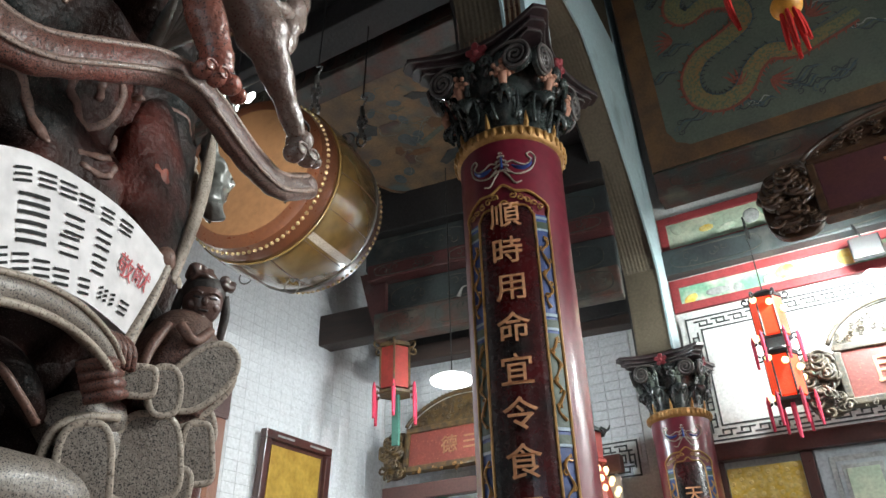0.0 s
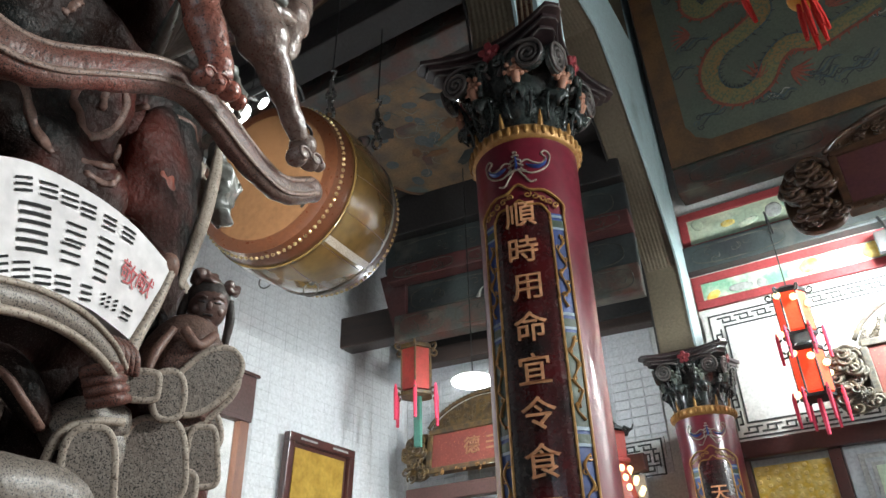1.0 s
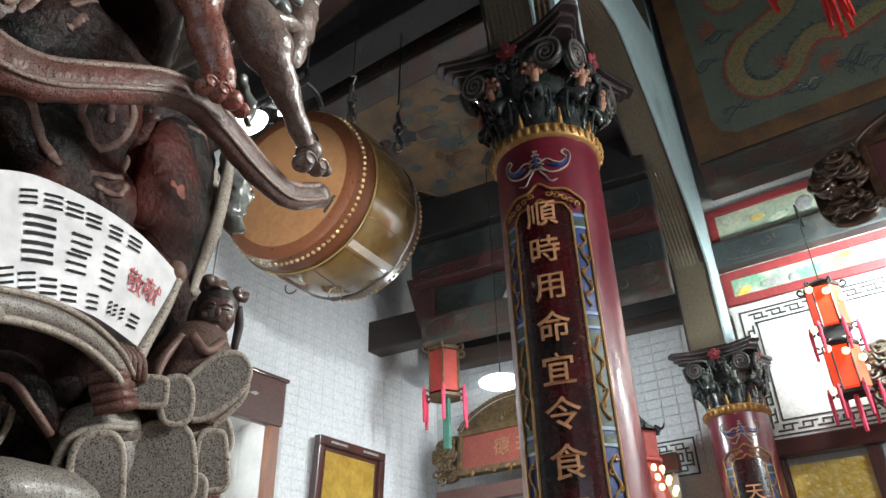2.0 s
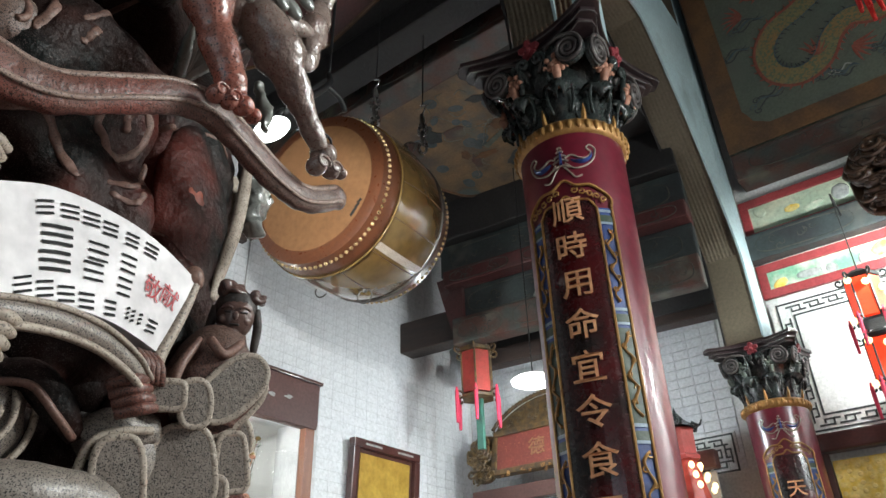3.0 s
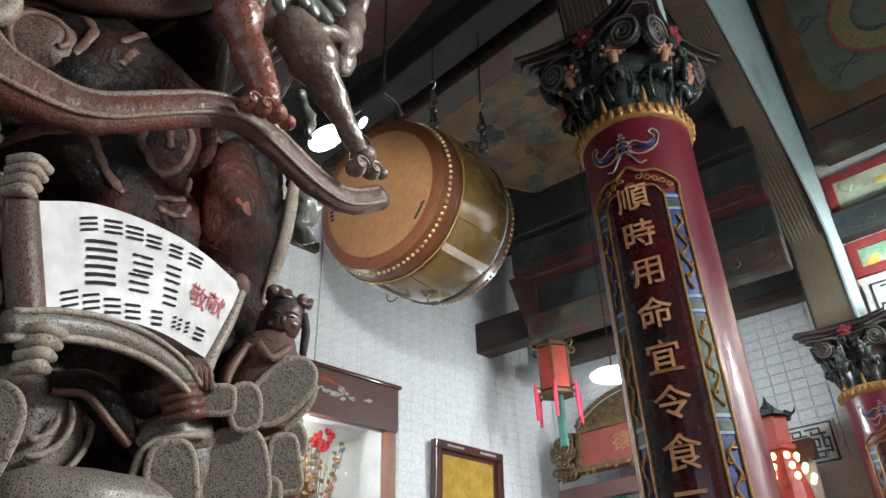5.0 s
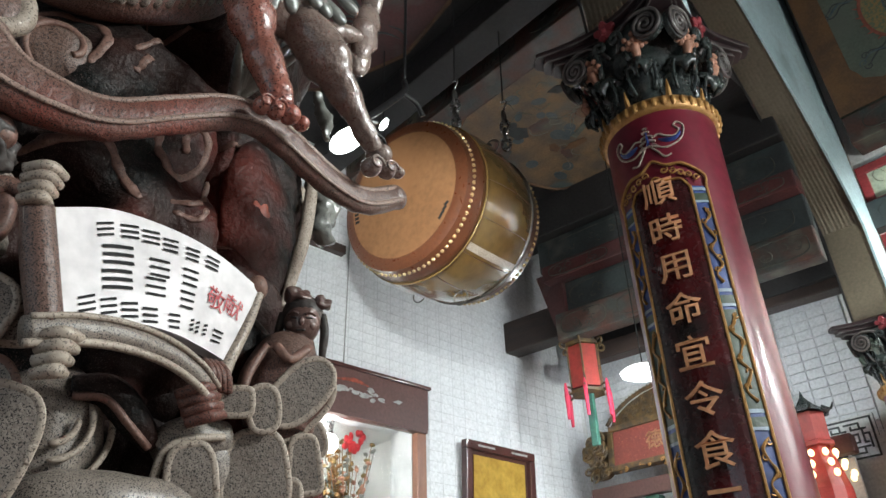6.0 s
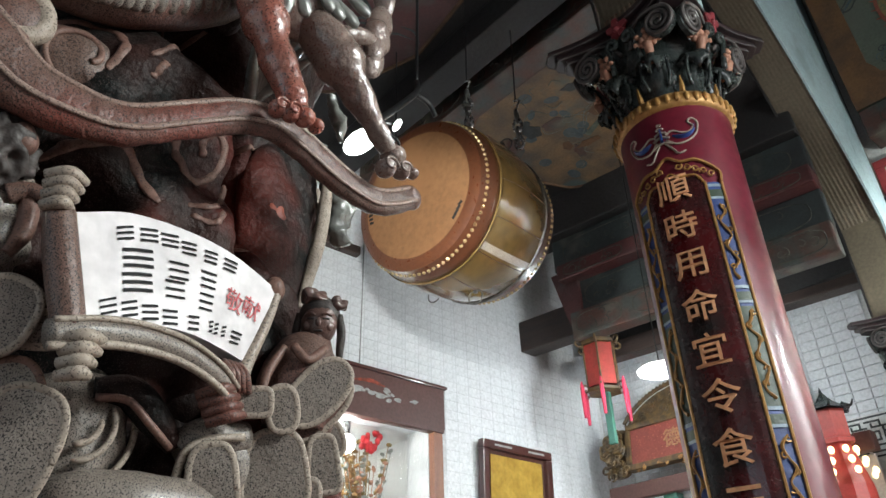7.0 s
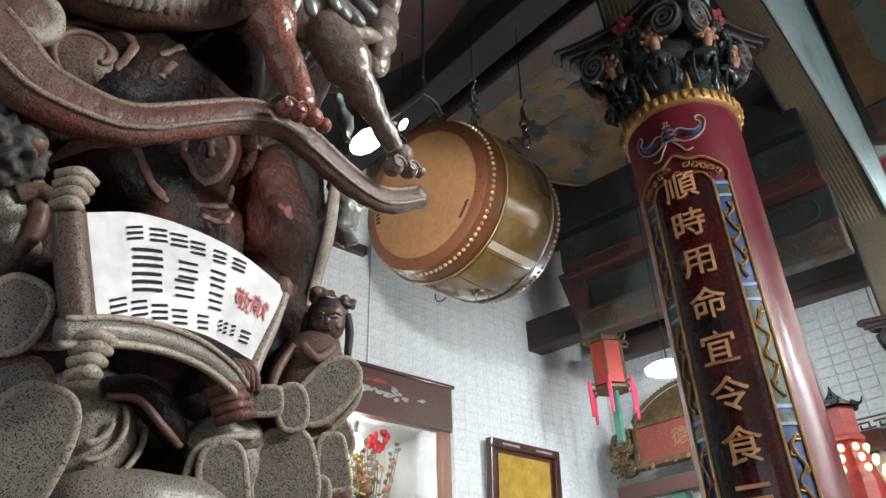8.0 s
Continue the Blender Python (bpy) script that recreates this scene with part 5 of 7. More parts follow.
fig += rimmed((-0.602, 0.634, 1.891), 0.047, 0.0265, 50, power=2.3)
fig += rimmed((-0.617, 0.641, 1.884), 0.05, 0.029, 50, "stone_red")
fig += rimmed((-0.606, 0.598, 1.868), 0.0255, 0.0165, 100)
fig += rimmed((-0.606, 0.570, 1.869), 0.0165, 0.0145, 6, power=5)
figure = merged("figure_statue", fig, dragon_column, "small dark robed figure in oval-edged sleeves")
sk = rimmed((-0.624, 0.606, 1.815), 0.035, 0.044, 6, "stone", "rim", power=3.4, lean=-0.18)
sk += rimmed((-0.616, 0.652, 1.826), 0.0175, 0.032, 8, power=5, lean=-0.2)
sk += rimmed((-0.640, 0.679, 1.861), 0.011, 0.02, 20, "stone", "rim")
sk += rimmed((-0.620, 0.641, 1.794), 0.012, 0.02, 0, "stone", "rim")
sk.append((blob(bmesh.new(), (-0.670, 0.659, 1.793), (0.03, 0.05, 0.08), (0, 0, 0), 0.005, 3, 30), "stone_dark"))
merged("robe_skirt", sk, dragon_column, "speckled stone robe panels with pale edges")
merged("robe_panel", rimmed((-0.612, 0.543, 1.785), 0.0235, 0.05, 10, power=3.2), dragon_column, "upright speckled stone panel with pale edge")
merged("robe_panel", rimmed((-0.600, 0.381, 1.793), 0.036, 0.058, -14, power=2.8), dragon_column, "large speckled oval panel with pale edge")
merged("robe_panel", rimmed((-0.595, 0.350, 1.890), 0.028, 0.036, -20, power=2.6) + rimmed((-0.600, 0.376, 1.887), 0.019, 0.0165, 2, power=5) + rimmed((-0.615, 0.366, 1.837), 0.036, 0.028, 30, "stone", "rim_red"), dragon_column, "speckled sleeve and cuff with pale edges")
# round bulge with crescents
c = (-0.655, 0.426, 1.831)
blg = [(blob(bmesh.new(), c, (0.028, 0.052, 0.058), (0, 0, 0), 0.008, 5, 34), "stone")]
for r, a0, a1 in ((0.05, -0.9, 0.9), (0.03, -1.5, 0.6), (0.018, -1.6, 0.2)):
    pts = [Vector(c) + Vector((0.036 * math.sqrt(max(1 - (r / 0.06) ** 2, 0.05)), r * math.cos(a), r * 1.05 * math.sin(a))) for a in [a0 + (a1 - a0) * i / 9 for i in range(10)]]
    blg.append((tube(bmesh.new(), pts, [0.001] + [0.003] * 8 + [0.001], 6, n=20), "rim"))
merged("bulge", blg, dragon_column, "rounded stone bulge with pale crescents")
merged("dome", [(blob(bmesh.new(), (-0.625, 0.488, 1.767), (0.035, 0.085, 0.032), (0, 0, 0), 0.003, 4, 30), "stone")], dragon_column, "low speckled dome of stone")
bm = tube(bmesh.new(), [(-0.635, 0.436, 1.861), (-0.628, 0.464, 1.863), (-0.625, 0.489, 1.842), (-0.630, 0.510, 1.824)], [0.012, 0.015, 0.014, 0.008], 10, n=24)
merged("stem", [(bm, "stone_dark"), (tube(bmesh.new(), [(-0.622, 0.435, 1.852), (-0.614, 0.459, 1.852), (-0.612, 0.481, 1.834), (-0.620, 0.503, 1.820)], 0.0035, 6, n=20), "rim_red")], dragon_column, "dark curving stem of stone")
bm = tube(bmesh.new(), [(-0.635, 0.515, 1.821), (-0.630, 0.537, 1.836), (-0.630, 0.576, 1.842)], [0.016, 0.02, 0.016], 10, n=20)
merged("girdle", [(bm, "stone"), (tube(bmesh.new(), [(-0.620, 0.511, 1.789), (-0.613, 0.514, 1.816), (-0.610, 0.531, 1.830), (-0.612, 0.566, 1.838)], 0.004, 6, n=24), "rim"), (blob(bmesh.new(), (-0.640, 0.569, 1.822), (0.02, 0.026, 0.04), (0, 0, 0), 0.003, 3, 30), "stone")], dragon_column, "speckled stone girdle with pale edge")
# back lobes in the same shade-darkened stone deepen the gaps between panels
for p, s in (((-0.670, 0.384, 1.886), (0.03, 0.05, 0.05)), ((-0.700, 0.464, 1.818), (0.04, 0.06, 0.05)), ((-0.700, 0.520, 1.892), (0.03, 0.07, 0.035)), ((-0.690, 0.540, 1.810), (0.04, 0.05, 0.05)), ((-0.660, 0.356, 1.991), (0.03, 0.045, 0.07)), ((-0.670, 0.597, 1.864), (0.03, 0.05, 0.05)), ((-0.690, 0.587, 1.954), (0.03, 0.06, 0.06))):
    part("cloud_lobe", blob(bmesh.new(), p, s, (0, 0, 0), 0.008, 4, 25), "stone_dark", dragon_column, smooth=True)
# the second figure, mostly out of view
lf = [(blob(bmesh.new(), (-0.605, 0.308, 2.038), (0.028, 0.030, 0.046), (0, 0, 0), 0.012, 5, 95), "hair"), (blob(bmesh.new(), (-0.590, 0.323, 2.047), (0.012, 0.012, 0.016), (0, 0, 0), 0.002, 3, 60), "rim_red"),
      (blob(bmesh.new(), (-0.620, 0.325, 1.977), (0.025, 0.03, 0.065), (0, 0, 0), 0.009, 4, 60), "stone"), (tube(bmesh.new(), [(-0.610, 0.329, 2.013), (-0.600, 0.343, 1.996), (-0.600, 0.346, 1.969), (-0.600, 0.339, 1.945)], [0.006, 0.008, 0.008, 0.005], 8, n=18), "rim_red"),
      (tube(bmesh.new(), [(-0.600, 0.326, 1.997), (-0.595, 0.340, 2.004), (-0.590, 0.351, 2.000)], [0.01, 0.008, 0.006], 8, n=14), "stone_red")]
merged("figure_statue", lf, dragon_column, "second small carved figure beside the scroll")


# ---- the hanging drum ----
def drum():
    t = thing("hanging_drum", "large brown barrel drum with studded hide head, hung on chains", "drum")
    f0 = Vector((-1.945, 1.883, 3.418))
    ax = Vector((math.cos(1.731) * math.cos(0.10), math.sin(1.731) * math.cos(0.10), math.sin(0.10)))
    m = facing(f0, ax, (0, 0, 1))
    R, Ln = 0.342, 0.56

    def ring_points(r, z, n):
        return [m @ Vector((r * math.cos(math.tau * i / n), r * math.sin(math.tau * i / n), z)) for i in range(n)]

    prof = [(R * (1 + 0.125 * math.sin(math.pi * i / 16)), Ln * i / 16) for i in range(17)]
    body = part("barrel", lathe(bmesh.new(), prof, 72, m), "drumwood", t, "varnished olive-brown barrel", smooth=True)
    for i in range(14):
        a = math.tau * i / 14 + 0.1
        pts = [m @ Vector(((r + 0.001) * math.cos(a), (r + 0.001) * math.sin(a), z)) for r, z in prof[3:15:2]]
        part("stave_joint", tube(bmesh.new(), pts, 0.0016, 5, n=16), "drumband", body)
    a = 4.05
    w = bmesh.new()
    for i in range(3, 16):
        r, z = prof[i]
        row = [w.verts.new(m @ Vector(((r + 0.003) * math.cos(a + s), (r + 0.003) * math.sin(a + s), z))) for s in (-0.045, 0, 0.045)]
        if i > 3:
            for k in range(2):
                w.faces.new((last[k], last[k + 1], row[k + 1], row[k]))
        last = row
    part("pale_stave", w, "rim", body, "pale worn stave")
    for z, s, nm in ((0.0, -1, "front_head"), (Ln, 1, "rear_head")):
        hd = part(nm, lathe(bmesh.new(), [(0, z + s * 0.012), (R * 0.5, z + s * 0.0115), (R * 0.85, z + s * 0.010)], 72, m), "drumskin", t, "tan hide drum head", smooth=True)
        part("hide_edge", lathe(bmesh.new(), [(R * 0.848, z + s * 0.0102), (R * 0.93, z + s * 0.008), (R * 0.985, z + s * 0.002), (R * 1.002, z)], 72, m), "drumband", hd, "darker worn hide edge", smooth=True)
        zz = [z, z - s * 0.035, z - s * 0.075, z - s * 0.1]
        part("hide_band", lathe(bmesh.new(), [(R * 1.0, zz[0]), (R * 1.028, zz[1]), (R * 1.06, zz[2]), (R * 1.075, zz[3]), (R * 1.06, zz[3] - s * 0.003)], 72, m), "drumband", hd, "red-brown hide edge", smooth=True)
        part("metal_hoop", tube(bmesh.new(), [*ring_points(R * 1.08, zz[3] - s * 0.004, 48), *ring_points(R * 1.08, zz[3] - s * 0.004, 48)[:2]], 0.006, 6, n=120), "drumwood" if s < 0 else "iron", hd, smooth=True)
        for q, zb in ((0.3, 0.032),):
            for p in ring_points(R * (1.022 + 0.022 * q), z - s * zb, 84):
                part("stud", blob(bmesh.new(), p, (0.0085, 0.0085, 0.0085), (0, 0, 0), 0, 2), "brass", hd)
        if s < 0:
            for ang, nn in ((0.05, 5), (3.85, 4)):
                for k in range(nn):
                    b = ang + (k - nn / 2) * 0.075
                    fr = m @ pose(R * 0.78 * math.cos(b), R * 0.78 * math.sin(b), -0.0125, 180, 0, math.degrees(-b))
                    part("writing_bar", box(bmesh.new(), (-0.012, -0.009, 0), (0.012, 0.004, 0.001), 0, fr), "ink", hd)
    # carrying rings round the belly and chains up to the beams
    for ang, z in ((4.62, 0.30), (0.62, 0.30), (2.4, 0.3), (5.7, 0.47)):
        r = R * 1.12 if z < 0.4 else R * 1.08
        p = m @ Vector((r * math.cos(ang), r * math.sin(ang), z))
        lug = part("ring_plate", blob(bmesh.new(), p, (0.013, 0.013, 0.013), (0, 0, 0), 0, 2), "iron", t)
        c = p + Vector((0, 0, -0.03)) if ang > 4 and ang < 5.2 else p + (m.to_3x3() @ Vector((math.cos(ang), math.sin(ang), 0))) * 0.02 + Vector((0, 0, -0.025))
        part("carrying_ring", tube(bmesh.new(), [c + Vector((0.034 * math.cos(q), 0.008 * math.cos(q), 0.034 * math.sin(q))) for q in [math.tau * i / 14 for i in range(15)]], 0.0035, 6, n=40), "iron", lug, smooth=True)
    return t


drum()


def chain(p, top, label):
    """Iron links over a hook, then a thin rope up to the ceiling."""
    t = thing("hanging_chain", label, "chain", "chains of the drum")
    p, top = Vector(p), Vector(top)
    for i in range(4):
        c = p + Vector((0, 0, 0.052 * i))
        a = 0.4 + (i % 2) * math.pi / 2
        d = Vector((math.cos(a), math.sin(a), 0))
        part("link", tube(bmesh.new(), [c + d * 0.019 * math.cos(q) + Vector((0, 0, 0.036 * math.sin(q))) for q in [math.tau * k / 12 for k in range(13)]], 0.0075, 8, n=36), "steel" if i % 2 == 0 else "iron", t, smooth=True)
    q = p + Vector((0, 0, 0.2))
    part("hook", tube(bmesh.new(), [q, q + Vector((0.012, 0, 0.02)), q + Vector((0.02, 0, 0.045)), q + Vector((-0.01, 0, 0.06))], 0.005, 6, n=18), "steel", t, smooth=True)
    part("rope", tube(bmesh.new(), [q + Vector((0, 0, 0.05)), (q + top) / 2, top], 0.0035, 5, n=8), "black", t)
    return t


chain((-1.74, 2.02, 3.76), (-1.72, 2.02, 4.62), "iron chain and rope holding the drum's front")
chain((-1.66, 2.26, 3.72), (-1.64, 2.26, 4.62), "iron chain and rope holding the drum's rear")
chain((-2.25, 2.0, 3.72), (-2.25, 2.0, 4.62), "iron chain and rope on the drum's far side")

# ---- twin spotlights clamped by the dragon column ----
spot = thing("twin_spotlight", "black clamp-on bracket with two lit white spotlights", "spotlight")
for p, r, tgt, squash in ((SPOT, 0.031, (-0.1, 0.35, 1.8), (35, 1.45, 0.85)), ((-1.400, 1.350, 3.158), 0.014, (-0.6, 0.6, 1.9), (55, 1.5, 0.75))):
    f = facing(p, Vector(tgt) - Vector(p)) @ pose(0, 0, 0, 0, 0, squash[0]) @ Matrix.Diagonal((squash[1], squash[2], 1, 1))
    hd = part("lamp_head", lathe(bmesh.new(), [(0.0, -0.05), (r * 0.6, -0.05), (r * 1.0, -0.02), (r * 1.12, -0.001)], 24, f), "black", spot, smooth=True)
    part("lens", lathe(bmesh.new(), [(0.0, 0.004), (r * 0.7, 0.003), (r * 1.05, 0)], 24, f), "white_glow", hd, "glowing white lens", smooth=True)
a, b, c = Vector(SPOT), Vector((-1.400, 1.355, 3.158)), Vector((-1.400, 1.426, 3.338))
bm = tube(bmesh.new(), [a + Vector((-0.03, 0.02, 0.03)), (a + b) / 2 + Vector((-0.05, 0, 0.07)), b + Vector((-0.03, 0, 0.03))], 0.008, 8, n=16)
tube(bm, [(a + b) / 2 + Vector((-0.05, 0, 0.06)), c, c + Vector((-0.05, 0.05, 0.12))], 0.011, 8, n=16)
tube(bm, [c, c + Vector((0.0, 0.06, -0.01)), c + Vector((0, 0.09, -0.05))], 0.009, 8, n=12)
part("bracket", bm, "black", spot, smooth=True)
part("cable", tube(bmesh.new(), [c + Vector((-0.05, 0.05, 0.12)), c + Vector((-0.1, 0.1, 0.7)), c + Vector((-0.1, 0.1, 1.75))], 0.006, 6, n=20), "black", spot, smooth=True)


# ---- the side wall: cabinet window, framed pictures ----
cab = thing("wall_cabinet", "glazed wall cabinet with brown header and reddish wooden jambs", "cabinet")
X = WALL_X
part("header_board", box(bmesh.new(), (X - 0.01, 1.95, 2.885), (X + 0.045, 3.075, 3.135), 0.006), "header", cab, "brown header board with faded silver flourish")
part("header_moulding", box(bmesh.new(), (X, 1.93, 3.135), (X + 0.06, 3.09, 3.155), 0.004), "framewood", cab)
part("header_moulding", box(bmesh.new(), (X - 0.01, 1.95, 2.862), (X + 0.055, 3.06, 2.885), 0.004), "header", cab)
part("jamb", box(bmesh.new(), (X - 0.02, 2.985, 1.5), (X + 0.045, 3.055, 2.862), 0.006), "frame_edge", cab, "reddish wooden jamb")
part("jamb", box(bmesh.new(), (X - 0.02, 1.95, 1.5), (X + 0.045, 2.0, 2.862), 0.006), "frame_edge", cab, "reddish wooden jamb")
part("sill", box(bmesh.new(), (X - 0.3, 1.95, 1.46), (X + 0.06, 3.055, 1.5), 0.006), "frame_edge", cab)
bm = bmesh.new()
for lo, hi in (((X - 0.62, 1.95, 1.5), (X - 0.6, 3.05, 2.9)), ((X - 0.6, 1.95, 1.48), (X - 0.2, 3.05, 1.5)), ((X - 0.6, 1.93, 1.5), (X - 0.2, 1.95, 2.9)), ((X - 0.6, 3.05, 1.5), (X - 0.2, 3.07, 2.9)), ((X - 0.62, 1.93, 2.9), (X - 0.2, 3.07, 2.92))):
    box(bm, lo, hi)
part("white_lining", bm, "plaster", cab, "white lined inside of the cabinet")
pane = part("glass_pane", box(bmesh.new(), (X + 0.002, 2.0, 1.5), (X + 0.007, 2.985, 2.862)), "glass", cab, "clear glass pane")
pane.visible_shadow = False
r3 = random.Random(12)
bm = bmesh.new()
for i in range(22):
    u = r3.random()
    y, z = 2.42 + 0.46 * u, 3.012 + (r3.random() - 0.5) * 0.075 * (1 - abs(2 * u - 0.8))
    blob(bm, (X + 0.0455, y, z), (0.002, 0.012 + 0.03 * r3.random(), 0.006 + 0.008 * r3.random()), (r3.random() * 50 - 25, 0, 0), 0.002, 2, 90)
tagged(part("silver_flourish", bm, "silver", cab, "faded silver painted flourish", smooth=True), kind="stuff")
part("orange_flourish", tube(bmesh.new(), [(X + 0.047, 2.40, 3.06), (X + 0.047, 2.52, 3.075), (X + 0.047, 2.62, 3.06)], [0.004, 0.014, 0.004], 6, n=14, flat=0.2, side=(1, 0, 0)), "orange", cab)
# dried flower arrangement inside
fl = thing("flower_arrangement", "dried orange foliage with a red bow in the cabinet", "flowers")
r5 = random.Random(9)
part("vase", lathe(bmesh.new(), [(0, 1.5), (0.06, 1.5), (0.09, 1.7), (0.05, 1.95), (0.065, 2.0)], 20, Matrix.Translation((X - 0.3, 2.69, 0))), "framewood", fl, smooth=True)
for i in range(90):
    p = Vector((X - 0.3, 2.69, 2.0))
    q = p + Vector((0.2 * (r5.random() - 0.35), 0.36 * (r5.random() - 0.5), 0.35 + 0.48 * r5.random()))
    bm = tube(bmesh.new(), [p, (p + q) / 2 + Vector((0, 0.02, 0.03)), q], 0.003, 4, n=6)
    for k in range(6):
        o = p.lerp(q, 0.45 + 0.11 * k)
        blob(bm, o + Vector((0.03 * (r5.random() - 0.5), 0.04 * (r5.random() - 0.5), 0)), (0.014, 0.024, 0.012), (r5.random() * 90, r5.random() * 90, r5.random() * 180), 0.006, 1, 60)
    part("spray", bm, ("leaf", "leaf", "flower", "greenish")[i % 4], fl)
bm = bmesh.new()
for i in range(16):
    blob(bm, (X - 0.2 + 0.03 * r5.random(), 2.70 + 0.12 * (r5.random() - 0.5), 2.80 + 0.12 * (r5.random() - 0.4)), (0.016, 0.026, 0.02), (r5.random() * 90, 0, r5.random() * 90), 0.008, 2, 60)
part("red_bow", bm, "redcloth", fl, "bright red cloth bow", smooth=True)
cl = thing("cabinet_lamp", "small lit white lamp inside the cabinet", "lamp")
part("globe", blob(bmesh.new(), (X - 0.2, 2.53, 2.775), (0.058, 0.058, 0.058), (0, 0, 0), 0, 3), "white_glow", cl, smooth=True)
part("cap", lathe(bmesh.new(), [(0.0, 2.9), (0.03, 2.9), (0.02, 2.8), (0.0, 2.79)], 16, Matrix.Translation((X - 0.2, 2.53, 0))), "steel", cl)


def framed_picture(y0, y1, z0, z1, tilt, label):
    """A deep picture frame leaning from the wall, glazed gold foil inside."""
    h = z1 - z0
    t = thing("framed_picture", label, "picture")
    m = Matrix.Translation((X - 0.004, 0, z0)) @ Matrix.Rotation(radians(tilt), 4, "Y")
    w, d = 0.055, 0.05
    for lo, hi in (((0, y0, h - w), (d, y1, h)), ((0, y0, 0), (d, y1, w)), ((0, y0, w), (d, y0 + w, h - w)), ((0, y1 - w, w), (d, y1, h - w))):
        part("frame_bar", box(bmesh.new(), lo, hi, 0.008, m), "framewood", t)
    part("inner_slip", box(bmesh.new(), (0.006, y0 + w, w), (0.02, y1 - w, h - w), 0.0, m), "framewood", t)
    part("gold_panel", box(bmesh.new(), (0.02, y0 + w + 0.028, w + 0.028), (0.026, y1 - w - 0.028, h - w - 0.028), 0.0, m), "goldpanel", t, "embossed gold foil panel")
    for k in range(2):
        ya = y0 + 0.10 + k * (y1 - y0) * 0.48
        part("label_bar", box(bmesh.new(), (d, ya, h - 0.034), (d + 0.003, ya + 0.15, h - 0.022), 0.0, m), "silver", t, "pale inlay on the frame")
    return t


framed_picture(3.355, 3.99, 2.20, 2.885, 3, "dark framed gold foil picture leaning on the tiled wall")
wire = thing("wall_cable", "thin grey cable running down the tiled wall", "cable")
part("cable", tube(bmesh.new(), [(X + 0.006, 2.47, 4.6), (X + 0.006, 2.472, 3.8), (X + 0.006, 2.468, 3.16)], 0.004, 6, n=10), "silver", wire, smooth=True)
# plain bar added in place of a dark electrical fitting
shelf = thing("wall_rail", "plain dark bar standing in for an electrical fitting high on the tiled wall", "rail")
part("rail", box(bmesh.new(), (X + 0.0, 1.2, 3.86), (X + 0.05, 2.42, 3.92), 0.006), "wood", shelf)

B = BACK_Y
# ---- the aisle's far end: lantern, name board, round lamp ----
def frond(bm, c, r, seed, n=9, depth=0.03):
    """A knot of carved curls."""
    q = random.Random(seed)
    for i in range(n):
        a = q.random() * 6.28
        o = Vector(c) + Vector((r[0] * 0.75 * math.cos(a) * q.random() ** 0.5, -depth * q.random(), r[1] * 0.75 * math.sin(a) * q.random() ** 0.5))
        k = min(r) * (0.25 + 0.25 * q.random())
        sp = spiral((0, 0), k, k * 0.2, 1.0, 12, q.random() * 6, 1 if i % 2 else -1)
        tube(bm, [o + Vector((x, 0.2 * y, y)) for x, y in sp], [k * 0.22] * 8 + [k * 0.34] * 4, 6, n=22)
    return bm


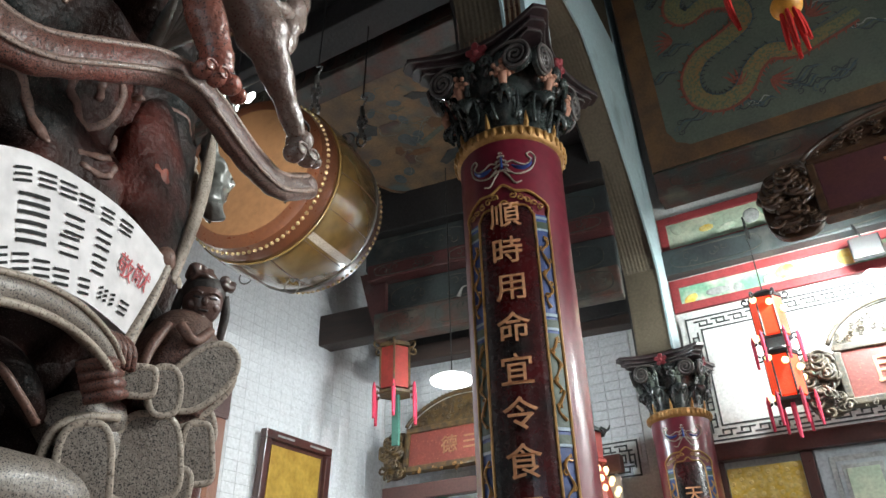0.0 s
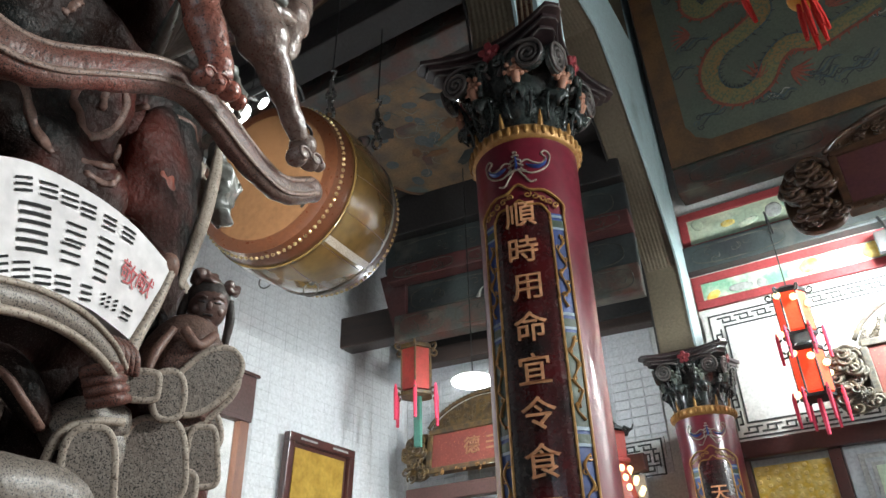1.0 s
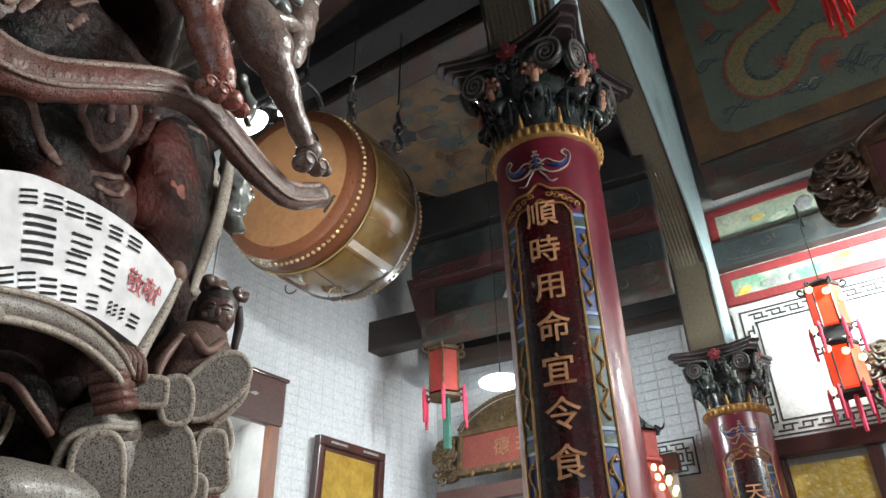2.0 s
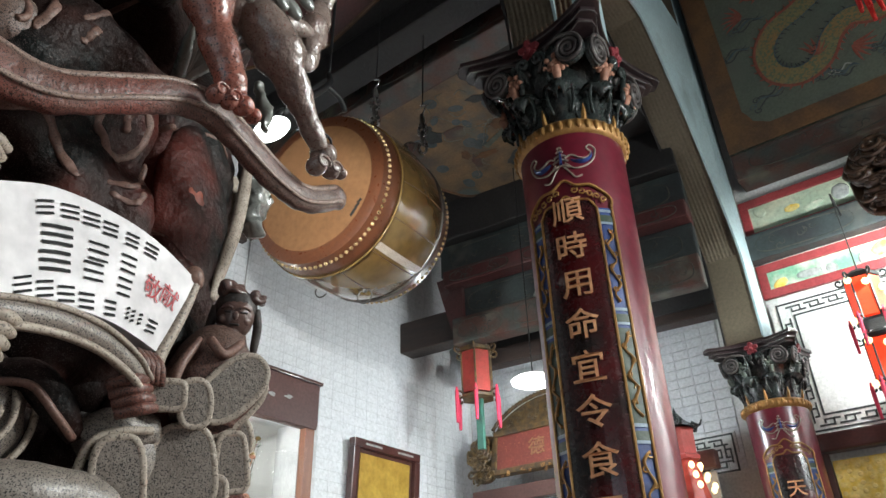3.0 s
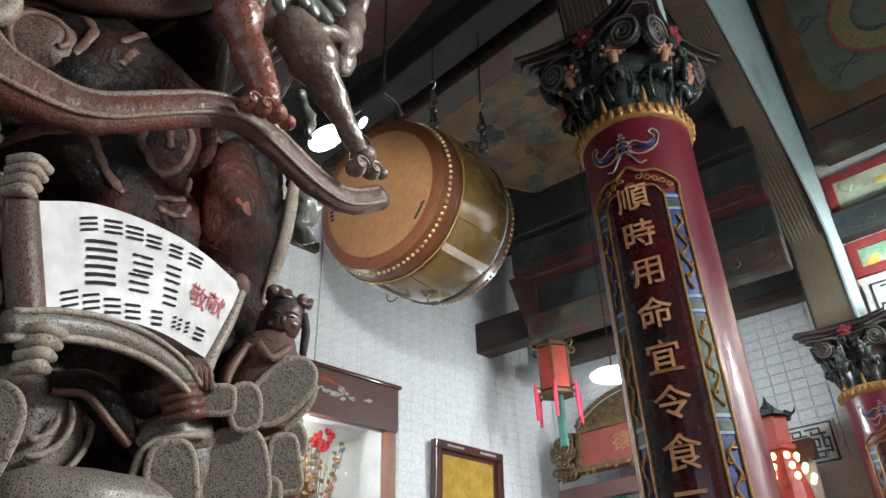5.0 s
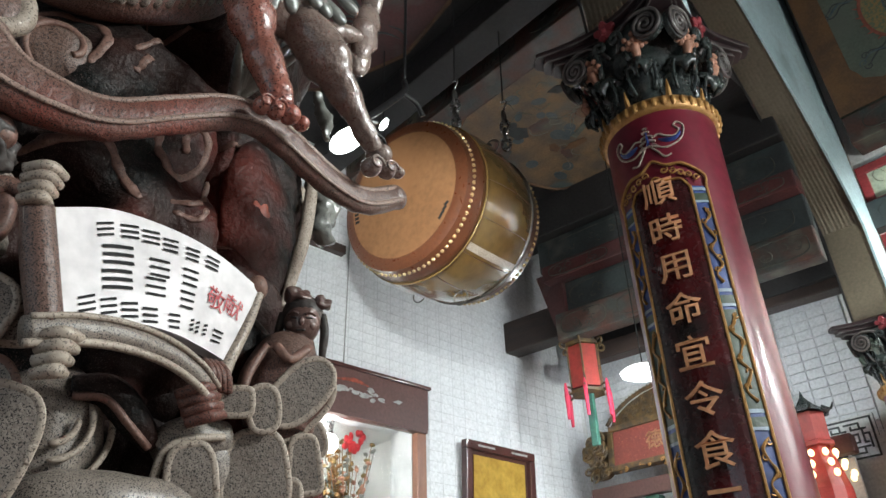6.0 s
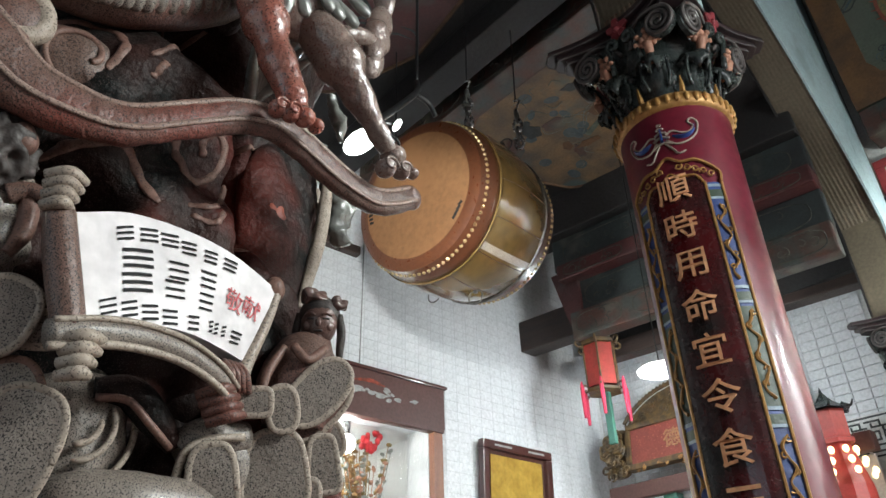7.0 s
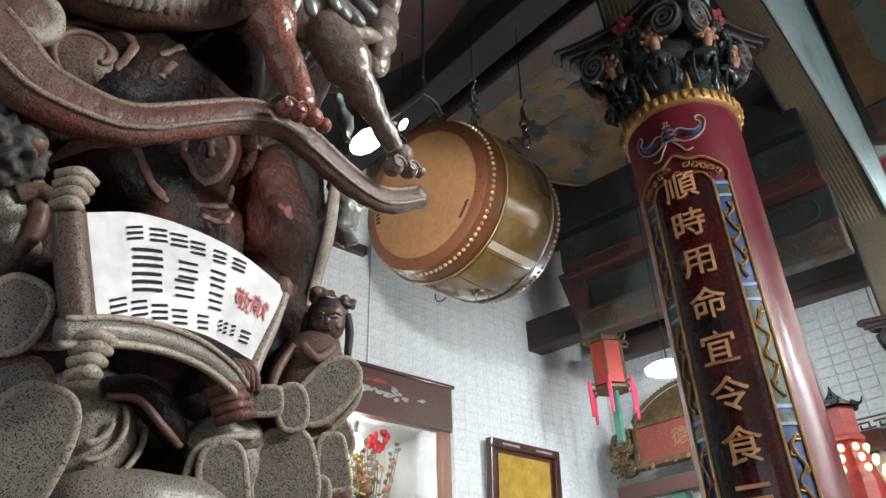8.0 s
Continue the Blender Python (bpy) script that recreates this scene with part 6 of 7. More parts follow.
def name_board(m, w, h, board, carving, label, text, char, arch_h, deep=0.08):
    """A red name board in a deep carved frame, with an arched crest; built facing -y about its centre."""
    t = thing("name_board", label, "sign")
    def P(x, y, z):
        return m @ Vector((x, y, z))
    part("board", box(bmesh.new(), (-w / 2, -0.02, -h / 2), (w / 2, 0.02, h / 2), 0.004, m), board, t)
    bm = bmesh.new()
    for lo, hi in (((-w / 2 - 0.03, -0.035, h / 2), (w / 2 + 0.03, 0.03, h / 2 + 0.04)), ((-w / 2 - 0.03, -0.035, -h / 2 - 0.04), (w / 2 + 0.03, 0.03, -h / 2)), ((-w / 2 - 0.04, -0.035, -h / 2), (-w / 2, 0.03, h / 2)), ((w / 2, -0.035, -h / 2), (w / 2 + 0.04, 0.03, h / 2))):
        box(bm, lo, hi, 0.008, m)
    fr = part("frame", bm, carving, t)
    for s in (-1, 1):
        bm = bmesh.new()
        frond(bm, (s * (w / 2 + 0.03 + deep), -0.02, 0.0), (deep, h * 0.66), 11 + s, 60, 0.06)
        frond(bm, (s * (w / 2 + deep), -0.02, -h * 0.58), (deep * 1.2, 0.08), 21 + s, 18, 0.05)
        back = slab(bmesh.new(), oval_outline(deep * 1.1, h * 0.72, 24, 2.8), 0.025, m @ facing((s * (w / 2 + 0.02 + deep), 0.03, -0.01), (0, -1, 0)), 0.006)
        part("side_board", back, carving, t)
        carry(bm, m)
        tagged(part("carved_side", bm, carving, t, "side carved with tight curls", smooth=True), kind="stuff")
    bm = bmesh.new()
    n = 17
    for i in range(n):
        u = -1 + 2 * i / (n - 1)
        hh = arch_h * (1 - u * u) ** 0.8 + 0.02
        frond(bm, (u * (w / 2 + 0.02), 0, h / 2 + 0.04 + hh * 0.5), (w / n, hh * 0.6), 40 + i, 5, 0.02)
    tube(bm, [(u * (w / 2 + 0.05), -0.01, h / 2 + 0.06 + arch_h * max(1 - u * u, 0) ** 0.8) for u in [-1 + 2 * i / 20 for i in range(21)]], 0.014, 8, n=60)
    for i in range(30):
        u = -0.95 + 1.9 * i / 29
        z = h / 2 + 0.07 + arch_h * (1 - u * u) ** 0.8
        blob(bm, (u * (w / 2 + 0.05), -0.01, z), (0.01, 0.008, 0.016), (0, 0, 0), 0, 1)
    carry(bm, m)
    tagged(part("crest", bm, carving, t, "arched carved crest", smooth=True), kind="stuff")
    outl = [(-w / 2 - 0.04, 0)] + [(u * (w / 2 + 0.04), 0.02 + arch_h * (1 - u * u) ** 0.8) for u in [-1 + 2 * i / 20 for i in range(21)]] + [(w / 2 + 0.04, 0)]
    part("crest_board", slab(bmesh.new(), outl, 0.012, m @ facing((0, 0.02, h / 2 + 0.03), (0, -1, 0))), carving, t)
    bm = bmesh.new()
    for i in range(5):
        frond(bm, (-w / 2 + w * (i + 0.5) / 5, -0.03, -h / 2 - 0.045), (0.06, 0.03), 70 + i, 5, 0.02)
    carry(bm, m)
    tagged(part("lower_carving", bm, "gold" if carving == "carve" else carving, t, smooth=True), kind="stuff")
    for i, ch in enumerate(text):
        x = (i - (len(text) - 1) / 2) * char * 1.25
        if ch == "#":
            g = bmesh.new()
            for dz in (-0.3, 0, 0.3):
                box(g, (x - char * 0.4, -0.026, dz * char - char * 0.05), (x + char * 0.4, -0.02, dz * char + char * 0.05))
            carry(g, m)
        else:
            g = lettering(ch, char, 0.008)
            carry(g, m @ facing((x, -0.025, 0), (0, -1, 0)))
        part("character", g, "goldtext" if carving != "carve" else "dull_gold", t)
    return t


name_board(pose(-2.36, 4.42, 2.90, -8, 0, 0), 0.80, 0.235, "signred", "carve", "dusty red name board in a dark carved frame", "德#", 0.13, 0.20, 0.1)
lower = thing("altar_canopy", "brown carved canopy board over a white altar screen", "canopy")
part("valance", box(bmesh.new(), (-3.0, 4.42, 2.58), (-1.3, 4.5, 2.68), 0.008), "header", lower)
part("screen", box(bmesh.new(), (-2.95, 4.55, 1.2), (-1.35, 4.57, 2.58), 0.002), "plaster", lower, "white screen")
part("green_post", box(bmesh.new(), (-2.62, 4.46, 1.2), (-2.52, 4.54, 2.58), 0.008), "teallantern", lower, "green post")


def palace_lantern(c, k, lit, label, tiers=1, tassel="tassel"):
    """A six-sided frame lantern with red silk panes, curled brackets and tassels."""
    t = thing("palace_lantern", label, "lantern")
    c = Vector(c)
    silk = "lantern_lit" if lit else "lantern"
    z = 0.0
    for tier in range(tiers):
        r, h = 0.085 * k, 0.24 * k
        for i in range(6):
            a0, a1 = math.tau * i / 6, math.tau * (i + 1) / 6
            p0, p1 = Vector((math.cos(a0), math.sin(a0), 0)) * r, Vector((math.cos(a1), math.sin(a1), 0)) * r
            f = facing(c + (p0 + p1) / 2 + Vector((0, 0, z - h / 2)), (p0 + p1).normalized())
            part("silk_pane", box(bmesh.new(), (-r * 0.46, -h * 0.47, -0.003), (r * 0.46, h * 0.47, 0.003), 0.001, f), silk, t, "red silk pane")
            part("frame_post", tube(bmesh.new(), [c + p0 + Vector((0, 0, z + 0.01)), c + p0 * 1.02 + Vector((0, 0, z - h / 2)), c + p0 + Vector((0, 0, z - h - 0.01))], 0.006 * k, 6, n=6), "black" if lit else "carve", t)
            d = p0.normalized()
            for zz, s in ((z + 0.012 * k, 1), (z - h - 0.008 * k, -1)):
                sp = spiral((r * 1.28, 0), 0.028 * k, 0.006 * k, 1.0, 12, math.pi, s)
                part("curled_bracket", tube(bmesh.new(), [c + d * x + Vector((0, 0, zz + y)) for x, y in sp], 0.006 * k, 6, n=22), "black" if lit else "carve", t, smooth=True)
            o = c + p0.normalized() * r * 1.42
            zt = z - h + 0.03 * k if tiers > 1 or i % 2 else z - h * 0.85
            part("tassel", tube(bmesh.new(), [o + Vector((0, 0, zt)), o + Vector((0, 0, zt - 0.05 * k)), o + Vector((0, 0, zt - 0.19 * k))], [0.004 * k, 0.011 * k, 0.008 * k], 7, n=10), tassel, t, "pink-red tassel")
        dark = "black" if lit else "carve"
        part("cap", lathe(bmesh.new(), [(0.0, z - 0.004), (r * 0.9, z - 0.004), (r * 1.1, z), (r * 1.1, z + 0.02 * k), (r * 0.5, z + 0.05 * k), (0.01, z + 0.06 * k)], 6, Matrix.Translation(c)), dark, t)
        part("base", lathe(bmesh.new(), [(0.0, z - h), (r * 0.95, z - h), (r * 1.08, z - h - 0.004), (r * 1.08, z - h - 0.02 * k), (0.0, z - h - 0.022 * k)], 6, Matrix.Translation(c)), dark, t)
        if lit:
            for j in range(7):
                a = j * 0.9
                part("bulb", blob(bmesh.new(), c + Vector((r * 1.12 * math.cos(a - 2.2), r * 1.12 * math.sin(a - 2.2), z - h * (j + 0.5) / 7)), (0.02 * k, 0.02 * k, 0.02 * k), (0, 0, 0), 0, 2), "bulb", t, "warm glowing bulb")
        z -= h + 0.11 * k
    part("pendant", tube(bmesh.new(), [c + Vector((0, 0, z + 0.11 * k)), c + Vector((0, 0, z + 0.02 * k)), c + Vector((0, 0, z - 0.1 * k))], [0.012 * k, 0.014 * k, 0.01 * k], 7, n=10), tassel, t, "pink-red tassel")
    part("cord", tube(bmesh.new(), [c + Vector((0, 0, 0.05 * k)), c + Vector((0, 0, 0.4)), c + Vector((0, 0, AISLE_Z - c.z if c.x < -1.2 else 3.93 - c.z))], 0.004, 5, n=6), "black", t)
    if c.x > -1.2:
        part("wall_bracket", tube(bmesh.new(), [(c.x, c.y, 3.93), (c.x, c.y + 0.15, 3.95), (c.x, B - 0.12, 3.93)], 0.006, 6, n=8), "black", t)
    return t


palace_lantern((-2.60, 3.97, 3.475), 1.25, False, "dark framed red palace lantern with pink tassels", 1)
post = thing("lantern_post", "green hanging post under the palace lantern", "post")
part("rod", box(bmesh.new(), (-2.615, 3.955, 2.82), (-2.565, 3.985, 3.17), 0.006), "teallantern", post)
palace_lantern((-0.30, 4.30, 3.375), 0.98, True, "lit red two-tier palace lantern with glowing bulbs", 2)

rl = thing("round_pendant_lamp", "lit white round pendant lamp on a thin cord", "lamp")
LT = Matrix.Translation((-2.02, 3.70, 3.065)) @ Matrix.Scale(0.8, 4)
part("diffuser", lathe(bmesh.new(), [(0.0, -0.03), (0.12, -0.03), (0.155, -0.015), (0.16, 0.0), (0.13, 0.02), (0.0, 0.02)], 36, LT), "white_glow", rl, "glowing white round diffuser", smooth=True)
part("cap", lathe(bmesh.new(), [(0.0, 0.06), (0.04, 0.055), (0.06, 0.021), (0.0, 0.021)], 24, LT), "silver", rl, smooth=True)
part("cord", tube(bmesh.new(), [(-2.02, 3.70, 3.11), (-2.02, 3.70, 3.8), (-2.02, 3.70, 4.62)], 0.004, 5, n=5), "black", rl)

# ---- the nave's rear wall ----
B = BACK_Y


def fret(bm, x0, x1, z0, z1, y, w):
    """A key-pattern band round a panel: double edge lines and interlocking hooks between."""
    g = 0.0105

    def bar(a, b, c, d):
        box(bm, (min(a, c) - g / 2, y - 0.004, min(b, d) - g / 2), (max(a, c) + g / 2, y, max(b, d) + g / 2))

    for k in (0.0, w):
        bar(x0 + k, z1 - k, x1 - k, z1 - k)
        bar(x0 + k, z0 + k, x1 - k, z0 + k)
        bar(x0 + k, z0 + k, x0 + k, z1 - k)
        bar(x1 - k, z0 + k, x1 - k, z1 - k)
    a, b, u = w * 0.30, w * 0.68, w * 1.25
    n = int((x1 - x0 - 2 * w) / u)
    for zz, s in ((z1, -1), (z0, 1)):
        for i in range(n + 1):
            x = x0 + w * 0.6 + i * u
            bar(x, zz + s * a, x + u * 0.72, zz + s * a)
            bar(x + u * 0.72, zz + s * a, x + u * 0.72, zz + s * b * 0.85)
            bar(x + u * 0.28, zz + s * b, x + u, zz + s * b)
            bar(x + u * 0.28, zz + s * b, x + u * 0.28, zz + s * w * 0.48)
    n = int((z1 - z0 - 2 * w) / u)
    for xx, s in ((x0, 1), (x1, -1)):
        for i in range(n + 1):
            z = z0 + w * 0.6 + i * u
            bar(xx + s * a, z, xx + s * a, z + u * 0.72)
            bar(xx + s * a, z + u * 0.72, xx + s * b * 0.85, z + u * 0.72)
            bar(xx + s * b, z + u * 0.28, xx + s * b, z + u)
            bar(xx + s * b, z + u * 0.28, xx + s * w * 0.48, z + u * 0.28)


pan = thing("fretwork_panel", "white wall panel edged with dark key-pattern fretwork", "wall panel")
part("white_field", box(bmesh.new(), (-0.86, B - 0.01, 2.70), (1.75, B + 0.01, 3.545), 0.002), "plaster", pan)
bm = bmesh.new()
fret(bm, -0.815, 1.70, 2.735, 3.525, B - 0.0105, 0.085)
part("fretwork", bm, "keyline", pan, "dark key-pattern lines")
pan2 = thing("fretwork_panel", "band of dark key-pattern fretwork on the aisle wall", "wall panel")
part("white_field", box(bmesh.new(), (-2.2, B - 0.01, 2.70), (-1.24, B + 0.01, 2.83), 0.002), "plaster", pan2)
bm = bmesh.new()
fret(bm, -2.2, -1.26, 2.60, 2.815, B - 0.0105, 0.085)
part("fretwork", bm, "keyline", pan2, "dark key-pattern lines")


def mural(z0, z1, field, label, seed):
    t = thing("wall_mural", label, "mural")
    x0, x1, w = -0.87, 2.2, 0.055
    for lo, hi in (((x0, B - 0.03, z1 - w * 0.7), (x1, B - 0.002, z1 + w * 0.3)), ((x0, B - 0.03, z0 - w * 0.3), (x1, B - 0.002, z0 + w * 0.7)), ((x0, B - 0.03, z0 + w * 0.7), (x0 + w, B - 0.002, z1 - w * 0.7))):
        part("frame_bar", box(bmesh.new(), lo, hi, 0.004), "redframe", t, "red painted frame")
    part("painted_field", box(bmesh.new(), (x0 + w, B - 0.012, z0 + w * 0.7), (x1, B - 0.002, z1 - w * 0.7), 0.0), field, t)
    r = random.Random(seed)
    for i in range(16):
        cx, cz = x0 + 0.1 + 0.15 * i + 0.08 * r.random(), z0 + (z1 - z0) * (0.3 + 0.4 * r.random())
        bm = blob(bmesh.new(), (cx, B - 0.0125, cz), (0.03 + 0.05 * r.random(), 0.003, 0.025 + 0.035 * r.random()), (0, r.random() * 60 - 30, 0), 0, 2)
        part("painted_shape", bm, r.choice(["mural_green", "mural", "silver", "yellow_fabric", "greywood"]), t, smooth=True)
    return t


mural(3.60, 3.80, "mural_green", "red framed mural with green and yellow shapes", 4)
mural(4.02, 4.29, "mural", "red framed pale landscape mural", 8)
beam("painted_beam", (-0.88, B - 0.13, 3.815), (EAST_X, B - 0.035, 4.0), "teal", "dark painted beam across the nave's rear wall", 6, seed=11)
part_rail = beam("lintel_beam", (-0.88, B - 0.10, 2.60), (2.4, B - 0.004, 2.70), "framewood", "dark red lintel under the fretwork panel")
beam("painted_beam", (-0.80, 4.535, 4.385), (EAST_X, BACK_Y, 4.59), "painted", "faded beam with painted cartouches under the dragon panel", 4, seed=17)
# lower zone: yellow panel, grey lattice door
yp = thing("yellow_screen", "bright yellow patterned screen in a dark frame", "screen")
part("cloth", box(bmesh.new(), (-0.76, B - 0.03, 1.5), (-0.36, B - 0.02, 2.56), 0.0), "yellow_fabric", yp)
for lo, hi in (((-0.82, B - 0.05, 1.5), (-0.765, B - 0.01, 2.6)), ((-0.355, B - 0.06, 1.5), (-0.29, B - 0.01, 2.6))):
    part("post", box(bmesh.new(), lo, hi, 0.005), "framewood", yp)
for i in range(40):
    r = random.Random(i)
    part("medallion", lathe(bmesh.new(), [(0, 0.002), (0.010, 0.002), (0.013, 0)], 10, facing((-0.74 + 0.05 * (i % 8), B - 0.03, 2.34 + 0.045 * (i // 8) + 0.02 * (i % 2)), (0, -1, 0))), "medallion", yp)
dr = thing("lattice_door", "grey painted panelled door with raised mouldings", "door")
part("leaf", box(bmesh.new(), (-0.285, B - 0.05, 0), (1.6, B - 0.012, 2.6), 0.004), "greywood", dr)
for i in range(5):
    x = -0.22 + 0.36 * i
    for q, (a, mt) in enumerate(((0.0, "silver"), (0.028, "greywood"), (0.05, "silver"), (0.07, "mural"))):
        part("moulding", box(bmesh.new(), (x + a, B - 0.056 - 0.004 * q, 2.0 + a), (x + 0.30 - a, B - 0.05 - 0.004 * q, 2.55 - a), 0.002), mt, dr)
# red name board with one clear character
name_board(pose(0.30, 4.42, 2.90, -8, 0, 0), 0.62, 0.27, "signred", "carve_grey", "red name board with gilded character in a carved frame", "民#", 0.17, 0.22, 0.1)
name_board(pose(0.625, 3.70, 3.645, -14, 0, -3), 1.0, 0.34, "signpurple", "carve_dark", "dark plum name board in deep carved dark frame", "##", 0.2, 0.20, 0.13)
for x in (0.30, 0.95):
    hr = thing("hanging_rod", "thin iron rod holding the plum name board", "rod", "rods of the name board")
    part("rod", tube(bmesh.new(), [(x, 3.68, 3.93), (x, 4.1, 4.2), (x, 4.55, 4.48)], 0.006, 6, n=6), "iron", hr)
# the bright lamp by the rear wall
nl = thing("wall_floodlight", "glaring white floodlight before the rear wall", "lamp")
part("lens", blob(bmesh.new(), (0.261, 4.400, 3.422), (0.05, 0.02, 0.035), (0, 0, 0), 0, 3), "white_glow", nl, "glaring white lens", smooth=True)
part("housing", box(bmesh.new(), (0.20, 4.42, 3.55), (0.36, 4.47, 3.68), 0.008), "black", nl)
part("arm", tube(bmesh.new(), [(0.28, 4.45, 3.66), (0.27, 4.5, 3.74), (0.26, 4.56, 3.83)], 0.008, 6, n=8), "black", nl)

# ---- the dragon painting on the sloping nave ceiling ----
dg = thing("dragon_ceiling_painting", "dark grey-green sloping ceiling painted with a coiled dragon", "ceiling painting")
D0, D1 = Vector((0, 4.53, 4.595)), Vector((0, 4.28, 6.40))
DN = Vector((0, -(D1 - D0).z, (D1 - D0).y)).normalized()
DU = (D1 - D0).normalized()


def on_ceiling(x, v, off=0.0):
    return Vector((x, 0, 0)) + D0 + DU * v + DN * off


def sheet(bm, x0, x1, v0, v1, off, thick=0.01):
    vs = [bm.verts.new(on_ceiling(x, v, off + d)) for d in (0, -thick) for x, v in ((x0, v0), (x1, v0), (x1, v1), (x0, v1))]
    for f in ((0, 1, 2, 3), (7, 6, 5, 4), (0, 4, 5, 1), (1, 5, 6, 2), (2, 6, 7, 3), (3, 7, 4, 0)):
        bm.faces.new([vs[i] for i in f])
    return bm


DX = -0.80
part("painted_field", sheet(bmesh.new(), DX, EAST_X, 0, 1.82, 0, 0.03), "dragonbg", dg)
part("border", sheet(bmesh.new(), DX, EAST_X, 0.0, 0.125, 0.006), "dragonborder", dg, "brown painted border")
part("border", sheet(bmesh.new(), DX, DX + 0.16, 0.125, 1.82, 0.006), "dragonborder", dg, "brown painted border")
part("border_corner", slab(bmesh.new(), [(0, 0), (0.14, 0), (0.09, 0.03), (0.05, 0.05), (0.03, 0.10), (0, 0.15)], 0.003, Matrix(((1, 0, 0, DX + 0.16), (0, DU.y, DN.y, on_ceiling(0, 0.125, 0.005).y), (0, DU.z, DN.z, on_ceiling(0, 0.125, 0.005).z), (0, 0, 0, 1)))), "dragonborder", dg)
PTS = [(0.55, 0.55), (0.38, 0.50), (0.22, 0.46), (0.10, 0.50), (0.0, 0.44), (-0.08, 0.33), (-0.20, 0.29), (-0.31, 0.36), (-0.33, 0.50), (-0.25, 0.62), (-0.10, 0.68), (0.02, 0.76), (0.0, 0.90), (-0.14, 0.96), (-0.27, 0.92), (-0.33, 1.02), (-0.24, 1.15), (-0.05, 1.2)]
PTS = [(1.245 * x + 0.022, 1.245 * v) for x, v in PTS]
bm = tube(bmesh.new(), [tuple(on_ceiling(x, v, 0.002)) for x, v in PTS], [0.03, 0.045, 0.055, 0.06, 0.062, 0.065, 0.065, 0.07, 0.07, 0.07, 0.07, 0.07, 0.07, 0.068, 0.062, 0.06, 0.055, 0.05], 8, n=130, flat=0.06, side=tuple(DN))
part("dragon_body", bm, "dragonskin", dg, "ochre and green painted dragon coils")
line = curve_points(PTS, 120)
for s, mt, r in ((1, "dragonred", 0.011), (-1, "dragonblue", 0.006)):
    pts = []
    for i in range(1, 119):
        t = line[i + 1] - line[i - 1]
        t = t / (np.hypot(*t) + 1e-9)
        pts.append(tuple(on_ceiling(line[i][0] - s * t[1] * 0.066, line[i][1] + s * t[0] * 0.066, 0.005)))
    ob = part("dragon_outline", tube(bmesh.new(), pts[::2], r, 5, n=160, flat=0.2, side=tuple(DN)), mt, dg)
    if s > 0:
        bm = bmesh.new()
        for i in range(2, 116, 2):
            t = line[i + 1] - line[i - 1]
            t = t / (np.hypot(*t) + 1e-9)
            b0 = np.array((line[i][0] - t[1] * 0.07, line[i][1] + t[0] * 0.07))
            b1 = b0 + np.array((-t[1], t[0])) * 0.032 + t * 0.014
            tube(bm, [tuple(on_ceiling(*b0, 0.005)), tuple(on_ceiling(*((b0 + b1) / 2), 0.005)), tuple(on_ceiling(*b1, 0.005))], [0.008, 0.006, 0.001], 4, n=5)
        tagged(part("dragon_spines", bm, "dragonred", ob), kind="stuff")
bm = bmesh.new()
for i in range(3, 116, 2):
    t = line[i + 1] - line[i - 1]
    t = t / (np.hypot(*t) + 1e-9)
    b0 = np.array((line[i][0] + t[1] * 0.066, line[i][1] - t[0] * 0.066))
    b1 = b0 + np.array((t[1], -t[0])) * 0.03 + t * 0.012
    tube(bm, [tuple(on_ceiling(*b0, 0.005)), tuple(on_ceiling(*((b0 + b1) / 2), 0.005)), tuple(on_ceiling(*b1, 0.005))], [0.006, 0.005, 0.001], 4, n=5)
tagged(part("dragon_fringe", bm, "keyline", dg, "dark fringe along the dragon's belly"), kind="stuff")
rng = random.Random(21)
for i in range(64):
    x, v, h = -0.58 + 1.9 * rng.random(), 0.20 + 1.5 * rng.random(), rng.random() * 0.9 - 0.3
    k = 0.06 + 0.08 * rng.random()
    away = min(np.hypot(x - q[0], v - q[1]) for q in line)
    if away < 0.11:
        continue
    kind = i % 5
    for q, mt in enumerate(("keyline", "dragonblue", "paleline" if kind < 2 else "keyline")):
        bm = bmesh.new()
        dv = 0.022 * (q - 1)
        pts = [(x + k * s * (1 - 0.18 * abs(q - 1)), v + dv + h * k * s * 0.6 + 0.02 * math.sin(s * 4 + q + i)) for s in (-1, -0.6, -0.2, 0.2, 0.6, 1)]
        tube(bm, [tuple(on_ceiling(px, pv, 0.004)) for px, pv in pts], [0.002, 0.005, 0.009 if q == 1 else 0.005, 0.005, 0.008 if q == 1 else 0.004, 0.001], 4, n=26, flat=0.3, side=tuple(DN))
        sp = spiral(pts[0], 0.006, 0.026, 1.0, 12, rng.random() * 6, 1 if q % 2 else -1)
        tube(bm, [tuple(on_ceiling(px, pv, 0.004)) for px, pv in sp], 0.0035, 4, n=20, flat=0.3, side=tuple(DN))
        part("painted_cloud", bm, mt, dg)
for x, v, a0 in ((0.10, 0.42, -0.8), (0.42, 0.78, 0.4), (-0.10, 0.44, 1.2), (0.60, 0.86, 0.9), (-0.44, 0.98, 2.6)):
    bm = bmesh.new()
    for q in range(6):
        a = a0 + (q - 2.5) * 0.32
        tube(bm, [tuple(on_ceiling(x + d * math.cos(a + 1.4 * d), v + d * math.sin(a + 1.4 * d), 0.004)) for d in (0.01, 0.06, 0.11, 0.15)], [0.006, 0.010, 0.007, 0.001], 4, n=16, flat=0.25, side=tuple(DN))
    tagged(part("painted_flame", bm, "dragonred", dg, "red painted flame strokes"), kind="stuff")
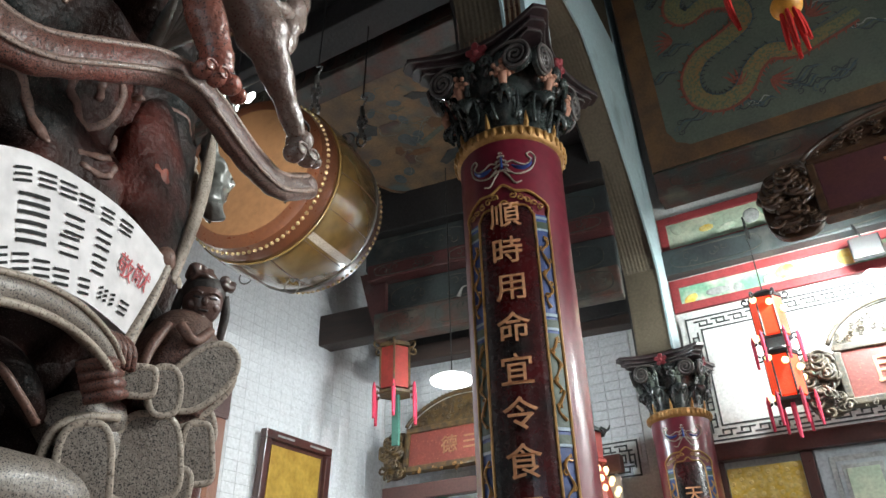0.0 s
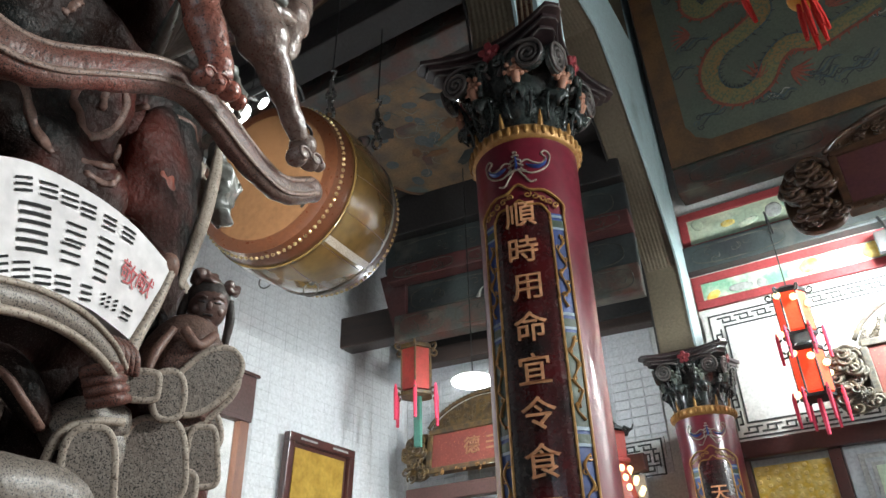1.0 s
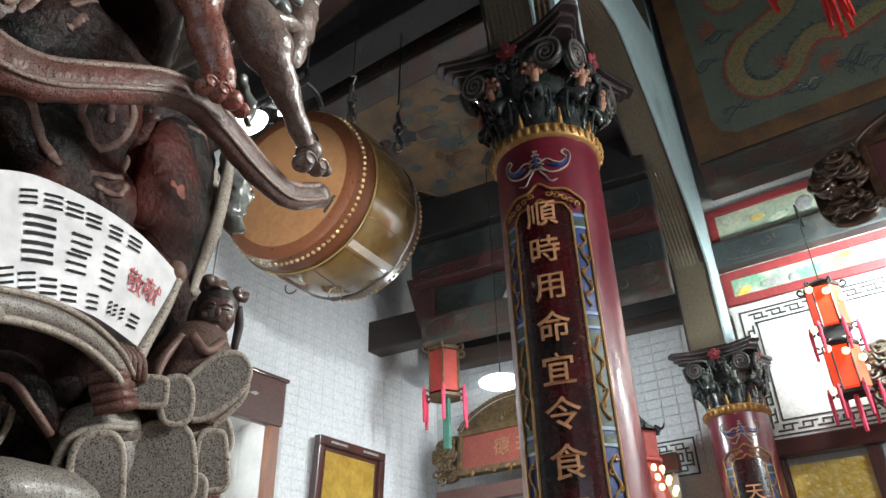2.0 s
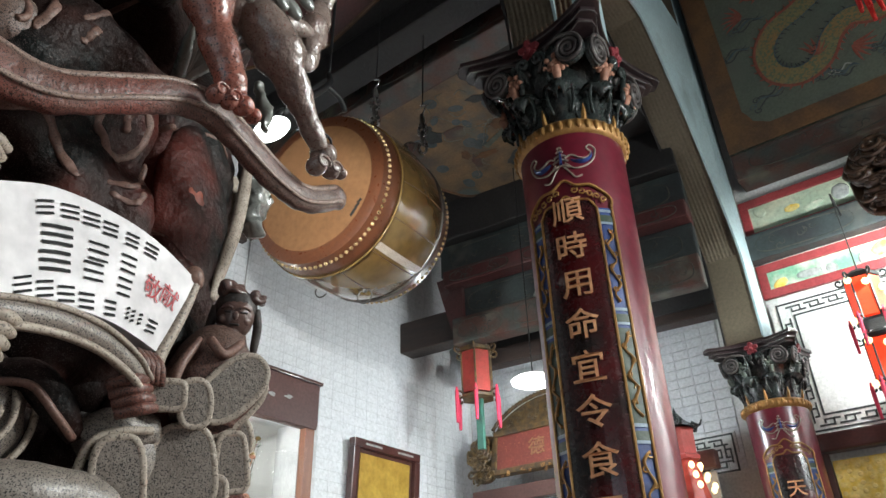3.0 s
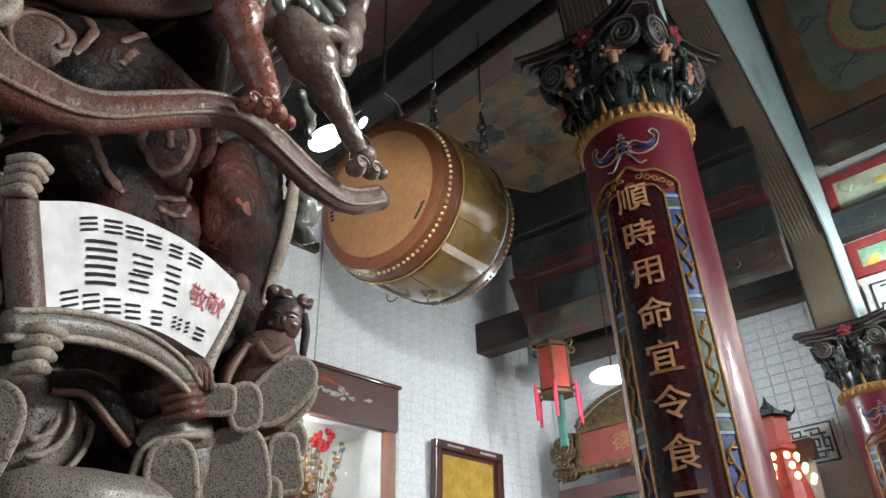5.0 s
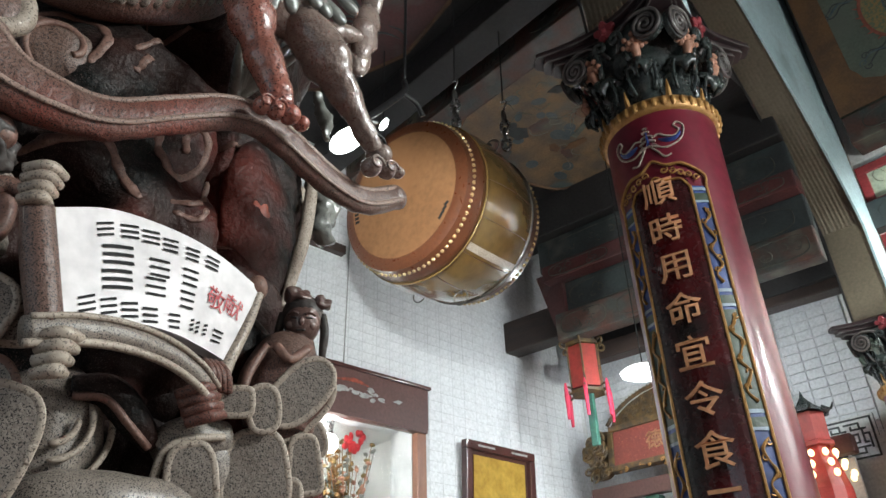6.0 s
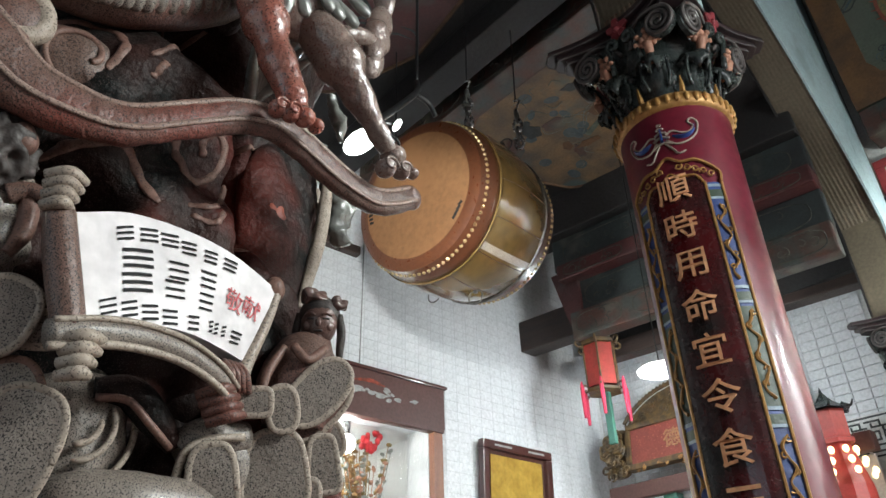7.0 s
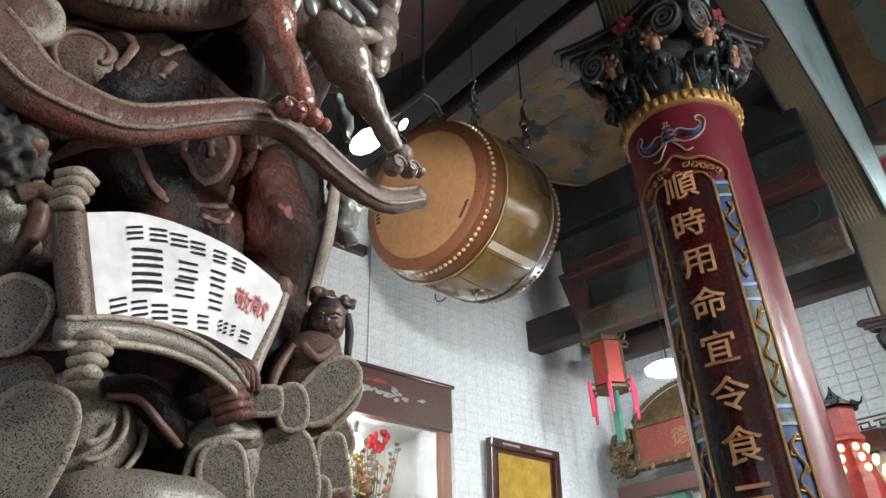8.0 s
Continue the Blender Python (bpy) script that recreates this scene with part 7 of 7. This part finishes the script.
# tassels of a lantern that hangs in the nave
tl = thing("tassel_lantern", "yellow lantern ball with bright red tassels hanging in the nave", "lantern")
p = Vector((0.141, 2.500, 3.746))
part("yellow_ball", blob(bmesh.new(), p + Vector((0, 0, 0.02)), (0.058, 0.058, 0.05), (0, 0, 0), 0, 3), "yellow", tl, smooth=True)
for i in range(7):
    a = math.tau * i / 7
    q = p + Vector((0.028 * math.cos(a), 0.028 * math.sin(a), -0.02))
    part("tassel", tube(bmesh.new(), [q, q + Vector((0.006 * math.cos(a), 0.006 * math.sin(a), -0.07)), q + Vector((0.012 * math.cos(a), 0.012 * math.sin(a), -0.15 - 0.02 * (i % 3)))], [0.008, 0.011, 0.007], 7, n=9), "tassel_red", tl)
for px_ in ((-0.045, 2.500, 3.930), (0.392, 2.600, 3.939)):
    q = Vector(px_)
    part("long_tassel", tube(bmesh.new(), [q + Vector((0, 0, 0.12)), q + Vector((0, 0, -0.07)), q + Vector((0.012, 0, -0.19))], [0.012, 0.014, 0.008], 8, n=12), "tassel_red", tl, "long red tassel")
part("cord", tube(bmesh.new(), [p + Vector((0, 0, 0.06)), p + Vector((0, 0, 0.8)), Vector((p.x, p.y, ROOF_Z))], 0.005, 5, n=6), "black", tl)
bm = bmesh.new()
tube(bm, [p + Vector((-0.2, 0, 0.42)), p + Vector((0, 0, 0.45)), p + Vector((0.2, 0, 0.42))], 0.02, 8, n=12)
part("lantern_frame", bm, "redcloth", tl)
# small roofed lantern tower and glowing lamps beyond the first column
pg = thing("pagoda_lantern", "small roofed red lantern tower with warm bulbs", "lantern")
pc = Vector((-1.46, 4.35, 2.70))
bm = lathe(bmesh.new(), [(0.13, 0.10), (0.10, 0.115), (0.05, 0.15), (0.012, 0.20), (0.0, 0.24)], 6, Matrix.Translation(pc))
for i in range(6):
    a = math.tau * i / 6
    tube(bm, [pc + Vector((0.09 * math.cos(a), 0.09 * math.sin(a), 0.13)), pc + Vector((0.13 * math.cos(a), 0.13 * math.sin(a), 0.105)), pc + Vector((0.15 * math.cos(a), 0.15 * math.sin(a), 0.135))], [0.008, 0.008, 0.003], 6, n=8)
part("roof", bm, "capital", pg)
part("body", lathe(bmesh.new(), [(0.0, 0.1), (0.09, 0.1), (0.085, -0.05), (0.10, -0.06), (0.10, -0.08), (0.0, -0.08)], 6, Matrix.Translation(pc)), "lantern", pg, "red silk body")
for j in range(3):
    for i in range(8):
        a = math.tau * i / 8
        rr = 0.09 + 0.03 * j
        part("bulb", blob(bmesh.new(), pc + Vector((rr * math.cos(a), rr * math.sin(a), -0.12 - 0.06 * j)), (0.016, 0.016, 0.02), (0, 0, 0), 0, 2), "bulb", pg, "warm glowing bulb")
part("core", lathe(bmesh.new(), [(0.07, -0.08), (0.12, -0.3), (0.14, -1.2), (0.2, -2.7)], 12, Matrix.Translation(pc)), "lantern", pg)
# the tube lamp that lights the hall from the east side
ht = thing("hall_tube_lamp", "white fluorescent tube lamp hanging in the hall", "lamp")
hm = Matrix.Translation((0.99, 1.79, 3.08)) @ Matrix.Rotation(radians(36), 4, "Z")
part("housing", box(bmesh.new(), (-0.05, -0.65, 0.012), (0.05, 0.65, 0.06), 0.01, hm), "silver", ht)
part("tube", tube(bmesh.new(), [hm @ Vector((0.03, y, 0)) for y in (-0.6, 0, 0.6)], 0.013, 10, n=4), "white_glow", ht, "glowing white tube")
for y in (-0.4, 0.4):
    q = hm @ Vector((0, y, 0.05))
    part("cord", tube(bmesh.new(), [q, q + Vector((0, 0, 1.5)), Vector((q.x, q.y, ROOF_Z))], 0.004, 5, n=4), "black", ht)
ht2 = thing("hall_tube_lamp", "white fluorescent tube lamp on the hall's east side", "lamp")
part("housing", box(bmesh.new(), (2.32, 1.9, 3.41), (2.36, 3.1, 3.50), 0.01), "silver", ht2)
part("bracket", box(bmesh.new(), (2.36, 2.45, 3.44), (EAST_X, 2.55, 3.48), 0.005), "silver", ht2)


# ---- wall tiles ----
TW, TH, G = 0.104, 0.062, 0.0026


def tile_mesh(name, m):
    bm = bmesh.new()
    box(bm, (-0.002, G / 2, G / 2), (0.0066, TW - G / 2, TH - G / 2))
    bm.faces.ensure_lookup_table()
    front = [e for e in bm.edges if all(v.co.x > 0 for v in e.verts)]
    bmesh.ops.bevel(bm, geom=front, offset=0.0012, segments=1, affect="EDGES")
    bm.transform(m)
    me = bpy.data.meshes.new(name)
    bm.to_mesh(me)
    bm.free()
    me.materials.append(M["tile"])
    return me


def joined_tiles(name, origin_list, m, parent):
    me0 = tile_mesh("one", m)
    v0 = np.array([v.co[:] for v in me0.vertices])
    f0 = [tuple(p.vertices) for p in me0.polygons]
    r = random.Random(2)
    verts, faces = [], []
    for k, o in enumerate(origin_list):
        verts.extend((v0 + np.array(o)).tolist())
        faces.extend([tuple(i + k * len(v0) for i in f) for f in f0])
    me = bpy.data.meshes.new(name)
    me.from_pydata(verts, [], faces)
    me.materials.append(M["tile"])
    bpy.data.meshes.remove(me0)
    ob = new(name, me)
    ob.parent = parent
    return tagged(ob, kind="stuff")


def opening(y, z):
    return 1.93 < y + TW and y < 3.07 and 1.45 < z + TH and z < 3.14


near, far = [], []
jr = random.Random(4)
for i in range(-2, 46):
    for j in range(24, 75):
        y, z = i * TW, j * TH
        if y + TW > BACK_Y or opening(y, z):
            continue
        o = (WALL_X - 0.008 + 0.0008 * jr.random(), y, z)
        (near if 2.05 < y < 3.4 and 3.13 < z < 4.35 and len(near) < 300 else far).append(o)
me = tile_mesh("tile", Matrix())
for o in near:
    ob = new("tile", me)
    ob.location = o
    ob.parent = wall_west
joined_tiles("tiles", far, Matrix(), wall_west)
spots = []
for i in range(0, 19):
    for j in range(42, 64):
        spots.append((WALL_X + 0.002 + i * TW + TW, BACK_Y + 0.008, j * TH))
joined_tiles("tiles", spots, Matrix.Rotation(-math.pi / 2, 4, "Z") @ Matrix.Translation((0, -TW, 0)), wall_back)
